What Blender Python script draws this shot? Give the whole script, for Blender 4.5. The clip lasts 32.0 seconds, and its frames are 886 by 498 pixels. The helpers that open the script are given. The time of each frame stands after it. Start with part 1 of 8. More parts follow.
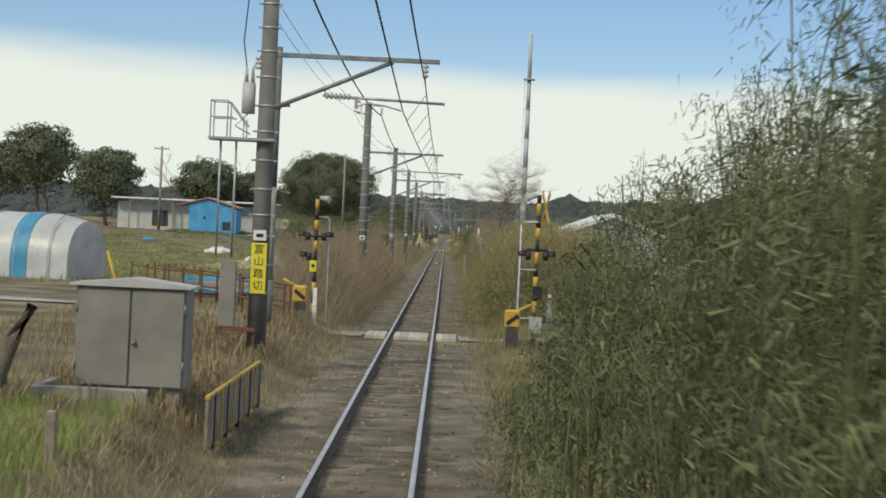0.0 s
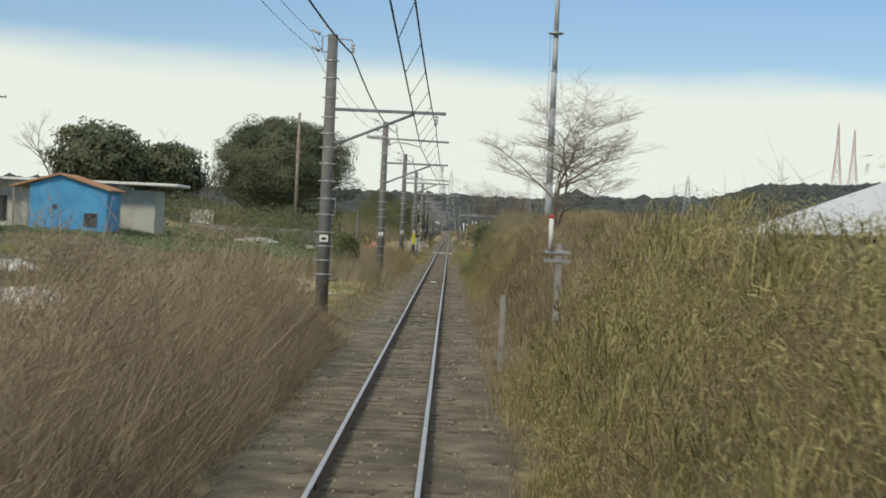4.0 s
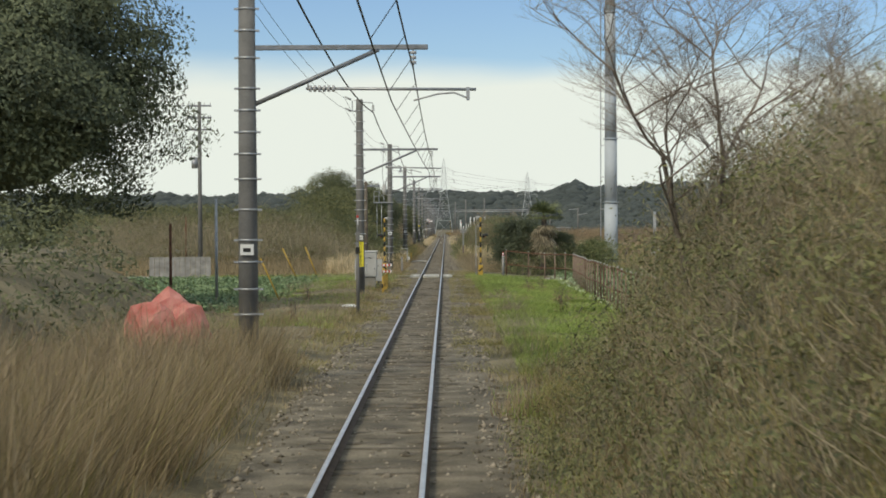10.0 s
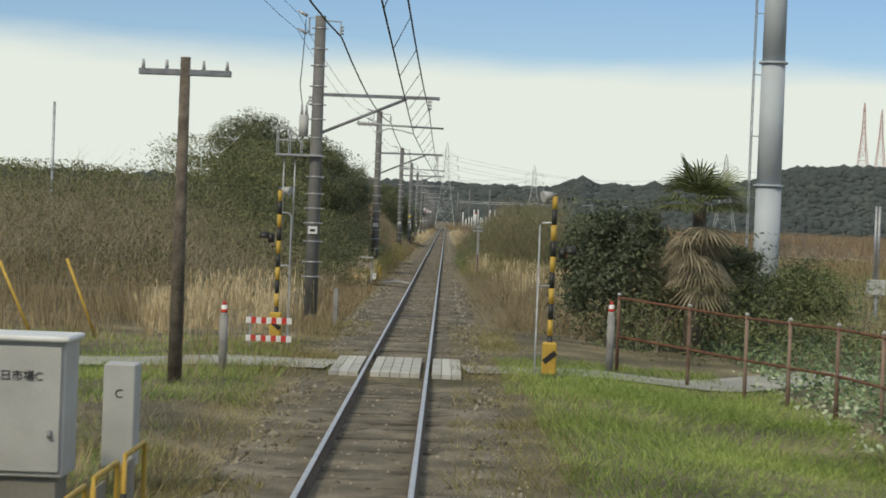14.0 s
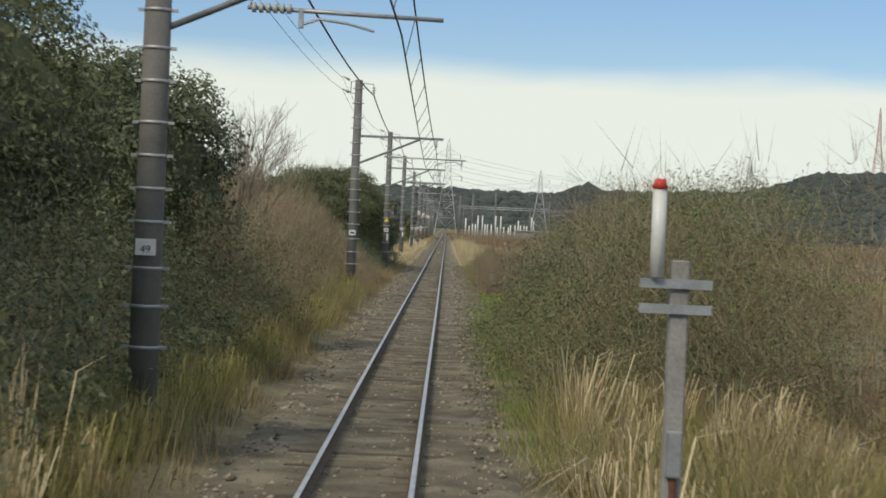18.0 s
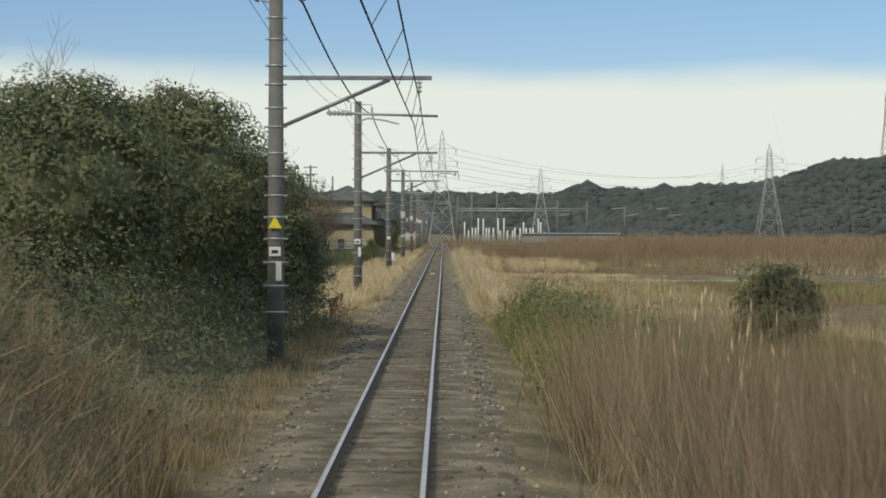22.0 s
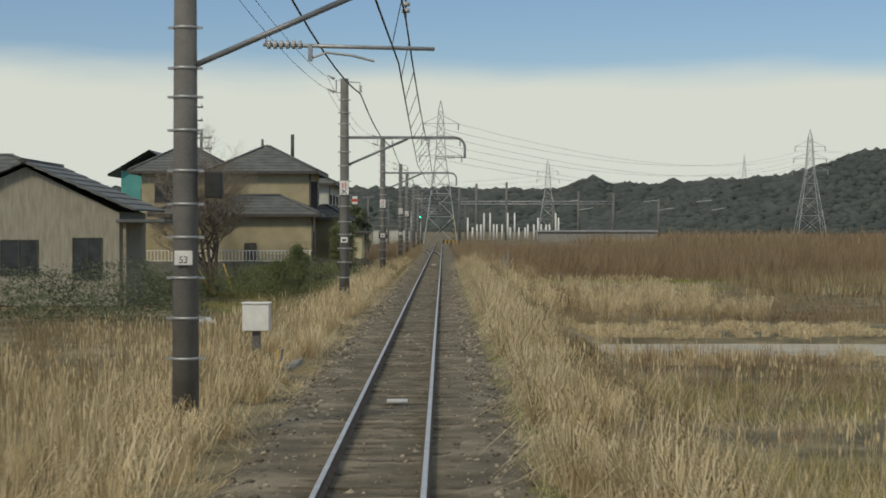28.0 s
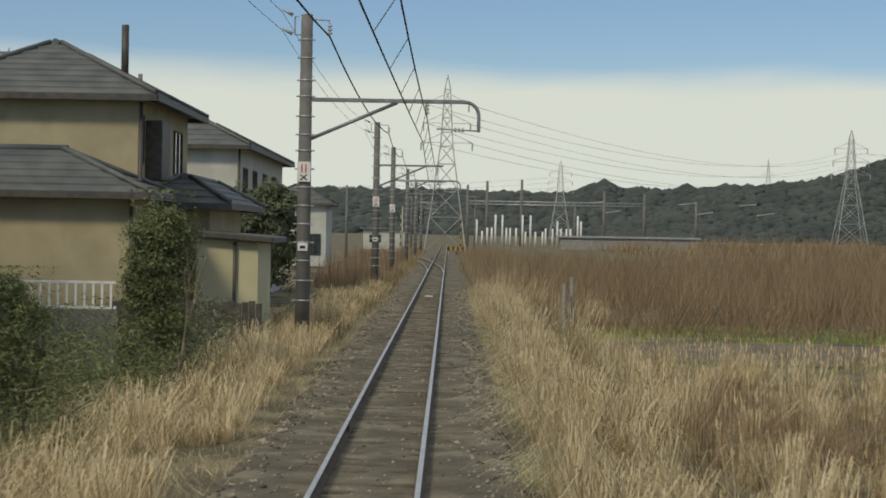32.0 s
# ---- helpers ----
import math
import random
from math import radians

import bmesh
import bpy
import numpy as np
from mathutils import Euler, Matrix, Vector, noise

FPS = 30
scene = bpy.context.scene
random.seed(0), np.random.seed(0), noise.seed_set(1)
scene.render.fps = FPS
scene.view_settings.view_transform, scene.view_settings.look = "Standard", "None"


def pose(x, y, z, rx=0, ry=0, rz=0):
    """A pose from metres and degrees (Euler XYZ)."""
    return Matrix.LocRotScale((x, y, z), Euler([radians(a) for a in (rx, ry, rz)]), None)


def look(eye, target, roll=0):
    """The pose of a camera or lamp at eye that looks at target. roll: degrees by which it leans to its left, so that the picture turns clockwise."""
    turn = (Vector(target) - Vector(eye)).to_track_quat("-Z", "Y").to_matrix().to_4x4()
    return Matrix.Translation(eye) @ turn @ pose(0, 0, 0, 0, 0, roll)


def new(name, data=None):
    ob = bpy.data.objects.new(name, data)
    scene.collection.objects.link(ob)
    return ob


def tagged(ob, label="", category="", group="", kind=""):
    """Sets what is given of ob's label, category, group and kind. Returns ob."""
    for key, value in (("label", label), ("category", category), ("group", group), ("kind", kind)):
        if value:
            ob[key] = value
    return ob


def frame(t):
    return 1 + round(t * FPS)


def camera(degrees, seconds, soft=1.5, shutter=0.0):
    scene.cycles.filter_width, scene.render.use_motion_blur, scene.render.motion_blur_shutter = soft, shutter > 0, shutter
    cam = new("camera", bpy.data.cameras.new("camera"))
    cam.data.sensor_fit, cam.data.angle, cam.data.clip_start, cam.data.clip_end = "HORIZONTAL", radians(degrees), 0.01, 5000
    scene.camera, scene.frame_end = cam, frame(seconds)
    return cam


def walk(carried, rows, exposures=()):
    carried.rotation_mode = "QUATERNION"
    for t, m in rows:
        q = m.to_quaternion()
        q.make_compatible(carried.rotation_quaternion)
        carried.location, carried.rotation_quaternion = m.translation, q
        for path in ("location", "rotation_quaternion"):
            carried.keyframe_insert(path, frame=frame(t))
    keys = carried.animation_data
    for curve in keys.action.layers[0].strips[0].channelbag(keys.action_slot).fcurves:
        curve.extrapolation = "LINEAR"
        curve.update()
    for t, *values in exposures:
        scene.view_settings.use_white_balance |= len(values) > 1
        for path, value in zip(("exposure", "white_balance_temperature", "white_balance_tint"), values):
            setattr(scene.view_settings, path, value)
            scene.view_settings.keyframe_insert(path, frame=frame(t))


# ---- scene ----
EXPOSURE = [(t, e - 0.24, 6850 if t < 23 else 7000, 10) for t, e in ((0.0, 0.06), (10.0, 0.06), (12.0, -0.06), (14.0, 0.0), (17.0, 0.05), (22.0, 0.0), (24.0, -0.04), (25.5, -0.22), (28.0, -0.27), (32.0, -0.24))]
cam = camera(25.97, 32.0, soft=1.7, shutter=0.17)
PATH = [
    (0.0, (0.796, 39.64, 2.732), (0.672, 139.63, 1.844), 2.71),
    (0.5, (0.796, 48.51, 2.755), (0.563, 148.50, 1.882), 2.09),
    (1.0, (0.794, 57.41, 2.761), (0.566, 157.41, 1.870), 1.57),
    (1.5, (0.792, 66.38, 2.749), (0.598, 166.37, 1.908), 1.24),
    (2.0, (0.793, 75.46, 2.751), (0.468, 175.45, 2.045), -0.68),
    (3.0, (0.790, 93.74, 2.756), (0.257, 193.73, 1.597), 3.62),
    (5.5, (0.782, 139.73, 2.771), (0.834, 239.72, 1.813), 0.63),
    (6.0, (0.792, 148.95, 2.763), (0.896, 248.94, 1.735), 0.83),
    (6.5, (0.797, 158.14, 2.752), (0.680, 258.13, 1.779), 1.11),
    (7.0, (0.777, 167.41, 2.756), (0.701, 267.40, 1.731), 1.14),
    (7.5, (0.758, 176.50, 2.746), (0.712, 276.50, 1.653), 2.03),
    (8.0, (0.777, 185.31, 2.749), (0.744, 285.30, 1.701), 1.68),
    (8.5, (0.816, 193.73, 2.772), (0.740, 293.72, 1.633), 1.58),
    (9.0, (0.815, 202.17, 2.766), (0.788, 302.16, 1.640), 0.17),
    (9.5, (0.813, 211.00, 2.727), (0.703, 310.99, 1.530), -0.13),
    (10.0, (0.826, 220.23, 2.717), (0.687, 320.22, 1.573), -0.31),
    (10.5, (0.771, 229.76, 2.730), (0.634, 329.76, 1.602), 0.37),
    (11.0, (0.827, 239.21, 2.755), (0.629, 339.20, 1.792), 0.04),
    (11.5, (0.808, 248.51, 2.772), (0.712, 348.50, 1.726), 0.62),
    (12.0, (0.812, 257.53, 2.770), (0.634, 357.52, 1.745), 0.62),
    (12.5, (0.801, 266.53, 2.759), (0.735, 366.52, 1.601), 0.70),
    (13.0, (0.816, 275.55, 2.748), (0.726, 375.55, 1.459), 0.77),
    (13.5, (0.815, 284.62, 2.770), (0.687, 384.60, 1.310), 0.91),
    (14.0, (0.819, 293.63, 2.757), (0.701, 393.61, 1.192), 2.15),
    (14.5, (0.837, 302.59, 2.741), (0.539, 402.58, 1.433), 2.31),
    (16.5, (0.798, 339.35, 2.749), (0.546, 439.34, 1.409), 2.66),
    (17.0, (0.790, 348.98, 2.750), (0.582, 448.98, 1.540), 3.30),
    (17.5, (0.792, 358.96, 2.743), (0.684, 458.95, 1.551), 2.15),
    (18.0, (0.805, 369.05, 2.734), (0.637, 469.04, 1.522), 2.54),
    (18.5, (0.800, 379.09, 2.740), (0.704, 479.08, 1.678), 2.26),
    (19.0, (0.765, 388.99, 2.730), (0.744, 488.99, 1.869), 3.01),
    (19.5, (0.785, 398.68, 2.727), (0.824, 498.67, 1.862), 1.93),
    (20.0, (0.785, 407.98, 2.710), (0.733, 507.98, 1.854), 0.27),
    (20.5, (0.799, 416.72, 2.745), (0.767, 516.72, 1.937), 0.74),
    (21.0, (0.782, 425.17, 2.753), (0.775, 525.17, 1.939), 0.77),
    (21.5, (0.815, 433.62, 2.755), (0.777, 533.61, 1.955), 0.01),
    (22.0, (0.786, 442.04, 2.755), (0.736, 542.04, 1.837), 0.12),
    (22.5, (0.796, 450.37, 2.748), (0.702, 550.36, 2.041), 0.48),
    (23.0, (0.777, 458.26, 2.749), (0.717, 558.25, 2.098), 1.53),
    (23.5, (0.796, 465.97, 2.741), (0.747, 565.97, 2.141), 1.35),
    (24.0, (0.784, 473.51, 2.742), (0.750, 573.50, 2.052), 1.41),
    (24.5, (0.779, 481.23, 2.765), (0.698, 581.22, 2.002), 1.33),
    (25.0, (0.802, 489.55, 2.723), (0.850, 589.55, 1.884), 1.59),
    (25.5, (0.780, 497.86, 2.730), (0.708, 597.86, 1.940), 1.67),
    (27.5, (0.796, 531.58, 2.719), (0.781, 631.58, 1.728), -0.55),
    (28.0, (0.769, 539.98, 2.723), (0.763, 639.97, 1.671), 0.04),
    (28.5, (0.787, 548.34, 2.739), (0.673, 648.34, 1.687), 0.80),
    (29.0, (0.811, 556.47, 2.721), (0.754, 656.46, 1.623), 1.37),
    (29.5, (0.827, 564.68, 2.716), (0.744, 664.68, 1.634), 1.90),
    (30.0, (0.835, 572.83, 2.737), (0.688, 672.82, 1.728), 1.56),
    (30.5, (0.813, 580.86, 2.760), (0.657, 680.86, 1.742), 1.76),
    (31.0, (0.844, 589.07, 2.766), (0.582, 689.06, 1.788), 1.59),
    (31.5, (0.829, 597.18, 2.764), (0.579, 697.17, 1.872), 1.20),
    (32.0, (0.847, 605.25, 2.763), (0.566, 705.25, 1.860), 1.02),
]
walk(cam, [(t, look(eye, target, roll)) for t, eye, target, roll in PATH], EXPOSURE)

# ---- world, sun ----
world = bpy.data.worlds.new("sky")
scene.world = world
world.use_nodes = True
wn, wl = world.node_tree.nodes, world.node_tree.links
wn.clear()
w_out = wn.new("ShaderNodeOutputWorld")
w_sky = wn.new("ShaderNodeTexSky")
w_sky.sky_type, w_sky.sun_disc = "NISHITA", False
w_sky.sun_elevation, w_sky.sun_rotation = radians(42), radians(215)
w_sky.dust_density, w_sky.ozone_density = 0.0, 6.0
w_bg = wn.new("ShaderNodeBackground")
w_bg.inputs["Strength"].default_value = 0.085
w_hue = wn.new("ShaderNodeHueSaturation")
w_hue.inputs["Hue"].default_value = 0.509
w_hue.inputs["Saturation"].default_value, w_hue.inputs["Value"].default_value = 1.14, 1.33
wl.new(w_sky.outputs["Color"], w_hue.inputs["Color"])
wl.new(w_hue.outputs["Color"], w_bg.inputs["Color"])
w_cloud = wn.new("ShaderNodeBackground")
w_cloud.inputs["Color"].default_value = (0.79, 0.865, 0.82, 1)
w_cloud.inputs["Strength"].default_value = 1.14
w_tc = wn.new("ShaderNodeTexCoord")
w_sep = wn.new("ShaderNodeSeparateXYZ")
wl.new(w_tc.outputs["Generated"], w_sep.inputs[0])
w_map = wn.new("ShaderNodeMapping")
w_map.inputs["Scale"].default_value = (3, 3, 14)
wl.new(w_tc.outputs["Generated"], w_map.inputs[0])
w_noise = wn.new("ShaderNodeTexNoise")
w_noise.inputs["Scale"].default_value, w_noise.inputs["Detail"].default_value = 1.6, 4
wl.new(w_map.outputs[0], w_noise.inputs["Vector"])
w_add = wn.new("ShaderNodeMath")
w_add.operation = "MULTIPLY_ADD"
wl.new(w_noise.outputs["Fac"], w_add.inputs[0])
w_add.inputs[1].default_value = 0.035
wl.new(w_sep.outputs["Z"], w_add.inputs[2])
# a low cloud sheet over the horizon, a clear gap above it, broken high cloud over that
w_ramp = wn.new("ShaderNodeValToRGB")
w_ramp.color_ramp.elements[0].position, w_ramp.color_ramp.elements[0].color = 0.091, (1, 1, 1, 1)
w_ramp.color_ramp.elements[1].position, w_ramp.color_ramp.elements[1].color = 0.108, (0.06, 0.06, 0.06, 1)
for spot, val in ((0.2, 0.06), (0.45, 0.55), (1.0, 0.55)):
    el = w_ramp.color_ramp.elements.new(spot)
    el.color = (val, val, val, 1)
wl.new(w_add.outputs[0], w_ramp.inputs[0])
w_mix = wn.new("ShaderNodeMixShader")
wl.new(w_ramp.outputs[0], w_mix.inputs[0])
wl.new(w_bg.outputs[0], w_mix.inputs[1])
wl.new(w_cloud.outputs[0], w_mix.inputs[2])
wl.new(w_mix.outputs[0], w_out.inputs[0])

sun = new("sun", bpy.data.lights.new("sun", "SUN"))
sun.data.energy, sun.data.angle, sun.data.color = 2.35, radians(9), (1.0, 0.92, 0.72)
sun.matrix_world = look((-40, 200, 60), (0, 260, 0))


# ---- materials ----
def mat(name, a, b, scale=8.0, rough=0.8, metal=0.0, bump=0.0, fine=60.0, island=0.0, objrand=0.0, translucent=0.0, c=None, stretch=None):
    """Two-scale noise between two colours, bump, and a spread of brightness by island or by object."""
    m = bpy.data.materials.new(name)
    m.use_nodes = True
    n, l = m.node_tree.nodes, m.node_tree.links
    bsdf, out = n["Principled BSDF"], n["Material Output"]
    tc = n.new("ShaderNodeTexCoord")
    src = tc.outputs["Object"]
    if stretch:
        mp = n.new("ShaderNodeMapping")
        mp.inputs["Scale"].default_value = stretch
        l.new(src, mp.inputs[0])
        src = mp.outputs[0]
    big = n.new("ShaderNodeTexNoise")
    big.inputs["Scale"].default_value, big.inputs["Detail"].default_value = scale, 6
    l.new(src, big.inputs["Vector"])
    small = n.new("ShaderNodeTexNoise")
    small.inputs["Scale"].default_value, small.inputs["Detail"].default_value = fine, 3
    l.new(src, small.inputs["Vector"])
    ramp = n.new("ShaderNodeValToRGB")
    ramp.color_ramp.elements[0].position, ramp.color_ramp.elements[1].position = 0.32, 0.68
    ramp.color_ramp.elements[0].color, ramp.color_ramp.elements[1].color = (*a, 1), (*b, 1)
    if c:
        el = ramp.color_ramp.elements.new(0.5)
        el.color = (*c, 1)
    mixv = n.new("ShaderNodeMath")
    mixv.operation = "MULTIPLY_ADD"
    l.new(small.outputs["Fac"], mixv.inputs[0])
    mixv.inputs[1].default_value = 0.45
    l.new(big.outputs["Fac"], mixv.inputs[2])
    sub = n.new("ShaderNodeMath")
    sub.operation = "SUBTRACT"
    l.new(mixv.outputs[0], sub.inputs[0])
    sub.inputs[1].default_value = 0.225
    fac = sub.outputs[0]
    if island or objrand:
        if island:
            info = n.new("ShaderNodeNewGeometry")
            rnd = info.outputs["Random Per Island"]
        else:
            info = n.new("ShaderNodeObjectInfo")
            rnd = info.outputs["Random"]
        ad = n.new("ShaderNodeMath")
        ad.operation = "MULTIPLY_ADD"
        l.new(rnd, ad.inputs[0])
        ad.inputs[1].default_value = island or objrand
        l.new(fac, ad.inputs[2])
        s2 = n.new("ShaderNodeMath")
        s2.operation = "SUBTRACT"
        l.new(ad.outputs[0], s2.inputs[0])
        s2.inputs[1].default_value = 0.5 * (island or objrand)
        fac = s2.outputs[0]
    l.new(fac, ramp.inputs[0])
    l.new(ramp.outputs[0], bsdf.inputs["Base Color"])
    bsdf.inputs["Roughness"].default_value, bsdf.inputs["Metallic"].default_value = rough, metal
    if bump:
        bp = n.new("ShaderNodeBump")
        bp.inputs["Strength"].default_value, bp.inputs["Distance"].default_value = bump, 0.02
        l.new(mixv.outputs[0], bp.inputs["Height"])
        l.new(bp.outputs[0], bsdf.inputs["Normal"])
    if translucent:
        tr = n.new("ShaderNodeBsdfTranslucent")
        l.new(ramp.outputs[0], tr.inputs["Color"])
        mx = n.new("ShaderNodeMixShader")
        mx.inputs[0].default_value = translucent
        l.new(bsdf.outputs[0], mx.inputs[1])
        l.new(tr.outputs[0], mx.inputs[2])
        l.new(mx.outputs[0], out.inputs["Surface"])
    return m


def glow(name, col, power):
    m = bpy.data.materials.new(name)
    m.use_nodes = True
    p = m.node_tree.nodes["Principled BSDF"]
    p.inputs["Base Color"].default_value = (*col, 1)
    p.inputs["Emission Color"].default_value = (*col, 1)
    p.inputs["Emission Strength"].default_value = power
    return m


M_rail = mat("rail_steel", (0.075, 0.055, 0.04), (0.16, 0.115, 0.08), 6, 0.85, 0.0, 0.2)
M_railtop = mat("rail_head_worn", (0.55, 0.53, 0.5), (0.74, 0.72, 0.69), 3, 0.36, 0.6)
M_sleeper = mat("sleeper_wood", (0.085, 0.072, 0.052), (0.22, 0.185, 0.138), 5, 0.9, 0, 0.6, 40, objrand=0.6, stretch=(1, 8, 8))
M_ballast = mat("ballast", (0.085, 0.072, 0.05), (0.26, 0.225, 0.165), 1.2, 0.95, 0, 0.9, 26, c=(0.15, 0.128, 0.09))
M_stone = mat("ballast_stone", (0.12, 0.105, 0.08), (0.4, 0.35, 0.275), 3, 0.95, 0, 0.3, 30, island=0.7)
M_soil = mat("soil_and_litter", (0.07, 0.062, 0.034), (0.29, 0.24, 0.14), 0.5, 0.95, 0, 0.9, 9, c=(0.155, 0.13, 0.075))
M_concrete = mat("concrete", (0.2, 0.195, 0.185), (0.36, 0.35, 0.33), 2.5, 0.85, 0, 0.35, 45)
M_pole = mat("pole_concrete", (0.125, 0.124, 0.118), (0.21, 0.206, 0.197), 1.8, 0.8, 0, 0.3, 40)
M_galv = mat("galvanised_steel", (0.33, 0.34, 0.35), (0.5, 0.51, 0.52), 5, 0.5, 0.6, 0.1, 50)
M_arm = mat("weathered_steel_arm", (0.19, 0.2, 0.21), (0.3, 0.31, 0.33), 5, 0.55, 0.5, 0.1, 50)
M_wire = mat("wire", (0.035, 0.035, 0.035), (0.07, 0.07, 0.07), 5, 0.6, 0.4)
M_insul = mat("porcelain", (0.3, 0.3, 0.31), (0.5, 0.5, 0.5), 5, 0.25)
M_white = mat("white_enamel", (0.66, 0.66, 0.64), (0.82, 0.82, 0.8), 4, 0.4, 0, 0.05)
M_black = mat("black_paint", (0.012, 0.012, 0.012), (0.035, 0.034, 0.03), 5, 0.5)
M_yellow = mat("yellow_paint", (0.46, 0.28, 0.04), (0.62, 0.41, 0.07), 5, 0.55, 0, 0.1)
M_signyel = mat("sign_yellow", (0.7, 0.6, 0.03), (0.8, 0.7, 0.06), 5, 0.45)
M_red = mat("red_paint", (0.5, 0.03, 0.02), (0.65, 0.06, 0.04), 5, 0.5)
M_rust = mat("rusty_pipe", (0.1, 0.042, 0.025), (0.22, 0.1, 0.055), 7, 0.85, 0.1, 0.4)
M_cab = mat("cabinet_grey_paint", (0.2, 0.19, 0.165), (0.28, 0.27, 0.235), 1.6, 0.6, 0, 0.08)
M_cablight = mat("light_grey_paint", (0.4, 0.4, 0.385), (0.52, 0.52, 0.5), 2, 0.5, 0, 0.08)
M_bark = mat("bark", (0.08, 0.065, 0.05), (0.2, 0.165, 0.13), 4, 0.9, 0, 0.6, 30)
M_twig = mat("bare_twigs", (0.17, 0.135, 0.105), (0.36, 0.3, 0.24), 4, 0.9, 0, 0.3, 30)
M_straw = mat("straw_grass", (0.56, 0.44, 0.25), (0.87, 0.74, 0.5), 0.6, 0.75, island=0.7, translucent=0.3)
M_tan = mat("tan_dry_grass", (0.2, 0.155, 0.085), (0.47, 0.37, 0.22), 0.45, 0.8, island=0.7, translucent=0.3)
M_brown = mat("brown_dead_reed", (0.18, 0.123, 0.075), (0.41, 0.295, 0.185), 0.4, 0.85, island=0.7, translucent=0.25)
M_redbrown = mat("russet_dead_grass", (0.21, 0.157, 0.105), (0.455, 0.345, 0.235), 0.4, 0.85, island=0.7, translucent=0.25)
M_grey = mat("grey_dead_stalks", (0.19, 0.16, 0.105), (0.47, 0.4, 0.275), 0.5, 0.85, island=0.7, translucent=0.25)
M_olive = mat("olive_grass", (0.19, 0.18, 0.06), (0.45, 0.4, 0.16), 0.5, 0.8, island=0.7, translucent=0.3)
M_green = mat("green_grass", (0.17, 0.25, 0.05), (0.42, 0.51, 0.145), 0.5, 0.75, island=0.7, translucent=0.35)
M_weed = mat("weed_leaves", (0.075, 0.095, 0.036), (0.25, 0.28, 0.12), 0.6, 0.7, island=0.6, translucent=0.28)
M_evergreen = mat("evergreen_leaves", (0.058, 0.075, 0.043), (0.175, 0.2, 0.105), 0.45, 0.65, island=0.3, translucent=0.18)
M_shrub = mat("shrub_leaves", (0.062, 0.076, 0.038), (0.22, 0.235, 0.115), 0.6, 0.65, island=0.32, translucent=0.24)
M_bamboo = mat("bamboo_leaves", (0.05, 0.07, 0.03), (0.215, 0.24, 0.105), 0.8, 0.6, island=0.4, translucent=0.26)
M_sasa = mat("dwarf_bamboo_leaves", (0.15, 0.145, 0.055), (0.5, 0.44, 0.2), 0.7, 0.65, island=0.6, translucent=0.35)
M_thicket = mat("olive_thicket_leaves", (0.085, 0.095, 0.04), (0.26, 0.26, 0.11), 0.4, 0.7, island=0.7, translucent=0.3)
# far leaves with the blue-grey haze of distance put into their base colour
M_hazywood = mat("far_wood_leaves_hazed", (0.05, 0.062, 0.06), (0.082, 0.096, 0.09), 0.03, 0.95, island=0.25)
M_crop = mat("crop_leaves", (0.1, 0.165, 0.075), (0.3, 0.4, 0.2), 0.6, 0.55, island=0.7, translucent=0.25)



# ---- geometry helpers ----
rng = np.random.default_rng(7)


def mesh_np(name, verts, faces, material):
    """A mesh from arrays; faces all have the same number of corners."""
    verts, faces = np.asarray(verts, np.float32), np.asarray(faces, np.int32)
    me = bpy.data.meshes.new(name)
    k = faces.shape[1]
    me.vertices.add(len(verts))
    me.vertices.foreach_set("co", verts.ravel())
    me.loops.add(faces.size)
    me.loops.foreach_set("vertex_index", faces.ravel())
    me.polygons.add(len(faces))
    me.polygons.foreach_set("loop_start", np.arange(0, faces.size, k, dtype=np.int32))
    me.update(calc_edges=True)
    me.materials.append(material)
    return me


def part(name, bm, material, parent=None, label=""):
    """Links a bmesh as one mesh object, under a thing or a part."""
    me = bpy.data.meshes.new(name)
    bm.to_mesh(me)
    bm.free()
    me.materials.append(material)
    ob = new(name, me)
    if parent:
        ob.parent = parent
    return tagged(ob, label) if label else ob


def box(bm, x0, y0, z0, x1, y1, z1, bevel=0.0, m=None):
    """A bevelled box between two corners, added to bm."""
    made = bmesh.ops.create_cube(bm, size=1)["verts"]
    bmesh.ops.scale(bm, vec=(x1 - x0, y1 - y0, z1 - z0), verts=made)
    bmesh.ops.translate(bm, vec=((x0 + x1) / 2, (y0 + y1) / 2, (z0 + z1) / 2), verts=made)
    if bevel:
        edges = list({e for v in made for e in v.link_edges})
        res = bmesh.ops.bevel(bm, geom=edges, offset=bevel, segments=1, affect="EDGES")
        made = list({v for f in res["faces"] for v in f.verts} | {v for v in made if v.is_valid})
    if m is not None:
        bmesh.ops.transform(bm, matrix=m, verts=made)
    return bm


def boxm(*a, **k):
    return box(bmesh.new(), *a, **k)


def rod(bm, p, q, r, r2=None, sides=8):
    """A tapered round bar from p to q."""
    p, q = Vector(p), Vector(q)
    made = bmesh.ops.create_cone(bm, cap_ends=True, segments=sides, radius1=r, radius2=r if r2 is None else r2, depth=(q - p).length)["verts"]
    m = Matrix.Translation((p + q) / 2) @ (q - p).to_track_quat("Z", "Y").to_matrix().to_4x4()
    bmesh.ops.transform(bm, matrix=m, verts=made)
    for v in made:
        for f in v.link_faces:
            f.smooth = len(f.verts) == 4
    return bm


def rodm(p, q, r, r2=None, sides=8):
    return rod(bmesh.new(), p, q, r, r2, sides)


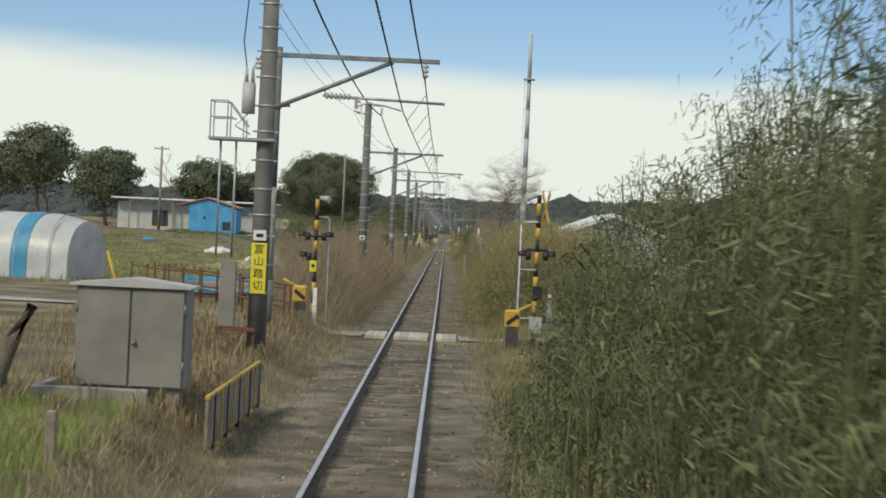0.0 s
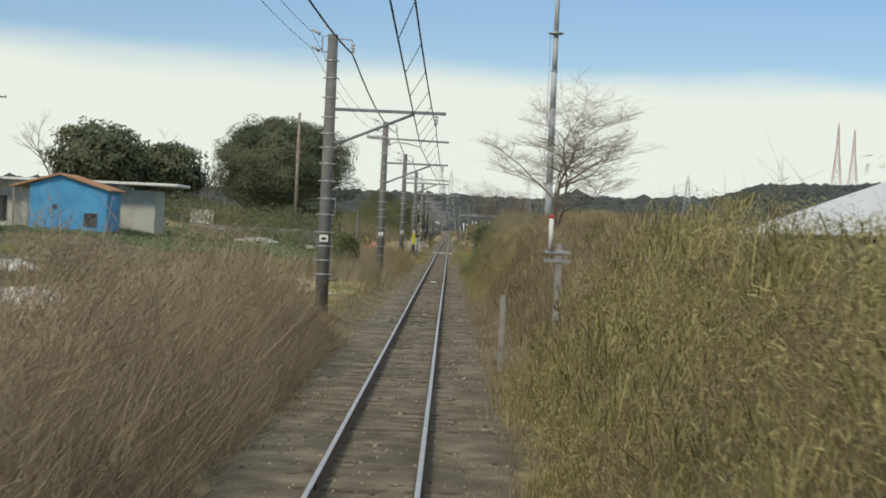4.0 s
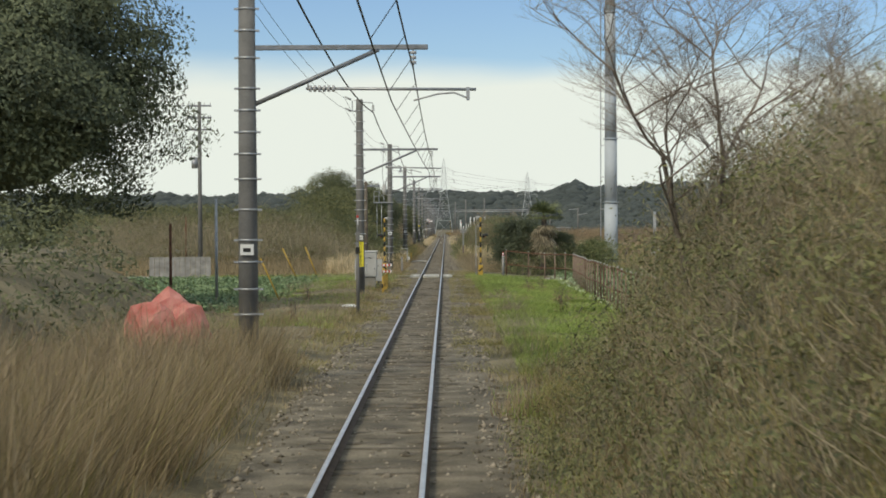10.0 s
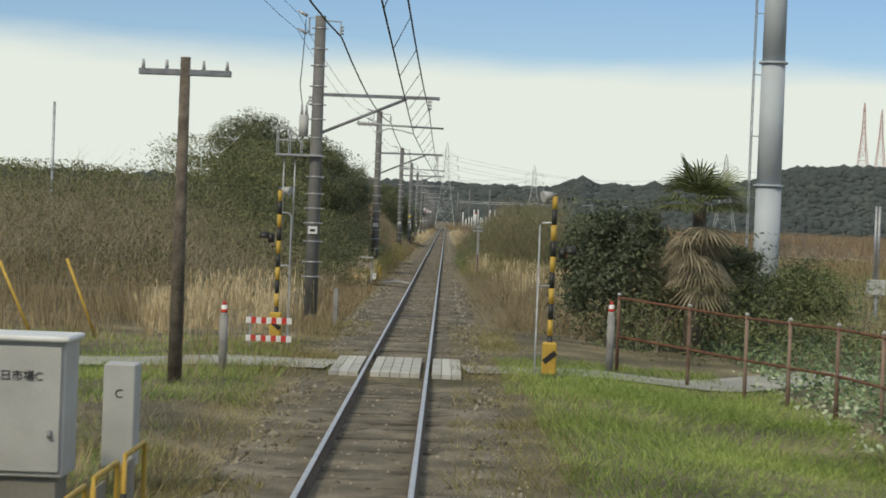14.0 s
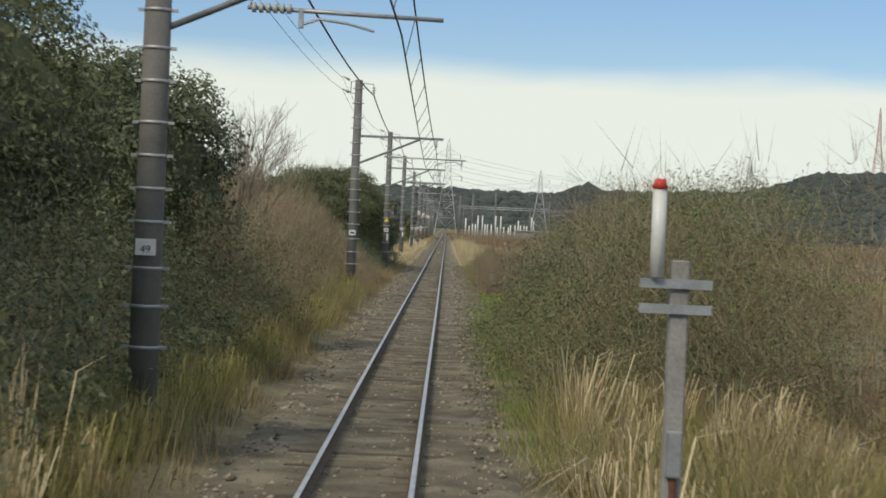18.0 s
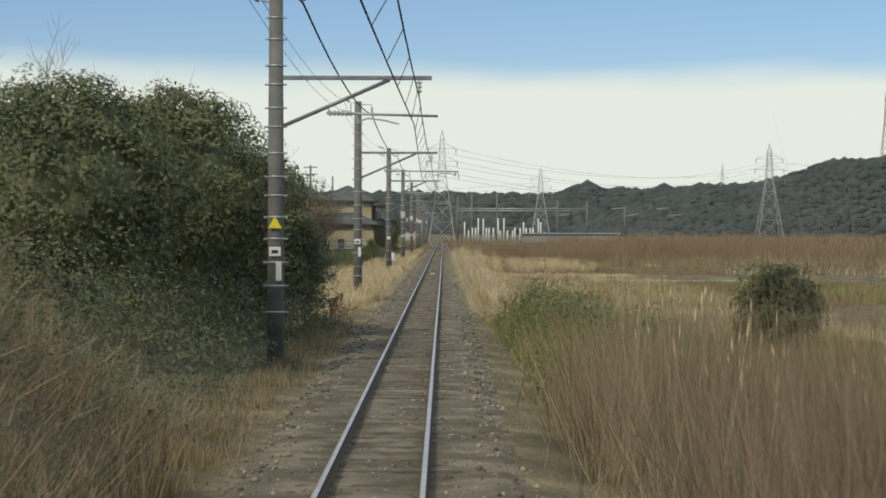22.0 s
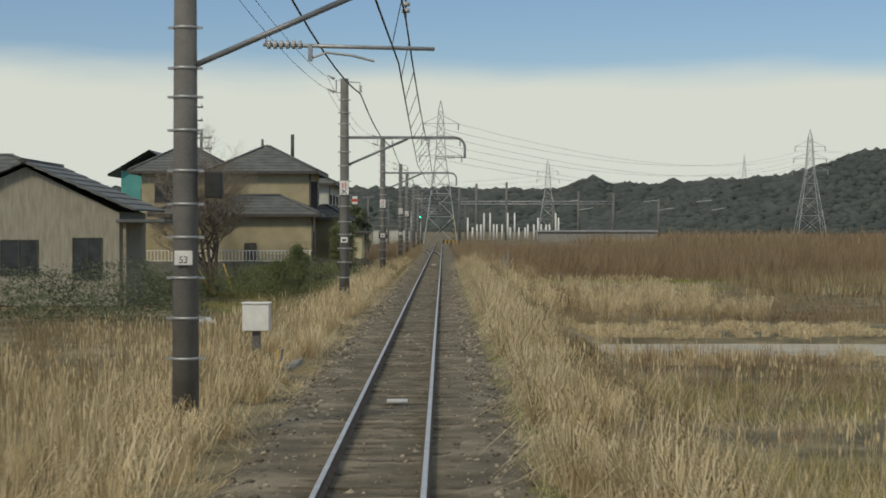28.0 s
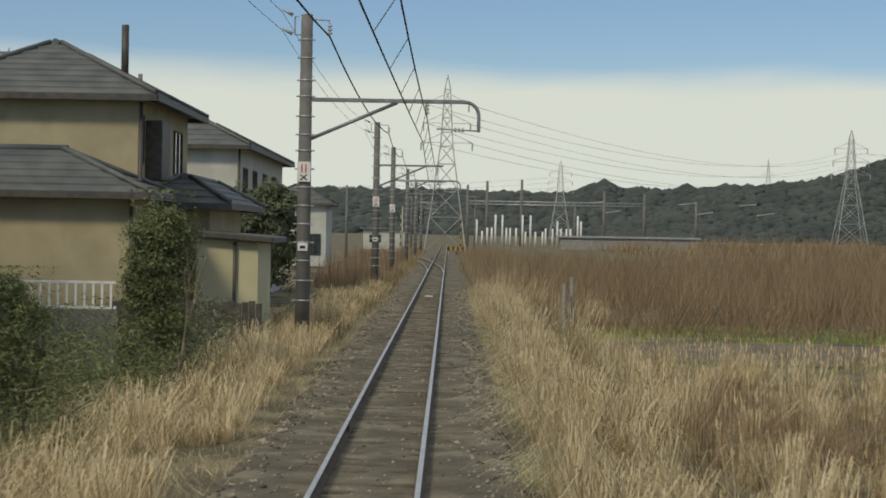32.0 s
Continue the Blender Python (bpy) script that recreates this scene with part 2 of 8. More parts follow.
def tube(points, r, sides=5, r_end=None):
    """A round bar along points, as arrays of corners and four-sided faces."""
    pts = np.asarray(points, float)
    n = len(pts)
    d = np.gradient(pts, axis=0)
    d /= np.linalg.norm(d, axis=1)[:, None] + 1e-9
    ref = np.where(np.abs(d[:, 2:3]) > 0.9, np.array([[1.0, 0, 0]]), np.array([[0, 0, 1.0]]))
    u = np.cross(d, ref)
    u /= np.linalg.norm(u, axis=1)[:, None] + 1e-9
    w = np.cross(d, u)
    a = np.arange(sides) * 2 * np.pi / sides
    rr = np.linspace(r, r if r_end is None else r_end, n)[:, None, None]
    v = pts[:, None, :] + rr * (np.cos(a)[None, :, None] * u[:, None, :] + np.sin(a)[None, :, None] * w[:, None, :])
    i, j = np.meshgrid(np.arange(n - 1), np.arange(sides), indexing="ij")
    k = (j + 1) % sides
    f = np.stack([i * sides + j, i * sides + k, (i + 1) * sides + k, (i + 1) * sides + j], -1).reshape(-1, 4)
    return v.reshape(-1, 3), f


def join(pieces):
    """Joins (corners, faces) pairs."""
    vs, fs, k = [], [], 0
    for v, f in pieces:
        vs.append(v)
        fs.append(np.asarray(f) + k)
        k += len(v)
    return np.concatenate(vs), np.concatenate(fs)


def tubes(name, lines, r, material, parent=None, sides=5):
    v, f = join([tube(l, r, sides) for l in lines])
    ob = new(name, mesh_np(name, v, f, material))
    if parent:
        ob.parent = parent
    return ob


def thing(name, x, y, z, label, category, group="", turn=0.0):
    e = new(name)
    e.matrix_basis = pose(x, y, z, 0, 0, turn)
    return tagged(e, label, category, group)


def smooth(a, b, x):
    t = np.clip((x - a) / (b - a), 0, 1)
    return t * t * (3 - 2 * t)


# ---- ground ----
def wave(x, y, s, k):
    return (np.sin(x / s + k) * np.cos(y / (s * 1.3) - k) + np.sin((x + y) / (s * 0.61) + 2 * k) * 0.5 + np.cos((x * 0.7 - y) / (s * 0.37) + 3 * k) * 0.3) / 1.8


def ground_z(x, y):
    """Height of the ground: rail tops are at 0."""
    x, y = np.asarray(x, float), np.asarray(y, float)
    ln = np.interp(y, [0, 60, 100, 170, 250, 300, 345, 430, 500, 520, 600, 700, 900], [0.1, 0.3, 0.15, 0.15, 0, -0.1, -0.1, 0.0, -0.15, -0.25, -0.2, -0.15, -0.1])
    lf = np.interp(y, [0, 60, 160, 200, 300, 345, 380, 470, 500, 515, 600, 640, 700, 900], [0.2, 0.3, 0.1, 0.2, -0.3, -0.2, 0.5, 0.4, -0.6, -1.2, -1.1, -0.9, -0.4, -0.2])
    rn = np.interp(y, [0, 90, 190, 255, 330, 350, 430, 500, 520, 900], [0, 0, 0.1, -0.1, -0.15, -0.2, -0.2, -0.35, -0.45, -0.3])
    rf = np.interp(y, [0, 100, 255, 340, 420, 500, 520, 660, 800, 1000], [-0.1, 0, -0.35, -0.35, -0.6, -1.2, -1.35, -1.25, -0.8, -0.3])
    bank = np.interp(y, [0, 92, 105, 138, 150, 170, 190, 215, 235, 245, 252], [0, 0, 0.3, 0.35, 1.5, 2.8, 3.3, 3.6, 4.2, 4.1, 0])
    a = np.abs(x)
    near = np.where(x < 0, ln, rn)
    far = np.where(x < 0, lf, rf)
    z = near + (far - near) * smooth(3.2, 6.5, a)
    z = z + (x > 0) * bank * (0.74 * smooth(2.2, 4.4, x) + 0.26 * smooth(4.4, 9, x)) * (1 - smooth(10.5, 16, x))
    rise = np.interp(y, [195, 244, 247, 278, 288], [0, 1.1, 1.9, 1.9, 0]) * smooth(6, 10, -x)
    z = z + rise + 1.5 * smooth(14, 21, -x) * smooth(170, 215, y) * (1 - smooth(290, 320, y)) * 0.5
    z = z + 0.07 * wave(x, y, 3.1, 1) * smooth(2.2, 4, a) + 0.3 * wave(x, y, 40, 2) * smooth(30, 120, a)
    bed = -0.185 + 0.012 * wave(x * 3, y * 3, 1.0, 4)
    z = np.where(a < 1.75, bed, bed + (z - bed) * smooth(1.75, 2.9, a))
    ramp = np.maximum(smooth(88.6, 89.4, y) * (1 - smooth(91.6, 92.4, y)), smooth(327, 328, y) * (1 - smooth(331.8, 332.8, y))) * (1 - smooth(2.6, 4.5, a))
    z = z + ramp * np.maximum(-0.1 - z, 0)
    pond = smooth(600.5, 602, y) * (1 - smooth(609, 610.5, y)) * smooth(5.4, 6.6, x) * (1 - smooth(27, 30, x))
    return z - 0.35 * pond


def sheet(name, xs, ys, material):
    X, Y = np.meshgrid(xs, ys, indexing="ij")
    V = np.stack([X, Y, ground_z(X, Y)], -1).reshape(-1, 3)
    i, j = np.meshgrid(np.arange(len(xs) - 1), np.arange(len(ys) - 1), indexing="ij")
    n = len(ys)
    F = np.stack([i * n + j, (i + 1) * n + j, (i + 1) * n + j + 1, i * n + j + 1], -1).reshape(-1, 4)
    me = mesh_np(name, V, F, material)
    me.polygons.foreach_set("use_smooth", np.ones(len(F), bool))
    return new(name, me)


side = np.concatenate([np.arange(0, 4.2, 0.3), np.arange(4.2, 12, 0.8), np.arange(12, 40, 3), np.geomspace(42, 3500, 22)])
gx = np.concatenate([-side[:0:-1], side])
gy = np.concatenate([np.arange(-300, 30, 30), np.arange(30, 860, 1.3), np.geomspace(862, 4600, 60)])
ground = tagged(sheet("ground", gx, gy, M_soil), "dry soil with plant litter beside the railway", "ground", kind="structure")

# ballast bed over the ground
bx = np.linspace(-2.15, 2.15, 22)
by = np.arange(20, 900, 0.55)
X, Y = np.meshgrid(bx, by, indexing="ij")
crown = np.interp(np.abs(X), [0, 0.5, 1.5, 1.7, 2.15], [-0.165, -0.168, -0.15, -0.17, -0.34])
Z = crown + 0.016 * wave(X * 9, Y * 9, 1.0, 2) + rng.normal(0, 0.008, X.shape)
n = len(by)
i, j = np.meshgrid(np.arange(len(bx) - 1), np.arange(n - 1), indexing="ij")
F = np.stack([i * n + j, (i + 1) * n + j, (i + 1) * n + j + 1, i * n + j + 1], -1).reshape(-1, 4)
bed = new("ballast", mesh_np("ballast", np.stack([X, Y, Z], -1).reshape(-1, 3), F, M_ballast))
tagged(bed, "brown-grey weedy track ballast", "ballast", kind="structure")



# ---- track ----
track = thing("railway_track", 0, 0, 0, "single narrow-gauge railway track with worn steel rails", "railway track")


def rail_profile(path, name, parent):
    """Flat-bottomed rail swept along a list of (x, y)."""
    prof = np.array([(-0.06, -0.153), (0.06, -0.153), (0.06, -0.14), (0.01, -0.12), (0.01, -0.04), (0.032, -0.03), (0.032, -0.006), (-0.032, -0.006), (-0.032, -0.03), (-0.01, -0.04), (-0.01, -0.12), (-0.06, -0.14)])
    p = np.asarray(path, float)
    n, k = len(p), len(prof)
    V = np.empty((n, k, 3))
    V[:, :, 0] = p[:, None, 0] + prof[None, :, 0]
    V[:, :, 1] = p[:, None, 1]
    V[:, :, 2] = prof[None, :, 1]
    i, j = np.meshgrid(np.arange(n - 1), np.arange(k), indexing="ij")
    jn = (j + 1) % k
    F = np.stack([i * k + j, i * k + jn, (i + 1) * k + jn, (i + 1) * k + j], -1).reshape(-1, 4)
    ob = new(name, mesh_np(name, V.reshape(-1, 3), F, M_rail))
    ob.parent = parent
    hp = np.array([(-0.033, -0.008), (0.033, -0.008), (0.027, 0.0), (-0.027, 0.0)])
    V = np.empty((n, 4, 3))
    V[:, :, 0] = p[:, None, 0] + hp[None, :, 0]
    V[:, :, 1] = p[:, None, 1]
    V[:, :, 2] = hp[None, :, 1]
    i, j = np.meshgrid(np.arange(n - 1), np.arange(4), indexing="ij")
    jn = (j + 1) % 4
    F = np.stack([i * 4 + j, i * 4 + jn, (i + 1) * 4 + jn, (i + 1) * 4 + j], -1).reshape(-1, 4)
    top = new("running_surface", mesh_np("running_surface", V.reshape(-1, 3), F, M_railtop))
    top.parent = ob
    tagged(top, "polished bare steel rail head")
    return ob


GAUGE = 0.5665
ya = np.arange(10, 1000, 12.5)
for s in (-1, 1):
    wob = 0.006 * np.sin(ya / 17 + s)
    rail_profile(np.stack([s * GAUGE + wob, ya], -1), "rail", track)
# diverging loop track of the station ahead, past the points
yd = np.concatenate([np.arange(733, 830, 3.0), np.arange(830, 1000, 14.0)])
shift = -np.interp(yd, [733, 745, 760, 775, 790, 810, 830, 1000], [0, 0.12, 0.45, 1.0, 1.75, 3.0, 3.9, 4.0])
loop = thing("loop_track", 0, 0, 0, "diverging station loop track with worn rails", "railway track")
for s in (-1, 1):
    rail_profile(np.stack([s * GAUGE + shift, yd], -1), "rail", loop)

# fishplates at the rail joints
for y0 in np.arange(33, 700, 25.0):
    for s in (-1, 1):
        bm = bmesh.new()
        for o in (-1, 1):
            box(bm, s * GAUGE + o * 0.03 - 0.012, y0 - 0.28, -0.12, s * GAUGE + o * 0.03 + 0.012, y0 + 0.28, -0.045, 0.004)
        part("fishplate", bm, M_rail, track)

# sleepers: the first stretch one by one, the far ones joined
sl_meshes = []
for k in range(5):
    r = random.Random(k)
    bm = box(bmesh.new(), -1.05, -0.1, -0.14, 1.05, 0.1, 0, 0.012)
    bmesh.ops.subdivide_edges(bm, edges=[e for e in bm.edges if e.calc_length() > 1], cuts=2)
    for v in bm.verts:
        v.co += Vector((r.uniform(-0.02, 0.02), r.uniform(-0.012, 0.012), r.uniform(-0.012, 0.004)))
    me = bpy.data.meshes.new("sleeper")
    bm.to_mesh(me)
    bm.free()
    me.materials.append(M_sleeper)
    sl_meshes.append(me)
sl_y = np.arange(50, 860, 0.64)
far_sl = []
rs = random.Random(3)
for k, y0 in enumerate(sl_y):
    m = pose(rs.uniform(-0.03, 0.03), y0 + rs.uniform(-0.03, 0.03), -0.157 + rs.uniform(-0.014, 0.006), 0, rs.uniform(-0.4, 0.4), rs.uniform(-1.2, 1.2))
    if 258 < y0 < 450:
        ob = new("sleeper", sl_meshes[k % 5])
        ob.parent = track
        ob.matrix_basis = m
    else:
        me = sl_meshes[k % 5]
        v = np.array([m @ q.co for q in me.vertices])
        far_sl += [(v, np.array([p.vertices[:] for p in me.polygons if len(p.vertices) == 4]))]
sv, sf = join(far_sl)
rest = tagged(new("sleeper_rest", mesh_np("sleeper_rest", sv, sf, M_sleeper)), "dark weathered wooden sleepers", kind="stuff")
rest.parent = track


# loose ballast stones
def stones(name, n, x0, x1, y0, y1, size, lift=0.0):
    base = np.array([(1, 0, 0), (-1, 0, 0), (0, 1, 0), (0, -1, 0), (0, 0, 1), (0, 0, -1)], float)
    tri = np.array([(0, 2, 4), (2, 1, 4), (1, 3, 4), (3, 0, 4), (2, 0, 5), (1, 2, 5), (3, 1, 5), (0, 3, 5)])
    x = rng.uniform(x0, x1, n) * np.where(rng.random(n) < 0.5, 1, -1)
    y = rng.uniform(y0, y1, n)
    a = np.abs(x)
    z = np.interp(a, [0, 0.5, 1.5, 1.7, 2.15, 2.6], [-0.165, -0.168, -0.15, -0.17, -0.3, -0.3]) + lift
    s = size * rng.lognormal(0, 0.35, (n, 1, 1))
    jit = rng.uniform(0.6, 1.2, (n, 6, 1))
    th = rng.uniform(0, 6.28, n)
    b = base[None] * jit * np.array([1, 1, 0.7]) * s
    c, sn = np.cos(th)[:, None], np.sin(th)[:, None]
    V = np.stack([b[..., 0] * c - b[..., 1] * sn, b[..., 0] * sn + b[..., 1] * c, b[..., 2]], -1)
    V += np.stack([x, y, z], -1)[:, None, :]
    F = tri[None] + (np.arange(n) * 6)[:, None, None]
    ob = new(name, mesh_np(name, V.reshape(-1, 3), F.reshape(-1, 3), M_stone))
    return tagged(ob, "loose grey-brown crushed ballast stones", "ballast", kind="stuff")


stones("ballast_stones", 34000, 0.0, 2.15, 50, 700, 0.026)
stones("ballast_stones", 14000, 1.2, 2.35, 230, 700, 0.038, 0.01)



# ---- overhead line ----
POLE_X = -2.8
POLES = [77, 122.5, 167.0, 212.0, 255.5, 301.8, 346, 392.3, 442.5, 483, 522.0, 566.6, 609.5, 653.5, 701, 729, 772, 815, 858]


def ring_mesh(name, r0, r1, h, material, sides=14):
    bm = bmesh.new()
    rod(bm, (0, 0, -h / 2), (0, 0, h / 2), r1, r1, sides)
    me = bpy.data.meshes.new(name)
    bm.to_mesh(me)
    bm.free()
    me.materials.append(material)
    return me


def clamp_mesh():
    bm = rodm((0, 0, -0.02), (0, 0, 0.02), 0.183, 0.183, 14)
    for d in (-1, 1):
        box(bm, d * 0.21 - 0.045, -0.03, -0.018, d * 0.21 + 0.045, 0.03, 0.018)
    me = bpy.data.meshes.new("band")
    bm.to_mesh(me)
    bm.free()
    me.materials.append(M_galv)
    return me


band_me = clamp_mesh()
bead_me = ring_mesh("insulator_disc", 0.03, 0.06, 0.05, M_insul, 10)


def shared(name, me, parent, m, label=""):
    ob = new(name, me)
    ob.parent = parent
    ob.matrix_basis = m
    return tagged(ob, label) if label else ob


def catenary_pole(y, k, kind):
    """Concrete pole with a bracket arm, a brace, a steady tube and insulators. The pole's foot is the origin."""
    zg = float(ground_z(POLE_X, y)) - 0.05
    p = thing("catenary_pole", POLE_X, y, zg, "round concrete overhead-line pole with steel bands and bracket arm", "pole", "overhead line poles")
    h = 8.15 - zg
    part("shaft", rodm((0, 0, -0.3), (0, 0, h), 0.19, 0.145, 18), M_pole, p, "weathered grey concrete shaft")
    r = random.Random(k)
    zz = 1.2
    while zz < h - 0.3:
        q = 0.19 - 0.045 * zz / h
        shared("band", band_me, p, Matrix.Translation((0, 0, zz)) @ Matrix.Diagonal((q / 0.172, q / 0.172, 1, 1)))
        zz += r.choice((0.4, 0.46, 0.5, 0.56))
    za = 6.02 - zg
    if kind == "hook":
        # box arm that turns down at its end
        bm = bmesh.new()
        box(bm, 0.15, -0.05, za - 0.05, 4.0, 0.05, za + 0.05, 0.008)
        part("bracket_arm", bm, M_arm, p)
        arc = [(4.0 + 0.35 * math.sin(a), 0, za - 0.35 + 0.35 * math.cos(a)) for a in np.linspace(0, 1.57, 7)] + [(4.35, 0, za - 0.75)]
        tubes("arm_end", [arc], 0.045, M_arm, p, 8)
        part("steady_tube", rodm((4.35, 0, za - 0.72), (3.3, 0, za - 0.68), 0.02), M_galv, p)
        part("brace", rodm((0.1, 0, za - 1.0), (2.3, 0, za - 0.04), 0.045), M_arm, p)
        for b in range(3):
            shared("insulator_disc", bead_me, p, pose(3.95 - 0.09 * b, 0, za - 0.7, 0, 90, 0))
    else:
        bm = bmesh.new()
        box(bm, 0.14, -0.045, za - 0.045, 3.32, 0.045, za + 0.045, 0.008)
        part("bracket_arm", bm, M_arm, p)
        part("brace", rodm((0.1, 0, za - 1.05), (2.42, 0, za - 0.04), 0.042), M_arm, p)
        zt = 5.24 - zg
        if kind == "pull":
            part("steady_tube", rodm((1.08, 0, zt + 0.03), (4.2, 0, zt), 0.028), M_galv, p)
            part("drop_bracket", boxm(4.02, -0.03, zt - 0.2, 4.08, 0.03, zt + 0.04, 0.006), M_galv, p)
            arm = [(4.05, 0, zt - 0.16), (3.8, 0, zt - 0.06), (3.5, 0, zt - 0.08), (3.05, 0, zt - 0.2)]
        else:
            part("steady_tube", rodm((1.08, 0, zt + 0.03), (3.45, 0, zt - 0.03), 0.028), M_galv, p)
            part("drop_bracket", boxm(1.7, -0.03, zt - 0.2, 1.76, 0.03, zt + 0.04, 0.006), M_galv, p)
            arm = [(1.73, 0, zt - 0.16), (1.95, 0, zt - 0.08), (2.3, 0, zt - 0.12), (2.62, 0, zt - 0.2)]
        tubes("registration_arm", [arm], 0.018, M_galv, p, 6)
        part("hanger", rodm((1.12, 0, zt + 0.02), (1.12, 0, za - 0.62), 0.014), M_galv, p)
        for b in range(6):
            shared("insulator_disc", bead_me, p, pose(1.16 + 0.085 * b, 0, zt + 0.028, 0, 90, 0))
    # messenger wire hanger at the arm's tip
    for b in range(3):
        shared("insulator_disc", bead_me, p, pose(3.05, 0, za - 0.1 - 0.09 * b))
    part("hanger", rodm((3.05, 0, za - 0.05), (3.05, 0, za - 0.42), 0.012), M_galv, p)
    # feeder bracket at the top
    tubes("feeder_bracket", [[(0.1, 0, h - 0.12), (0.56, 0, h - 0.14), (0.58, 0, h - 0.5)]], 0.022, M_galv, p, 6)
    for b in range(3):
        shared("insulator_disc", bead_me, p, pose(0.58, 0, h - 0.28 - 0.09 * b))
    tubes("wire_bracket", [[(-0.12, 0, h - 0.05), (-0.3, 0, h - 0.06), (-0.3, 0, h - 0.5), (-0.12, 0, h - 0.52)]], 0.025, M_galv, p, 6)
    for dz in (0.02, -0.46):
        part("pin_insulator", rodm((-0.36, 0, h + dz - 0.03), (-0.62, 0, h + dz + 0.1), 0.05, 0.025, 8), M_insul, p)
    return p


KINDS = {0: "plain", 1: "pull", 2: "plain", 3: "plain", 4: "pull", 5: "plain", 6: "plain", 7: "plain", 8: "pull", 9: "plain", 10: "pull", 11: "plain", 12: "hook", 13: "hook", 14: "plain", 15: "hook"}
poles = [catenary_pole(y, k, KINDS.get(k, "plain")) for k, y in enumerate(POLES)]


def text(body, size, material, parent, m, name="lettering", depth=0.002):
    cu = bpy.data.curves.new(name, "FONT")
    cu.body, cu.size, cu.extrude, cu.align_x, cu.align_y = body, size, depth, "CENTER", "CENTER"
    cu.materials.append(material)
    tmp = new(name, cu)
    me = bpy.data.meshes.new_from_object(tmp.evaluated_get(bpy.context.evaluated_depsgraph_get()))
    bpy.data.objects.remove(tmp)
    ob = new(name, me)
    ob.parent = parent
    ob.matrix_basis = m
    return ob


# sagging wires from pole to pole
def spans(x, z, sag, r, name, label, start=40.0, end=1000.0, xs=None):
    ys = [start] + POLES + [end]
    pts = []
    for k in range(len(ys) - 1):
        a, b = ys[k], ys[k + 1]
        for t in np.linspace(0, 1, 9)[: -1]:
            xa, xb = (xs[k], xs[k + 1]) if xs else (x, x)
            pts.append((xa + (xb - xa) * t, a + (b - a) * t, z - 4 * sag * t * (1 - t)))
    pts.append((x, end, z))
    return tagged(tubes(name, [pts], r, M_wire, sides=5), label, "wire")


N = len(POLES) + 2
stag = [0.15 * (-1) ** k for k in range(N)]
spans(0, 5.02, 0.05, 0.012, "contact_wire", "bare copper contact wire over the track", xs=stag)
spans(0.25, 5.62, 0.22, 0.013, "messenger_wire", "stranded wire carrying the contact wire", xs=[0.25] * N)
spans(-2.22, 7.6, 0.45, 0.024, "feeder_cable", "thick dark feeder cable on the pole tops")
spans(-3.42, 8.2, 0.4, 0.007, "line_wire", "thin overhead wire on pin insulators")
spans(-3.42, 7.75, 0.4, 0.007, "line_wire", "thin overhead wire on pin insulators")
drops = []
for k in range(len(POLES) - 1):
    a, b = POLES[k], POLES[k + 1]
    for t in np.linspace(0.06, 0.94, 9):
        y = a + (b - a) * t
        xc = stag[k + 1] + (stag[k + 2] - stag[k + 1]) * t
        drops.append([(xc, y, 5.02 - 0.2 * t * (1 - t)), (0.25, y, 5.62 - 0.88 * t * (1 - t))])
tagged(tubes("dropper_wires", drops, 0.006, M_wire, sides=4), "thin droppers between the two wires", "wire", kind="stuff")



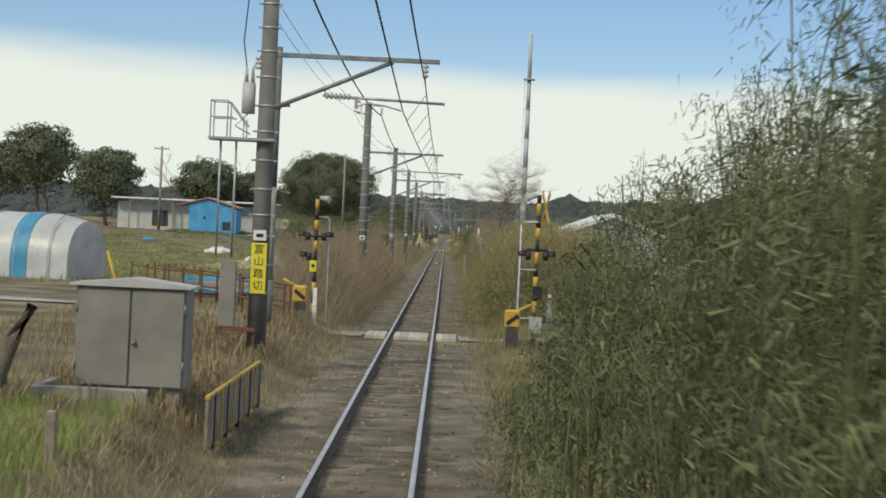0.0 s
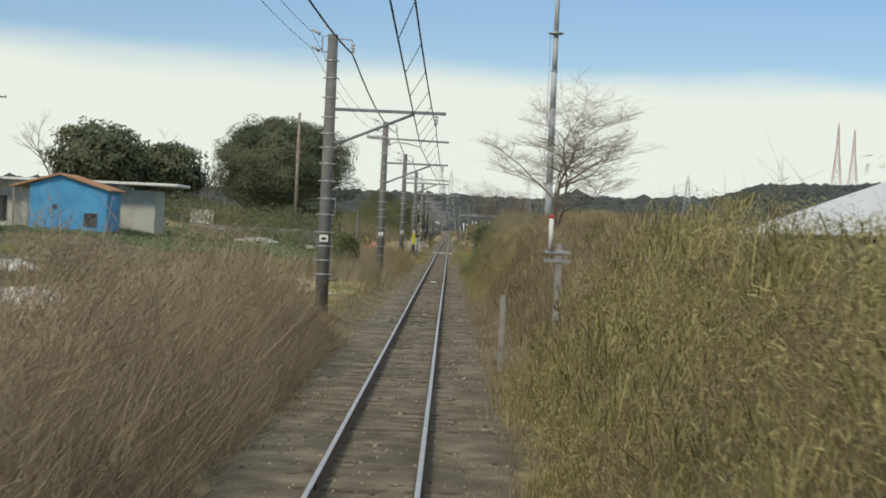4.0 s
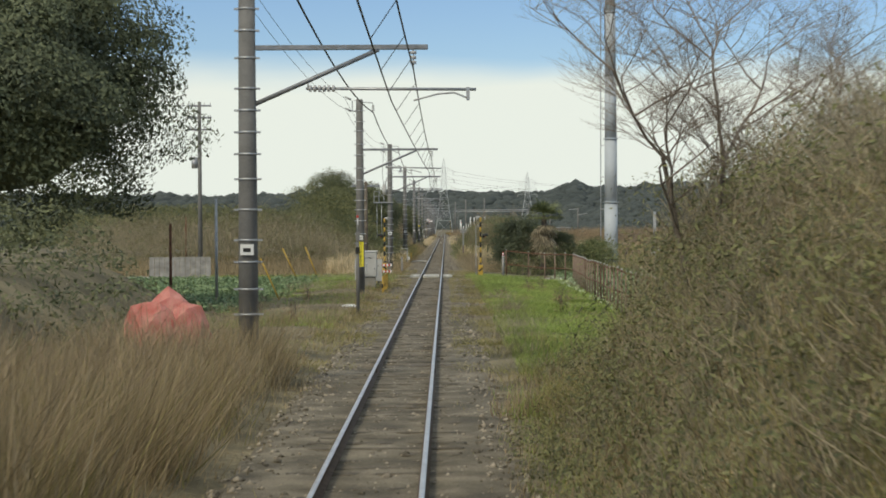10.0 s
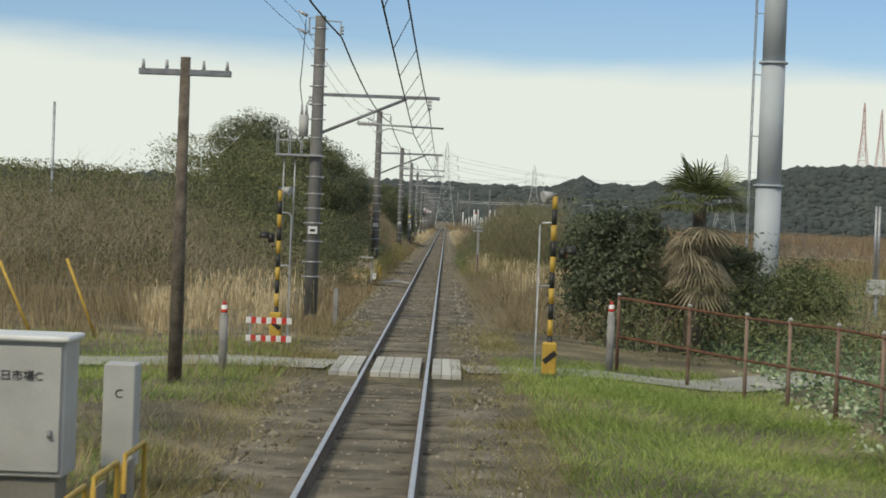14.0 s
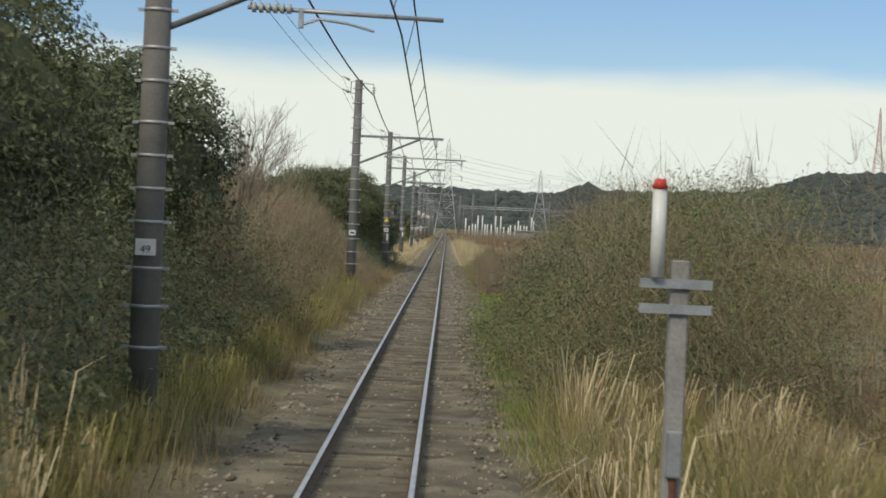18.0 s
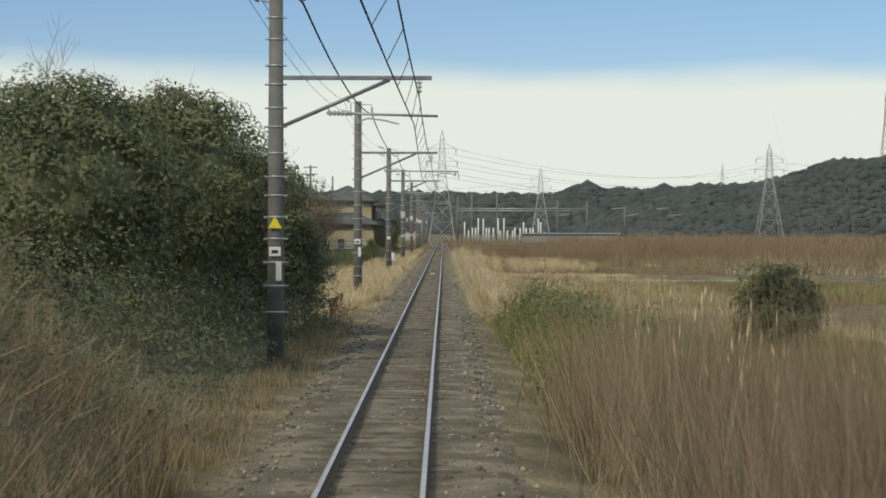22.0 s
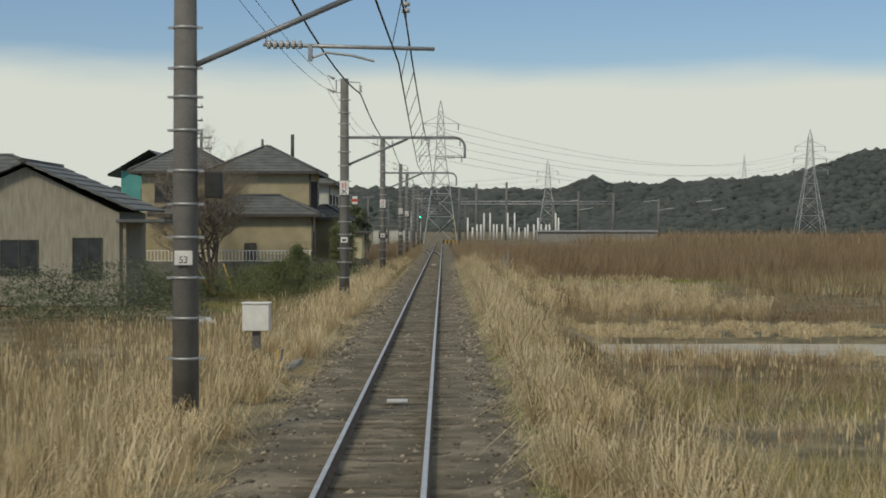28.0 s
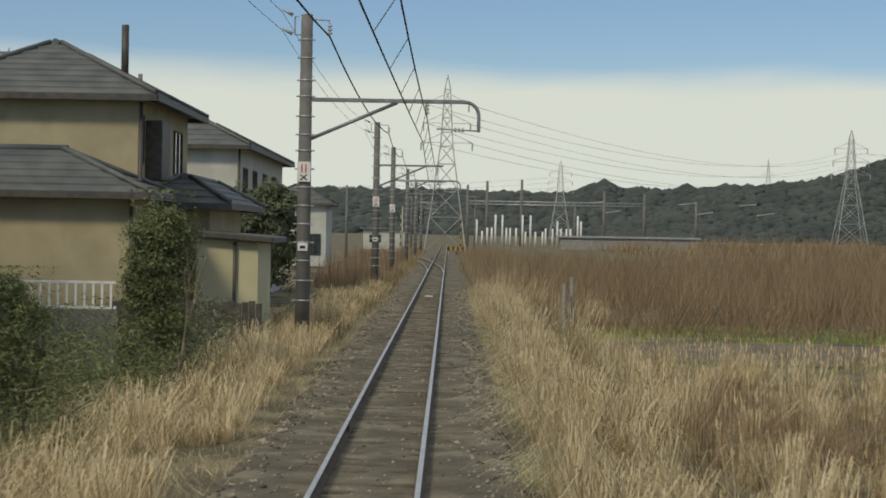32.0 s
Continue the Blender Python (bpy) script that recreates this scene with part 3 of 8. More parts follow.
# ---- plants ----
def blades(n, x0, x1, y0, y1, h, w, lean=0.25, clump=0.0, edge=None, zoff=0.0, hvar=0.35):
    """Bent tapering blades over a rectangle of the ground, as corner and face arrays."""
    if clump:
        m = max(1, int(n / 14))
        cx, cy = rng.uniform(x0, x1, m), rng.uniform(y0, y1, m)
        k = rng.integers(0, m, n)
        x, y = cx[k] + rng.normal(0, clump, n), cy[k] + rng.normal(0, clump, n)
        hh = h * np.clip(rng.normal(1, hvar, m), 0.35, 1.7)[k] * rng.uniform(0.6, 1.1, n)
    else:
        x, y = rng.uniform(x0, x1, n), rng.uniform(y0, y1, n)
        patch = 0.75 + 0.35 * wave(x * 1.0, y * 1.0, 1.9, 5)
        hh = h * patch * np.clip(rng.normal(1, hvar, n), 0.3, 1.8)
    y = y + min(1.8, (y1 - y0) * 0.12) * wave(x, y, 2.3, 3)
    gap = wave(x, y, 1.7, 5) + 0.6 * wave(x, y, 4.6, 9)
    if clump:
        hh = hh * np.clip(0.85 + 0.42 * gap, 0.4, 1.35)
    wet = (x > 5.6 + 0.8 * wave(x, y, 1.3, 2)) & (y > 598.5 + 0.9 * wave(x, y, 1.7, 4)) & (y < 610.5 + 1.2 * wave(x, y, 1.9, 6))
    hh = hh * np.where((x > 5) & (y > 586) & (y < 599), 0.5, 1.0) * np.where((x > 5) & (y > 609) & (y < 618), 0.25, 1.0)
    keep = (np.abs(x) > 1.0) & ~wet & (rng.random(n) < np.clip(0.9 + 0.75 * gap, 0.25, 1))
    if edge:
        keep &= rng.random(n) < edge(x, y)
    x, y, hh = x[keep], y[keep], hh[keep]
    n = len(x)
    z = ground_z(x, y) + zoff - 0.03
    th, ph = rng.uniform(0, 2 * np.pi, n), rng.uniform(0, 2 * np.pi, n)
    dx, dy = np.cos(th), np.sin(th)
    ln = lean * hh * rng.uniform(0.2, 1.6, n)
    sway = 0.55 * lean * hh * (1 + wave(x, y, 0.6, 4))
    lx, ly = np.cos(ph) * ln + sway * np.cos(5 * wave(x, y, 3, 1)), np.sin(ph) * ln + sway * np.sin(5 * wave(x, y, 3, 1))
    ww = w * rng.uniform(0.6, 1.4, n) / 2
    V = np.stack([np.stack([x - dx * ww, y - dy * ww, z], -1), np.stack([x + dx * ww, y + dy * ww, z], -1), np.stack([x + lx, y + ly, z + hh], -1)], 1)
    return V.reshape(-1, 3), np.arange(3 * n).reshape(n, 3)


def brush(n, x0, x1, y0, y1, top, length, w, slope=1.5, spread=0.8, depth=0.6):
    """Fine twigs and stalks that fill a bank of growth whose face rises away from the track."""
    x, y = rng.uniform(x0, x1, n), rng.uniform(y0, y1, n)
    s = np.sign(x0 + x1)
    inn = (np.abs(x) - min(abs(x0), abs(x1))) / slope
    hh = top * np.clip(inn, 0.1, 1) ** 0.7 * (0.8 + 0.3 * wave(x, y, 0.55, 6)) * (0.9 + 0.3 * wave(x, y, 1.9, 7))
    ends = np.minimum(y - y0, y1 - y) / 2.0
    hh = hh * np.clip(ends, 0.3, 1) ** 0.5
    z = ground_z(x, y) + hh * (1 - depth * rng.random(n) ** 1.5) - length * 0.5
    ln = length * rng.uniform(0.5, 1.4, n)
    d = rng.normal(0, spread, (n, 3))
    d[:, 2] = np.abs(d[:, 2]) + 0.8
    d[:, 0] -= 0.3 * s
    d /= np.linalg.norm(d, axis=1)[:, None]
    p = np.stack([x, y, z], -1)
    e = np.cross(d, rng.normal(0, 1, (n, 3)))
    e *= (w * rng.uniform(0.5, 1.5, n) / 2 / (np.linalg.norm(e, axis=1) + 1e-9))[:, None]
    V = np.stack([p - e, p + e, p + d * ln[:, None]], 1)
    return V.reshape(-1, 3), np.arange(3 * n).reshape(n, 3)


def canopy(n, x0, x1, y0, y1, top, size, slope=2.0, depth=0.6, lump=1.0, long=1.8, flat=0.3):
    """Leaves over the uneven, lumpy face and top of a mass of growth."""
    x, y = rng.uniform(x0, x1, n), rng.uniform(y0, y1, n)
    inn = (np.abs(x) - min(abs(x0), abs(x1))) / slope
    ends = np.clip(np.minimum(y - y0, y1 - y) / 2.5, 0.25, 1) ** 0.5
    lumpy = 0.8 + 0.17 * wave(x, y, 0.9 * lump, 6) + 0.17 * wave(x, y, 3.3 * lump, 8)
    hh = top * np.clip(inn, 0.1, 1) ** 0.6 * 1.06 * np.minimum(lumpy, 0.9) * ends
    z = ground_z(x, y) + hh * (1 - depth * rng.random(n) ** 1.3)
    p = np.stack([x, y, z], -1)
    cell = np.round(p / (0.55 * lump) + 0.35 * np.sin(p[:, [1, 2, 0]] * 2.7))
    off = rng.normal(0, 1, (n, 3))
    off /= np.linalg.norm(off, axis=1)[:, None]
    off[:, 2] = np.where(rng.random(n) < 0.5, np.abs(off[:, 2]), off[:, 2])
    sizes = 0.75 + 0.5 * np.sin(cell[:, 0] * 12.9 + cell[:, 1] * 78.2 + cell[:, 2] * 37.7)[:, None] ** 2
    q = (cell - 0.35 * np.sin(cell[:, [1, 2, 0]] * 1.5)) * 0.55 * lump + off * sizes * rng.uniform(0.15, 0.34, (n, 1)) * lump
    q[:, 2] = np.minimum(q[:, 2], p[:, 2] + 0.1)
    held = rng.random((n, 1)) < 0.8
    p = np.where(held, q, p)
    p[:, 2] = np.maximum(p[:, 2], ground_z(p[:, 0], p[:, 1]))
    out = np.array([-0.5 * np.sign(x0 + x1), -0.15, 0.55])
    return leaves(p, size, long, flat, np.where(held, off, 0) * 0.9 + out)


def leaves(points, size, long=1.6, flat=0.0, facing=None):
    """A pointed leaf at each point; facing gives the ways in which they turn their faces."""
    p = np.asarray(points)
    n = len(p)
    a = rng.normal(0, 1, (n, 3))
    a[:, 2] -= flat
    if facing is None:
        side = rng.normal(0, 1, (n, 3))
    else:
        side = facing + rng.normal(0, 0.42, (n, 3))
        side /= np.linalg.norm(side, axis=1)[:, None] + 1e-9
        a -= side * np.sum(a * side, axis=1)[:, None]
    a /= np.linalg.norm(a, axis=1)[:, None] + 1e-9
    b = np.cross(a, side)
    b /= np.linalg.norm(b, axis=1)[:, None] + 1e-9
    s = size * rng.uniform(0.6, 1.4, (n, 1))
    V = np.stack([p - a * s * long / 2 - b * s * 0.45, p - a * s * long / 2 + b * s * 0.45, p + a * s * long / 2], 1)
    F = np.arange(3 * n).reshape(n, 3)
    return V.reshape(-1, 3), F


def blob_points(n, centre, radii, lumps, shell=0.35):
    """Points in uneven lumps that make up a rounded crown."""
    c, r = np.asarray(centre, float), np.asarray(radii, float)
    d = rng.normal(0, 1, (lumps, 3))
    d /= np.linalg.norm(d, axis=1)[:, None]
    d[:, 2] = np.where(d[:, 2] < -0.6, -d[:, 2], d[:, 2])
    lc = c + d * r * rng.uniform(0.5, 0.78, (lumps, 1))
    lr = r.mean() * rng.uniform(0.2, 0.36, lumps) * (16 / max(lumps, 16)) ** 0.18
    k = rng.integers(0, lumps, n)
    e = rng.normal(0, 1, (n, 3))
    e /= np.linalg.norm(e, axis=1)[:, None]
    e[:, 2] = np.where(rng.random(n) < 0.6, np.abs(e[:, 2]), e[:, 2])
    rad = lr[k] * (1 - shell * rng.random(n) ** 1.5)
    return lc[k] + e * rad[:, None] * np.array([1, 1, 0.85]), e


def core(radii, centre, material, parent, k=0.72):
    """The dark, lumpy inside of a crown."""
    bm = bmesh.new()
    bmesh.ops.create_icosphere(bm, subdivisions=3, radius=1)
    for v in bm.verts:
        f = k * (1 + 0.16 * noise.noise(v.co * 2.3))
        v.co = Vector((v.co.x * radii[0] * f + centre[0], v.co.y * radii[1] * f + centre[1], v.co.z * radii[2] * f + centre[2]))
    return part("inner_foliage", bm, material, parent)


def grow(base, height, spread, levels=4, r0=0.12, seed=1, lean=(0, 0), kids=3, up=0.35):
    """A bare branching skeleton: a list of (points, r, r_end)."""
    r = random.Random(seed)
    out = []

    def limb(p, d, ln, rad, lev):
        pts = [Vector(p)]
        d = Vector(d).normalized()
        seg = 4 if lev < 2 else 3 if lev < levels - 1 else 2
        for s in range(seg):
            d = (d + Vector((r.uniform(-0.16, 0.16), r.uniform(-0.16, 0.16), r.uniform(-0.05, 0.14)))).normalized()
            pts.append(pts[-1] + d * ln / seg)
        out.append((np.array(pts), rad, rad * 0.55))
        if lev >= levels:
            return
        for k in range(kids + (lev > 0)):
            t = 1.0 if k == 0 else r.uniform(0.35, 1.0) if lev else r.uniform(0.45, 1.0)
            i = min(seg - 1, int(t * seg))
            q = pts[i].lerp(pts[i + 1], t * seg - i)
            a = r.uniform(0, 6.28)
            side = Vector((math.cos(a), math.sin(a), r.uniform(-0.1, up)))
            limb(q, d * 0.75 + side * spread * (0.4 if k == 0 else 1.0), ln * r.uniform(0.55, 0.78), rad * 0.55, lev + 1)

    limb(base, (lean[0], lean[1], 1), height * 0.42, r0, 0)
    return out


def skeleton(name, limbs, material, parent=None, label=""):
    v, f = join([tube(p, a, 5 if a > 0.03 else 3, b) for p, a, b in limbs])
    ob = new(name, mesh_np(name, v, f, material))
    if parent:
        ob.parent = parent
    return tagged(ob, label) if label else ob


def stuff(name, pairs, material, label, category="grass"):
    v, f = join(pairs)
    return tagged(new(name, mesh_np(name, v, f, material)), label, category, kind="stuff")


def evergreen(x, y, h, rad, n, size, lumps=16, material=None, label="dense dark-green broadleaf tree", name="tree", seed=1, foot=0.12):
    z = float(ground_z(x, y))
    t = thing(name, x, y, z, label, "tree")
    skeleton("trunk", grow((0, 0, -0.2), h * 0.95, 0.75, 2, 0.028 * h, seed), M_bark, t)
    zc, rz = h * (0.5 + foot / 2), h * (0.5 - foot / 2)
    p, face = blob_points(n, (0, 0, zc), (rad, rad, rz), lumps * 3)
    d = rng.normal(0, 1, (n, 3))
    d /= np.linalg.norm(d, axis=1)[:, None]
    bump = 0.82 + 0.12 * np.sin(d[:, 0] * 5 + seed) * np.cos(d[:, 1] * 6) + 0.1 * np.sin(d[:, 2] * 9 + d[:, 0] * 7 + seed)
    q = d * np.array([rad, rad, rz]) * (bump * rng.uniform(0.86, 1.06, n))[:, None] + np.array([0, 0, zc])
    p, face = np.concatenate([p, q[: n // 2]]), np.concatenate([face + 0.35 * p / rad - np.array([0, 0, 0.2]), d[: n // 2]])
    v, f = leaves(p, size, facing=face)
    ob = new("crown", mesh_np("crown", v, f, material or M_evergreen))
    ob.parent = t
    core((rad, rad, rz), (0, 0, zc), material or M_evergreen, t, 0.55)
    return t


def bush(x, y, h, rx, ry, n, size, material, label, name="bush", lumps=9, long=1.8, seed=1, twigs=True):
    z = float(ground_z(x, y))
    t = thing(name, x, y, z, label, "bush")
    if twigs:
        r = random.Random(seed)
        for k in range(4):
            skeleton("stem", grow((r.uniform(-rx, rx) * 0.5, r.uniform(-ry, ry) * 0.5, -0.1), h * 0.8, 0.5, 2, 0.015 + 0.004 * h, seed * 10 + k), M_twig, t)
    p, face = blob_points(n * 3 // 5, (0, 0, h * 0.45), (rx, ry, h * 0.5), lumps * 3, 0.7)
    loose = np.clip(rng.normal(0, 0.42, (n - len(p), 3)), -0.9, 0.9) * np.array([rx, ry, h * 0.5]) + np.array([0, 0, h * 0.45])
    p = np.concatenate([p, loose])
    face = np.concatenate([face, loose / np.array([rx, ry, h])])
    p[:, 2] = np.abs(p[:, 2])
    v, f = leaves(p, size, long, facing=face)
    ob = new("foliage", mesh_np("foliage", v, f, material))
    ob.parent = t
    return t


def bare_tree(x, y, h, seed, spread=0.7, levels=5, r0=0.13, label="leafless tree with spreading bare branches", up=0.35, stems=1, lean=(0, 0)):
    z = float(ground_z(x, y))
    t = thing("bare_tree", x, y, z, label, "tree")
    limbs = []
    for k in range(stems):
        limbs += grow((0.15 * k, 0, -0.2), h, spread, levels, r0, seed + k, lean, 3, up)
    skeleton("trunk", [l for l in limbs if l[1] > 0.03], M_bark, t)
    skeleton("twig_crown", [l for l in limbs if l[1] <= 0.03], M_twig, t)
    return t


def tufts(n, x0, x1, y0, y1, h, per=60, w=0.016, out=0.75, edge=None, size=0.4, lift=None, droop=(0.55, 1.05)):
    """Arching tussocks: fans of blades that rise from one root and droop outwards; lift raises their roots."""
    cx, cy = rng.uniform(x0, x1, n), rng.uniform(y0, y1, n)
    if edge:
        k = rng.random(n) < edge(cx, cy)
        cx, cy = cx[k], cy[k]
        n = len(cx)
    big = np.clip(rng.normal(1, size, n), 0.35, 1.9)
    x, y, b = np.repeat(cx, per), np.repeat(cy, per), np.repeat(big, per)
    m = n * per
    a = rng.uniform(0, 2 * np.pi, m)
    comb = np.repeat(rng.uniform(0, 2 * np.pi, n), per)
    x, y = x + rng.normal(0, 0.09, m) * b, y + rng.normal(0, 0.09, m) * b
    hh = h * b * rng.uniform(0.45, 1.1, m)
    o = out * hh * rng.uniform(0.15, 1.15, m)
    dx, dy = np.cos(a) + 0.35 * np.cos(comb), np.sin(a) + 0.35 * np.sin(comb)
    z = ground_z(x, y) - 0.03
    if lift:
        z = z + np.repeat(lift(cx, cy) * (1 - 0.85 * rng.random(n) ** 1.6), per)
    ww = w * rng.uniform(0.6, 1.4, m) / 2
    sx, sy = -np.sin(a + 0.6) * ww, np.cos(a + 0.6) * ww
    mx, my, mz = x + dx * o * 0.38, y + dy * o * 0.38, z + hh * 0.82
    drop = rng.uniform(droop[0], droop[1], m)
    V = np.stack([np.stack([x - sx, y - sy, z], -1), np.stack([x + sx, y + sy, z], -1), np.stack([mx + sx, my + sy, mz], -1), np.stack([mx - sx, my - sy, mz], -1), np.stack([x + dx * o, y + dy * o, z + hh * drop], -1)], 1)
    i = np.arange(m)[:, None] * 5
    F = np.concatenate([i + np.array([[0, 1, 2]]), i + np.array([[0, 2, 3]]), i + np.array([[3, 2, 4]])])
    return V.reshape(-1, 3), F


def plumes(n, x0, x1, y0, y1, h, head=0.22, w=0.035, edge=None, clump=0.35):
    """Feathery seed heads on stalks."""
    m = max(1, n // 8)
    k = rng.integers(0, m, n)
    x = rng.uniform(x0, x1, m)[k] + rng.normal(0, clump, n)
    y = rng.uniform(y0, y1, m)[k] + rng.normal(0, clump, n)
    keep = (np.abs(x) > 2.2) & ~((x > 5.6) & (y > 598.5) & (y < 618))
    if edge:
        keep &= rng.random(n) < edge(x, y)
    x, y = x[keep], y[keep]
    n = len(x)
    z = ground_z(x, y)
    hh = h * rng.uniform(0.7, 1.15, n)
    lx, ly = rng.normal(0, 0.12, n) * hh, rng.normal(0, 0.12, n) * hh
    a = rng.uniform(0, np.pi, n)
    ex, ey = np.cos(a), np.sin(a)
    ln, ww = head * rng.uniform(0.6, 1.3, n), w * rng.uniform(0.6, 1.3, n) / 2
    t0 = np.stack([x + lx, y + ly, z + hh], -1)
    up = np.stack([lx * 0.6, ly * 0.6, hh], -1) / hh[:, None]
    e = np.stack([ex, ey, 0 * ex], -1) * ww[:, None]
    f = np.stack([-ey, ex, 0 * ex], -1) * ww[:, None]
    s0 = np.stack([x, y, z], -1)
    th = e * 0.16
    q = [s0 - th, s0 + th, t0 + th, t0 - th]
    for g in (e, f):
        q += [t0, t0 + up * ln[:, None] * 0.45 + g, t0 + up * ln[:, None], t0 + up * ln[:, None] * 0.45 - g]
    V = np.stack(q, 1)
    i = np.arange(3 * n)[:, None] * 4
    return V.reshape(-1, 3), np.concatenate([i + np.array([[0, 1, 2]]), i + np.array([[0, 2, 3]])])


def patch(s, k, lo=0.0, hard=4.0):
    return lambda x, y: np.clip((wave(x, y, s, k) - lo) * hard + 0.5, 0, 1)


# ---- low growth along the line, by stretch ----
stuff("dry_grass", [
    blades(26000, -9, -2.2, 50, 100, 0.26, 0.02),
    blades(9000, -2.9, -1.5, 50, 340, 0.2, 0.02),
    blades(9000, 1.5, 2.9, 50, 257, 0.22, 0.02),
    blades(22000, -9, -2.3, 158, 212, 0.22, 0.022, 0.5),
    blades(12000, -2.9, -2.0, 376, 500, 0.4, 0.018, clump=0.12),
    blades(14000, -4.5, -2.1, 225, 345, 0.28, 0.02, edge=patch(2.2, 3, 0.1)),
    blades(36000, 2.3, 9, 346, 396, 0.8, 0.014, 0.8, clump=0.22),
    blades(9000, 9, 45, 340, 430, 1.1, 0.05, clump=0.5, edge=patch(4, 3, 0.0)),
    blades(20000, 2.8, 14, 451, 471, 2.4, 0.013, 0.3, clump=0.3, edge=patch(2.2, 3, -0.3), hvar=0.12),
    blades(18000, 2.8, 13, 470, 500, 0.9, 0.013, 0.7, clump=0.3, edge=patch(1.5, 3, -0.2)),
    blades(30000, 4.2, 24, 512, 602, 0.5, 0.018, 0.6, clump=0.25, edge=patch(3.0, 2, -0.2)),
    blades(50000, -14, -3.2, 506, 612, 0.85, 0.018, 0.35, clump=0.25, edge=patch(2.0, 6, -0.25)),
    blades(26000, 4.2, 22, 618, 668, 0.55, 0.018, 0.4, clump=0.25, edge=patch(2.4, 4, -0.2)),
    blades(20000, -9, -3.0, 600, 650, 0.35, 0.018, 0.35, clump=0.25, edge=patch(1.6, 5, 0.0)),
    blades(22000, 22, 75, 500, 690, 0.7, 0.07, 0.3, clump=0.6, edge=patch(9, 5, -0.1)),
    blades(9000, -2.9, -2.1, 655, 790, 0.7, 0.025, clump=0.2),
    blades(9000, -5, 9, 795, 880, 0.8, 0.04, clump=0.3, edge=lambda x, y: np.abs(x) > 2.3),
    blades(14000, -22, -3, 335, 374, 0.6, 0.03, clump=0.4),
    blades(12000, -3.4, -1.9, 340, 378, 0.25, 0.018),
    blades(20000, -30, -9, 600, 652, 0.3, 0.05, 0.4, clump=0.4, edge=patch(3, 3, 0.1)),
    blades(16000, -60, -14, 500, 640, 0.5, 0.07, 0.4, clump=0.6),
    blades(5000, -20, -7, 336, 350, 1.0, 0.02, clump=0.3),
    tufts(300, 3.2, 5.4, 512, 690, 0.4, 50, 0.014, 0.7),
    tufts(300, -5.0, -3.4, 511, 690, 0.4, 50, 0.014, 0.7),
    blades(34000, -6.0, -2.4, 222, 258, 1.1, 0.012, 0.6, clump=0.22),
    tufts(260, -4.8, -2.4, 60, 95, 0.3, 40, 0.012),
    tufts(240, 2.3, 8.0, 346, 399, 0.75, 60, 0.012, 0.95),
], M_tan, "tan dry grass beside the railway")
stuff("straw_grass", [
    tufts(800, 2.2, 3.6, 505, 690, 0.7, 90, 0.0105, 1.35, patch(1.3, 2, -0.35), droop=(0.1, 0.85)),
    tufts(760, -3.7, -2.2, 506, 690, 0.6, 90, 0.0105, 1.35, patch(1.2, 7, -0.35), droop=(0.05, 0.8)),
    blades(40000, 3.8, 18, 508, 598, 0.75, 0.014, 0.5, clump=0.3, edge=patch(2.4, 8, 0.05)),
    tufts(260, 4.0, 15, 624, 660, 0.9, 100, 0.012, 1.1, patch(1.6, 3, 0.0), droop=(0.3, 1.0)),
    tufts(420, -11, -3.4, 512, 585, 0.8, 60, 0.014, 0.5, patch(1.7, 4, 0.0)),
    blades(44000, -11, -2.9, 503, 570, 1.05, 0.014, 0.3, clump=0.3, edge=patch(2.6, 9, -0.6)),
    blades(12000, 24, 70, 560, 690, 0.8, 0.06, 0.3, clump=0.7, edge=patch(8, 3, 0.2)),
    blades(6000, 2.4, 8, 690, 700, 1.2, 0.02, clump=0.3),
    tufts(30, -3.8, -2.4, 371, 388, 0.85, 80, 0.012, 0.7),
    tufts(30, 2.3, 6.0, 378, 398, 0.9, 70, 0.012, 0.8),
    blades(46000, -13, -2.8, 146, 206, 0.14, 0.016, 1.6, edge=patch(1.9, 7, -0.4), zoff=0.06),
    blades(14000, -2.5, -1.7, 512, 690, 0.16, 0.012, 1.2),
    blades(10000, 1.75, 2.4, 512, 690, 0.14, 0.012, 1.2),
    blades(14000, -9, -3.4, 600, 640, 0.3, 0.014, 0.9, clump=0.25, edge=patch(1.6, 2, 0.0)),
    tufts(20, 3, 8, 346, 380, 0.8, 60, 0.011, 0.8),
    tufts(30, -7, -3.5, 338, 352, 0.8, 60, 0.014, 0.7),
    tufts(420, 5.8, 18, 610.8, 620, 0.22, 46, 0.014, 1.2),
    tufts(120, 6.0, 16, 596, 600, 0.3, 46, 0.012, 0.9),
    tufts(700, 2.8, 13, 150, 256, 0.45, 40, 0.008, 1.4, patch(2.2, 3, 0.0)),
    tufts(160, 1.75, 3.2, 45, 61, 0.5, 50, 0.01, 0.9),
    plumes(2600, 3.2, 16, 512, 598, 0.7, 0.2, 0.035, patch(2.5, 8, 0.0)),
    plumes(2400, -10, -3.2, 504, 600, 0.95, 0.2, 0.03),
    plumes(1500, 4.5, 14, 618, 660, 0.95, 0.2, 0.035),
    plumes(200, 2.8, 12, 452, 472, 2.0, 0.2, 0.025),
    plumes(260, 3.0, 8, 346, 380, 1.2, 0.25, 0.028),
    plumes(500, -6, -2.6, 336, 352, 0.95, 0.2, 0.03),
], M_straw, "pale straw-coloured grass tufts")
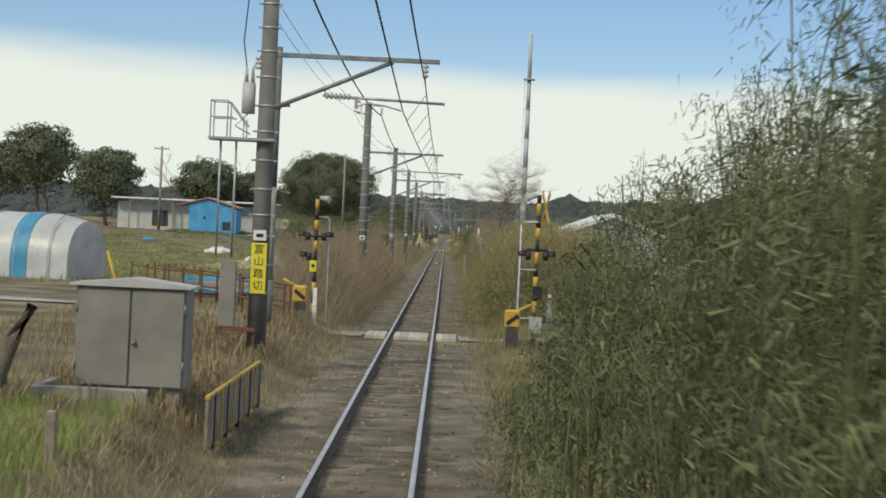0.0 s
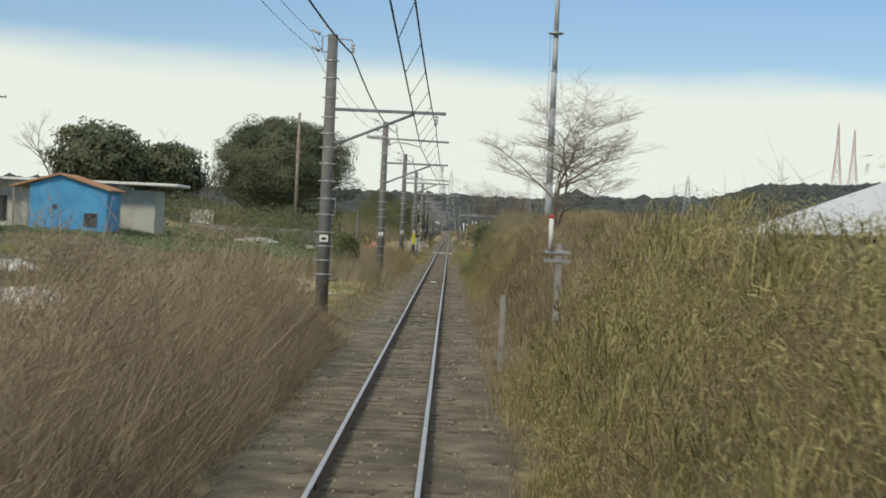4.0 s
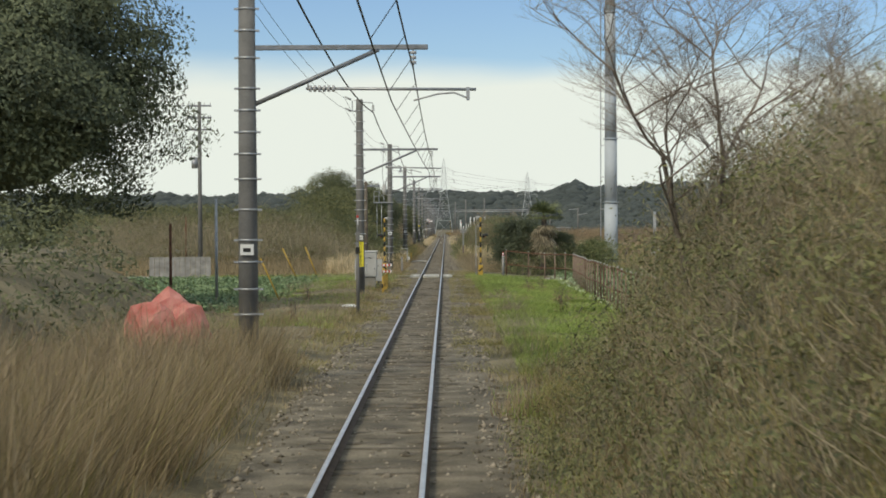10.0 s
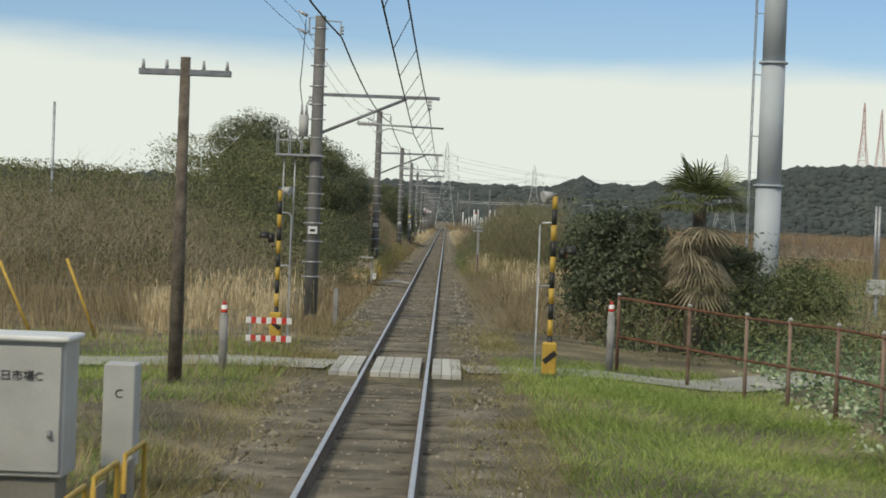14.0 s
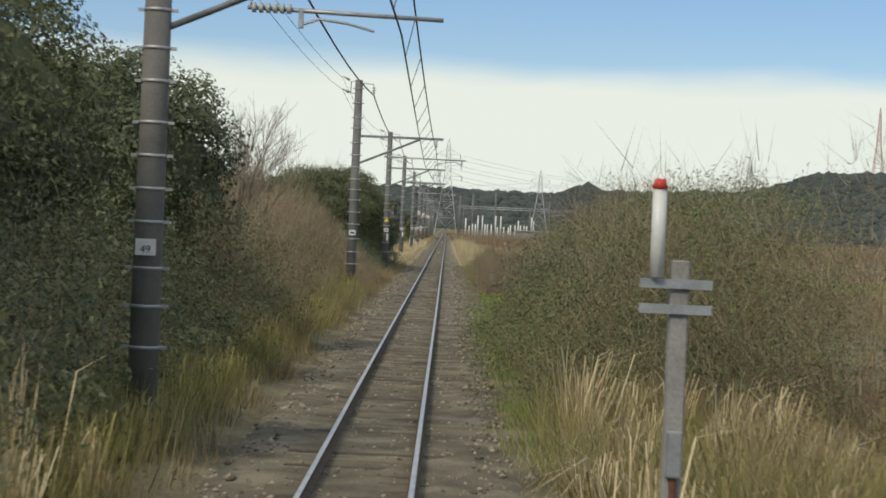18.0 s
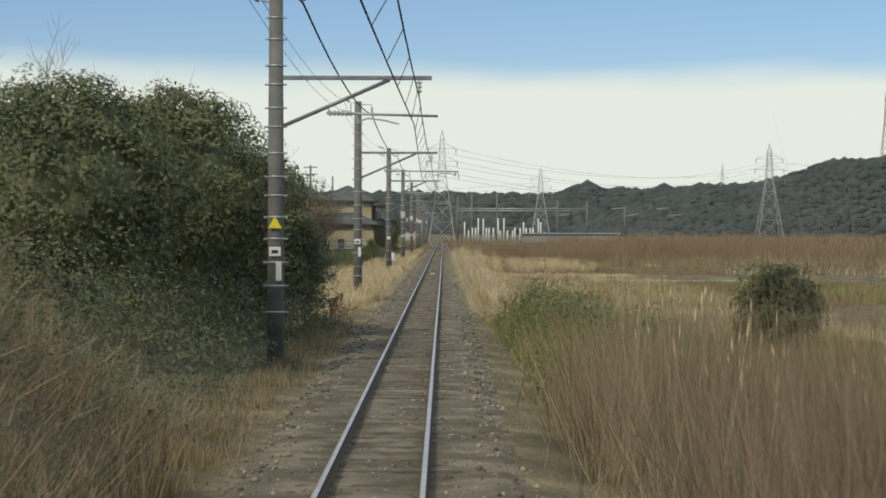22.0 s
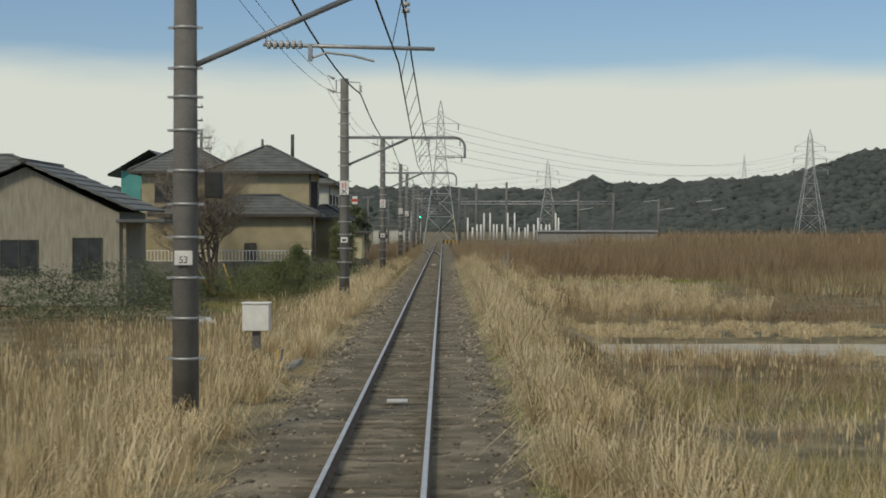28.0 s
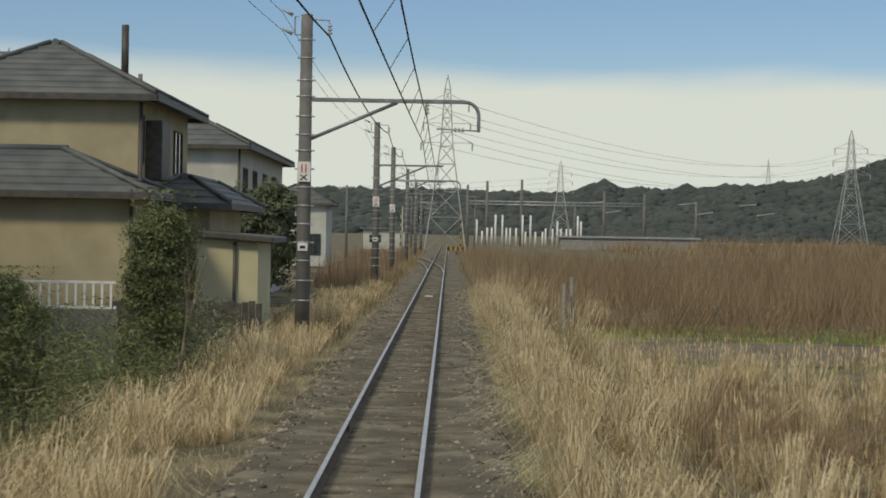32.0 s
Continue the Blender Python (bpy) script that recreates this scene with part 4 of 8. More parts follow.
stuff("russet_grass", [
    blades(16000, -5.0, -2.1, 95, 160, 1.4, 0.012, 0.7, clump=0.25, edge=patch(1.6, 2, 0.0)),
    brush(34000, -4.6, -1.8, 95, 160, 2.8, 0.55, 0.009, 1.3, 1.3, 0.8),
    brush(4000, -5.6, -2.3, 224, 258, 1.6, 0.7, 0.01, 1.0, 0.7),
    blades(7000, 1.7, 2.7, 93, 255, 0.35, 0.016, clump=0.15),
    blades(26000, 2.8, 15, 451, 470, 2.5, 0.013, 0.25, clump=0.3, edge=patch(2.6, 4, -0.4), hvar=0.12),
], M_redbrown, "russet dead grass, chest high")
stuff("grey_stalks", [
    blades(9000, -5.0, -2.3, 95, 160, 1.2, 0.014, 0.6, clump=0.25),
    blades(24000, -8, -2.2, 256, 328, 0.3, 0.012, 0.9, clump=0.25, edge=patch(2.6, 5, -0.1)),
    blades(6000, 2.0, 3.4, 262, 300, 0.55, 0.011, 0.8, clump=0.18, edge=patch(1.4, 5, 0.2)),
    blades(22000, -6.5, -2.5, 196, 258, 1.0, 0.014, 0.4, clump=0.25),
    brush(32000, -4.6, -1.75, 94.5, 160, 2.5, 0.45, 0.009, 1.2, 1.5, 0.85),
    blades(60000, 2.3, 12, 150, 257, 0.3, 0.01, 1.3, clump=0.18),
    tufts(600, 2.5, 11, 146, 186, 0.4, 40, 0.0085, 1.3),
    tufts(900, 2.6, 13, 150, 257, 0.4, 40, 0.009, 1.3),
    brush(20000, 2.3, 8, 398, 425, 4.9, 0.7, 0.009, 1.8, 1.2),
    brush(24000, -9, -2.5, 416, 446, 3.1, 0.6, 0.012, 2.6, 1.1),
    brush(26000, -10, -2.6, 444, 470, 4.6, 0.6, 0.011, 3.4, 1.2),
    brush(16000, 2.4, 6, 222, 247, 1.3, 0.5, 0.009, 1.0, 1.1),
    brush(34000, -26, -3.4, 350, 376, 4.0, 0.7, 0.014, 6.0, 1.1),
    brush(12000, -9, -3.0, 376, 420, 3.4, 0.6, 0.012, 2.6, 1.1),
    brush(16000, -10.5, -4.4, 492, 504, 5.6, 0.7, 0.012, 4.0, 1.1),
    blades(14000, 2.8, 13, 452, 476, 2.0, 0.012, 0.5, clump=0.3, hvar=0.12),
    blades(20000, 4.4, 22, 512, 596, 0.5, 0.018, 0.6, clump=0.3, edge=patch(2.4, 5, 0.1)),
    blades(30000, 2.2, 9, 346, 396, 0.75, 0.014, 0.9, clump=0.25),
    blades(7000, 2.8, 5, 396, 426, 0.8, 0.016, 0.4, clump=0.25),
], M_grey, "grey-brown dead stalks and litter")
stuff("brown_reeds", [
    blades(14000, 3.0, 14, 452, 474, 2.2, 0.013, 0.25, clump=0.3, edge=patch(2.4, 7, -0.1), hvar=0.12),
    blades(80000, 3.0, 60, 688, 800, 2.1, 0.032, 0.5, clump=0.7, hvar=0.25),
    blades(9000, -7, -2.8, 705, 800, 1.6, 0.03, 0.12),
    blades(30000, 3.6, 30, 508, 560, 0.5, 0.018, 0.5, clump=0.3, edge=patch(3, 2, -0.1)), blades(14000, 4, 30, 560, 598, 0.5, 0.025, 0.3, clump=0.3, edge=patch(3, 2, 0.1)),
    blades(20000, 4.5, 40, 619, 640, 0.42, 0.022, 0.8, clump=0.5), blades(14000, 3, 50, 678, 692, 1.0, 0.025, 0.7, clump=0.6),
    blades(16000, 10, 60, 430, 510, 1.0, 0.05, 0.2, clump=0.5),
    blades(26000, 30, 220, 780, 1150, 2.4, 0.17, 0.4, clump=2.0), blades(16000, 40, 140, 520, 790, 1.5, 0.11, 0.4, clump=1.2),
    blades(12000, 2.5, 4.6, 512, 690, 0.6, 0.014, 0.3, clump=0.2, edge=patch(1.1, 8, 0.1)),
    blades(2600, 5.6, 12, 586, 600, 1.5, 0.016, 0.15, clump=0.2),
    blades(3000, 5, 10, 634, 652, 0.9, 0.025, 0.1, clump=0.18),
    blades(7000, 4, 10, 396, 426, 1.0, 0.02, clump=0.3),
    blades(6000, -4.4, -2.8, 511, 690, 0.5, 0.014, 0.4, clump=0.2),
], M_brown, "brown dead reeds")
stuff("reed_tops", [blades(16000, 3.0, 60, 690, 800, 2.5, 0.026, 0.5, clump=0.7, hvar=0.15), blades(16000, 30, 200, 790, 1150, 2.2, 0.16, 0.5, clump=2.0), blades(9000, 20, 60, 650, 690, 1.2, 0.05, 0.2, clump=0.6)], M_tan, "pale tops of standing reeds")
stuff("olive_grass", [
    blades(14000, -6.2, -2.3, 222, 260, 0.9, 0.014, 0.6, clump=0.22, edge=patch(1.5, 2, 0.0)),
    blades(30000, 2.2, 4.5, 190, 258, 0.4, 0.011, 0.8, clump=0.2),
    blades(26000, 5, 14, 206, 257, 0.35, 0.012, 1.0, clump=0.2),
    blades(14000, 2.3, 6.5, 378, 398, 1.0, 0.014, 0.7, clump=0.2),
    blades(16000, 2.6, 14, 484, 512, 0.9, 0.018, 0.5, clump=0.3),
    blades(26000, -4.5, -2.4, 376, 446, 0.75, 0.016, 0.35, clump=0.2),
    blades(9000, 4.4, 18, 506, 548, 0.6, 0.018, 0.4, clump=0.3, edge=patch(2.2, 6, 0.1)),
    blades(60000, 5.0, 40, 550, 592, 0.55, 0.025, 0.5, clump=0.35, edge=patch(6, 1, -0.5)),
    blades(9000, 1.9, 3.0, 60, 150, 0.35, 0.018, clump=0.2),
    blades(14000, 30, 90, 430, 560, 0.8, 0.08, clump=0.8),
    blades(14000, -12, -3, 626, 652, 0.3, 0.02, clump=0.3),
    blades(9000, 2.5, 7, 257, 332, 0.3, 0.02, clump=0.25, edge=patch(1.8, 3, 0.2)),
    blades(9000, -35, -10, 110, 215, 0.3, 0.06, clump=0.6),
    blades(9000, 8, 30, 440, 510, 0.9, 0.03, clump=0.4, edge=patch(3, 4, 0.1)),
    blades(30000, 2.6, 14, 470, 510, 0.9, 0.014, 0.7, clump=0.3, edge=patch(1.9, 8, -0.3)),
    blades(16000, 9, 60, 340, 430, 0.9, 0.05, 0.4, clump=0.5, edge=patch(4, 6, -0.2)),
    tufts(130, -4.2, -2.5, 378, 446, 0.6, 50, 0.014, 0.6),
    tufts(40, 2.3, 8.0, 346, 399, 0.6, 60, 0.012, 0.95),
    tufts(150, -12, -3.6, 150, 206, 0.3, 40, 0.012, 0.9, patch(2.4, 5, 0.0)),
], M_olive, "olive-green rough grass")
stuff("green_grass", [
    blades(130000, 2.3, 7.3, 257, 331, 0.17, 0.018, 0.9), blades(40000, 3, 7.3, 257, 331, 0.12, 0.022, 1.2),
    blades(40000, -7, -2.4, 262, 332, 0.17, 0.016, 0.9, edge=patch(2.2, 3, -0.1)),
    blades(9000, -4.6, -3, 56, 64, 0.24, 0.018, clump=0.2),
    blades(3000, -9, -5, 58, 72, 0.14, 0.018, clump=0.2),
    blades(14000, -5, -2.8, 166, 212, 0.22, 0.018, clump=0.3, edge=lambda x, y: 0.5 + 0.9 * wave(x, y, 3, 4)),
    blades(16000, -9, -4.6, 205, 232, 0.22, 0.018, 0.6),
    blades(26000, 2.3, 9, 427, 452, 0.22, 0.018),
    blades(12000, 3, 40, 676, 688, 0.25, 0.04),
    blades(5000, 2.4, 40, 663, 666, 0.25, 0.03),
    blades(5000, 2.2, 3.2, 92, 130, 0.3, 0.018, clump=0.2),
    blades(7000, 1.9, 3.2, 190, 256, 0.22, 0.018, clump=0.2),
    blades(6000, 1.9, 2.9, 392, 432, 0.25, 0.018, clump=0.2),
    blades(16000, -40, -9, 120, 215, 0.25, 0.06, clump=0.7),
    blades(9000, -14, -2.2, 331.5, 338, 0.2, 0.02),
    blades(9000, 1.9, 6.5, 326, 334, 0.2, 0.018, 0.9),
    blades(9000, -9, -2.0, 322, 329.2, 0.2, 0.018, 0.9),
    blades(7000, 1.8, 2.6, 520, 690, 0.14, 0.016, clump=0.15),
    blades(5000, -9, -4, 622, 640, 0.22, 0.018, clump=0.3),
], M_green, "fresh green grass")
stuff("verge_litter", [
    blades(40000, 1.6, 3.2, 50, 690, 0.1, 0.016, 1.4),
    blades(40000, -3.2, -1.6, 50, 690, 0.1, 0.016, 1.4),
    blades(40000, -9, -2.5, 50, 345, 0.09, 0.02, 1.6),
    blades(12000, 2.5, 9, 60, 95, 0.08, 0.02, 1.6),
    blades(40000, -2.1, 2.1, 42, 150, 0.1, 0.014, 0.9, hvar=0.6),
    blades(12000, 1.5, 4.2, 58, 95, 0.4, 0.01, 0.7, clump=0.2),
    blades(16000, -4.6, -1.5, 50, 95, 0.35, 0.01, 0.7, clump=0.2),
], M_grey, "dead grass litter along the ballast")
stuff("verge_weeds", [
    blades(16000, 1.6, 3.0, 50, 520, 0.12, 0.016, 1.0, edge=patch(1.6, 2, 0.1)),
    blades(16000, -3.0, -1.6, 50, 520, 0.12, 0.016, 1.0, edge=patch(1.6, 5, 0.1)),
    blades(16000, -9, -2.5, 50, 345, 0.1, 0.02, 1.2, edge=patch(2.4, 4, 0.2)),
    blades(26000, -2.6, -1.0, 258, 346, 0.16, 0.014, 0.9, edge=patch(1.3, 2, -0.3)),
    blades(26000, 1.0, 2.6, 258, 346, 0.16, 0.014, 0.9, edge=patch(1.3, 6, -0.3)),
    blades(16000, -0.9, 0.9, 258, 346, 0.1, 0.013, 0.9, edge=patch(1.3, 4, -0.1)),
    blades(36000, -2.0, 2.0, 42, 150, 0.1, 0.014, 0.9, edge=patch(1.1, 4, -0.1)),
    blades(9000, 2.5, 9, 60, 95, 0.12, 0.02, 1.2, edge=patch(1.6, 4, 0.0)),
], M_olive, "low olive weeds along the ballast")
stuff("track_weeds", [
    blades(26000, -2.6, 2.6, 280, 345, 0.15, 0.013, 0.9, hvar=0.6),
    blades(34000, -2.2, 2.2, 60, 330, 0.09, 0.014, 0.8, hvar=0.6),
    blades(30000, -2.0, 2.0, 330, 512, 0.075, 0.014, 0.9, hvar=0.6),
], M_tan, "thin dry weeds in the ballast")
stuff("track_weeds", [
    blades(12000, -2.2, 2.2, 60, 330, 0.13, 0.014, hvar=0.6, edge=lambda x, y: 0.4 + 0.6 * wave(x, y, 5, 3)),
], M_olive, "low green weeds in the ballast")
# dead flower stalks standing in the mown verge
for x, y, h in ((4.4, 302, 0.7), (5.0, 303.5, 0.75), (4.9, 289.5, 0.7), (4.75, 284.5, 0.8), (3.1, 296, 0.5), (-4.2, 290, 0.7), (-5.0, 280, 0.8), (-3.6, 276, 0.6)):
    t = thing("dead_weed", x, y, float(ground_z(x, y)), "dead brown weed stalk with dry leaves", "weed", "dead weeds on the verge")
    for k in range(3):
        skeleton("stalk", grow((0.08 * k - 0.08, 0.05 * k, -0.03), h * 1.5, 0.5, 2, 0.009, int(x * 10 + y) + k, up=0.8), M_bark, t)
    d = rng.normal(0, 1, (46, 3)) * np.array([0.14, 0.14, 0.2 * h]) + np.array([0, 0, 0.55 * h])
    v, f = leaves(d, 0.045, 2.0)
    new("dry_leaves", mesh_np("dry_leaves", v, f, M_brown)).parent = t


def crop(n, x0, x1, y0, y1, h, size, row=0.7):
    x = np.round(rng.uniform(x0, x1, n) / row) * row + rng.normal(0, 0.13, n)
    y = np.round(rng.uniform(y0, y1, n) / 0.5) * 0.5 + rng.normal(0, 0.1, n)
    off = np.stack([np.cos(x * 40 + y * 31), np.sin(x * 23 - y * 37), 0.9 + 0 * x], -1)
    return leaves(np.stack([x, y, ground_z(x, y) + h * rng.uniform(0.1, 1, n)], -1), size, 1.2, 0, off)


stuff("crop_field", [
    crop(60000, -24, -6.5, 286, 327, 0.3, 0.1),
    crop(60000, 7.5, 24, 262, 350, 0.3, 0.085),
    crop(44000, -26, -6.2, 222, 246, 0.22, 0.1),
], M_crop, "leafy green vegetable rows", "crops")
# pale outer leaves of cabbages by the fence
stuff("cabbage_leaves", [crop(5200, 7.0, 11, 268, 334, 0.2, 0.085)], mat("pale_cabbage", (0.3, 0.38, 0.2), (0.55, 0.6, 0.4), 2, 0.5, island=0.6), "pale cabbage leaves", "crops")

# bamboo and brush on the banks
def bamboo(n, x0, x1, y0, y1, per):
    """Plumes of a few arching culms each, with sprays of narrow drooping leaves; low at the edge, tall behind."""
    lf, fc, st = [], [], []
    for k in range(n):
        x, y = rng.uniform(x0, x1), rng.uniform(y0, y1)
        edge = min(1.0, 0.42 + 0.34 * (x - x0) + 0.02 * (63 - y))
        top = rng.uniform(3.5, 5.4) * edge
        for c in range(4):
            cx, cy = x + rng.normal(0, 0.16), y + rng.normal(0, 0.2)
            h = top * rng.uniform(0.62, 1.0)
            a, out = rng.uniform(0, 6.28), rng.uniform(0.04, 0.15) * h
            t = np.linspace(0, 1, 7)
            z = float(ground_z(cx, cy))
            px, py, pz = cx + np.cos(a) * out * t ** 2.2, cy + np.sin(a) * out * t ** 2.2, z + h * (t - 0.06 * t ** 4)
            st.append(tube(np.stack([px, py, pz], -1), 0.014, 4, 0.004))
            m = 16
            u = np.clip(rng.beta(1.5, 1.0, m), 0.06, 0.99)
            c0 = np.stack([np.interp(u, t, px), np.interp(u, t, py), np.interp(u, t, pz)], -1)
            b = rng.uniform(0, 6.28, m)
            r = (0.5 * (1.03 - u) ** 0.55 + 0.05) * rng.uniform(0.5, 1.2, m)
            way = np.stack([np.cos(b), np.sin(b), 0.5 + 0 * b], -1)
            c0 = c0 + way * np.stack([r, r, -0.1 * r], -1)
            w = rng.integers(0, m, per // 4)
            lf.append(c0[w] + rng.normal(0, 1, (per // 4, 3)) * np.array([0.075, 0.075, 0.11]))
            fc.append(way[w])
    return np.concatenate(lf), np.concatenate(fc), join(st)


bp, bf, bs = bamboo(150, 1.9, 6.6, 45.5, 63.5, 1640)
stuff("bamboo_thicket", [leaves(bp, 0.0135, 7.0, 0.9, bf)], M_bamboo, "tall green bamboo with drooping narrow leaves", "bamboo")
stuff("bamboo_culms", [bs], M_thicket, "thin arching bamboo culms", "bamboo")


def bank_top(x, y):
    return 2.75 * np.clip((x - 2.1) / 1.3, 0.06, 1) ** 0.6 * (0.85 + 0.22 * wave(x, y, 0.8, 6) + 0.16 * wave(x, y, 2.6, 8)) * np.clip((y - 94.5) / 3, 0.2, 1)


stuff("dwarf_bamboo_bank", [
    canopy(170000, 2.2, 6.0, 95, 142, 3.2, 0.013, 1.2, 0.85, 1.3, 5.5, 0.5),
    canopy(40000, 5, 6.9, 108, 146, 3.0, 0.016, 1.2, 0.8, 1.3, 5.0, 0.5),
    tufts(900, 2.2, 6.0, 95, 146, 0.3, 36, 0.012, 1.2, lift=bank_top),
], M_sasa, "yellow-green dwarf bamboo thicket", "thicket")
stuff("dark_thicket", [canopy(16000, 2.0, 4.4, 96.5, 107, 2.2, 0.03, 1.1, 0.9, 1.5, 3.5), canopy(16000, 2.8, 5.4, 93.5, 99, 3.0, 0.03, 1.1, 0.9, 1.3, 3.0)], M_thicket, "dark leafy climbers over the thicket's end", "thicket")
stuff("hedge_stems", [brush(34000, 2.1, 5.8, 95.5, 146, 3.2, 0.45, 0.0065, 1.3, 1.4)], M_tan, "dry pale stems through the dwarf bamboo", "thicket")
stuff("bank_brush", [
    brush(16000, 2.3, 6.2, 96, 150, 2.8, 0.7, 0.011, 1.4, 0.9),
    brush(5000, 2.3, 11, 138, 205, 0.9, 0.5, 0.012, 1.5, 1.0),
    brush(6000, 2.3, 8, 398, 425, 5.2, 0.9, 0.01, 1.8, 1.0),
    brush(22000, -9, -2.5, 405, 450, 3.2, 0.8, 0.012, 2.6, 1.0),
    brush(16000, -10, -2.6, 444, 468, 4.6, 0.7, 0.011, 3.4, 1.1),
    brush(9000, -26, -8.0, 374, 386, 4.2, 1.0, 0.016, 3.0, 0.9),
    brush(9000, -10.5, -4.6, 492, 504, 5.6, 0.9, 0.012, 4.0, 1.0),
    brush(9000, -17, -10.0, 544, 562, 4.2, 0.9, 0.012, 2.0, 1.0),
], M_brown, "brown winter brush of bare twigs", "brush")
stuff("dry_bank", [
    blades(90000, 2.3, 12, 148, 257, 0.3, 0.01, 1.3, clump=0.18),
    tufts(1000, 2.5, 11, 146, 186, 0.45, 44, 0.0085, 1.3),
    tufts(1400, 2.6, 13, 160, 257, 0.45, 44, 0.009, 1.3, patch(1.8, 4, -0.3)),
    brush(26000, 2.4, 12, 150, 257, 0.8, 0.35, 0.008, 1.2, 1.4),
], M_tan, "tan dry grass on the bank", "grass")
stuff("shrub_bank", [
    canopy(80000, 2.1, 7.5, 398, 424, 4.6, 0.028, 2.4, 0.85, 1.6, 2.6),
    canopy(16000, 2.7, 7.0, 494, 505, 1.9, 0.05, 1.0, 0.9, 0.8, 2.2),
    canopy(4000, 5, 7.5, 362, 370, 1.5, 0.07, 1.0, 0.9, 0.8, 2.2),
    canopy(16000, 4.9, 12, 337, 352, 2.1, 0.04, 1.4, 0.9, 1.3, 2.4),
    canopy(9000, 2.2, 4.5, 100, 120, 1.8, 0.04, 1.0, 0.9, 0.8, 2.5),
    canopy(26000, -10, -3.5, 631, 655, 2.1, 0.034, 1.8, 0.9, 1.4, 3.0),
    canopy(22000, -17, -6.5, 641, 648.3, 1.7, 0.04, 1.0, 0.9, 1.3, 2.6),
], M_weed, "leafy shrubs among bare twigs", "bush")
stuff("wood_edge", [
    canopy(90000, -11, -2.9, 380, 420, 4.6, 0.045, 3.2, 0.75, 1.5, 1.9),
    canopy(60000, -11, -2.7, 459, 501, 3.6, 0.036, 3.6, 0.85, 1.5, 1.9),
    canopy(14000, -17, -9.4, 548, 562, 3.6, 0.06, 2.5, 0.8, 1.3, 1.9),
    canopy(36000, -12, -2.9, 370, 384, 3.8, 0.055, 3.2, 0.85, 1.3, 1.9),
    canopy(12000, -14, -6.2, 238, 247, 2.2, 0.05, 1.6, 0.8, 1.2, 2.2),
    canopy(16000, -22, -6, 250, 275, 2.2, 0.08, 2.5, 0.8, 1.2, 1.9),
], M_shrub, "dense evergreen shrubs at a wood's edge", "bush")
stuff("dark_shrubs", [canopy(16000, -9, -2.4, 493, 502.5, 3.4, 0.05, 1.8, 0.9, 1.3, 1.9), canopy(34000, -9, -2.6, 449, 492, 2.9, 0.04, 2.2, 0.85, 1.6, 1.9), canopy(14000, -10, -3.0, 380, 420, 3.4, 0.06, 2.8, 0.85, 1.8, 1.9), canopy(12000, -17, -9.0, 613, 621, 2.6, 0.06, 0.8, 0.9, 0.8, 2.2), canopy(28000, 2.2, 6.0, 403, 422, 3.4, 0.036, 1.4, 0.85, 1.8, 2.2)], M_evergreen, "dark glossy evergreen shrubs", "bush")
stuff("hill_thicket", [canopy(60000, -34, -11, 374, 392, 4.4, 0.08, 3.0, 0.6, 1.6, 2.0), canopy(50000, -12, -3.5, 374, 390, 6.0, 0.055, 4.0, 0.75, 1.6, 2.4), canopy(14000, -30, -9, 247, 262, 1.6, 0.07, 2.0, 0.8, 1.2, 2.0), canopy(24000, 2.6, 9, 474, 508, 1.2, 0.04, 1.0, 0.9, 1.2, 2.6), canopy(20000, 1.95, 3.8, 229, 246, 1.5, 0.024, 1.0, 0.9, 1.2, 2.6), canopy(12000, 2.4, 6, 222, 257, 1.2, 0.028, 1.0, 0.9, 0.8, 2.5), canopy(36000, -26, -3.6, 354, 375, 4.4, 0.055, 6.0, 0.9, 1.2, 2.4), canopy(30000, 3.0, 8, 399, 424, 4.8, 0.026, 2.4, 0.5, 1.3, 3.2), canopy(26000, -8, -2.8, 396, 450, 2.8, 0.04, 2.4, 0.7, 1.3, 2.6)], M_thicket, "olive thicket above a field", "thicket")

evergreen(-14.6, 286, 12.4, 7.3, 90000, 0.1, 30, label="huge rounded evergreen tree, dark green", seed=3, foot=0.1)
for x, y, h, r, sd in ((-6.2, 389, 6.5, 2.9, 4), (-7.0, 399, 6.6, 3.0, 5), (-5.8, 409, 6.0, 2.6, 6), (-9.2, 394, 8.0, 3.4, 7), (-9, 419, 6.8, 3.2, 8), (-6.6, 479, 6.0, 3.0, 19), (-7.6, 488, 6.6, 3.6, 10), (-9.5, 498, 7.0, 3.8, 12), (-15, 503, 7.4, 4.6, 13), (-21, 506, 7.0, 4.6, 14), (-5.2, 486, 6.6, 2.9, 76), (-4.5, 494, 5.2, 2.4, 79), (-11.0, 551, 6.8, 2.8, 73), (-14.4, 553, 8.4, 3.8, 74)):
    evergreen(x, y, h, r, 21000, 0.062, 26, seed=sd, label="evergreen tree, dark glossy leaves, at the line's edge", material=M_shrub if sd % 3 else M_evergreen)
bush(-3.8, 498, 3.6, 1.6, 2.2, 28000, 0.04, M_evergreen, "dark green leafy bush beside the culvert", lumps=20, seed=56)
bush(5.2, 342, 4.1, 1.9, 1.8, 16000, 0.06, M_evergreen, "dense dark evergreen bush beside the crossing", lumps=18, seed=15)
bush(7.8, 343.5, 3.4, 2.0, 1.6, 16000, 0.05, M_shrub, "dense scrub at the foot of a palm", lumps=16, seed=58)
bush(10.4, 346, 2.6, 1.8, 1.6, 12000, 0.05, M_weed, "low grey-green scrub beside the mast", lumps=14, seed=59)
bush(8.2, 389, 4.5, 2.6, 2.2, 24000, 0.05, M_evergreen, "spreading dark evergreen bush on rough ground", lumps=16, seed=16)
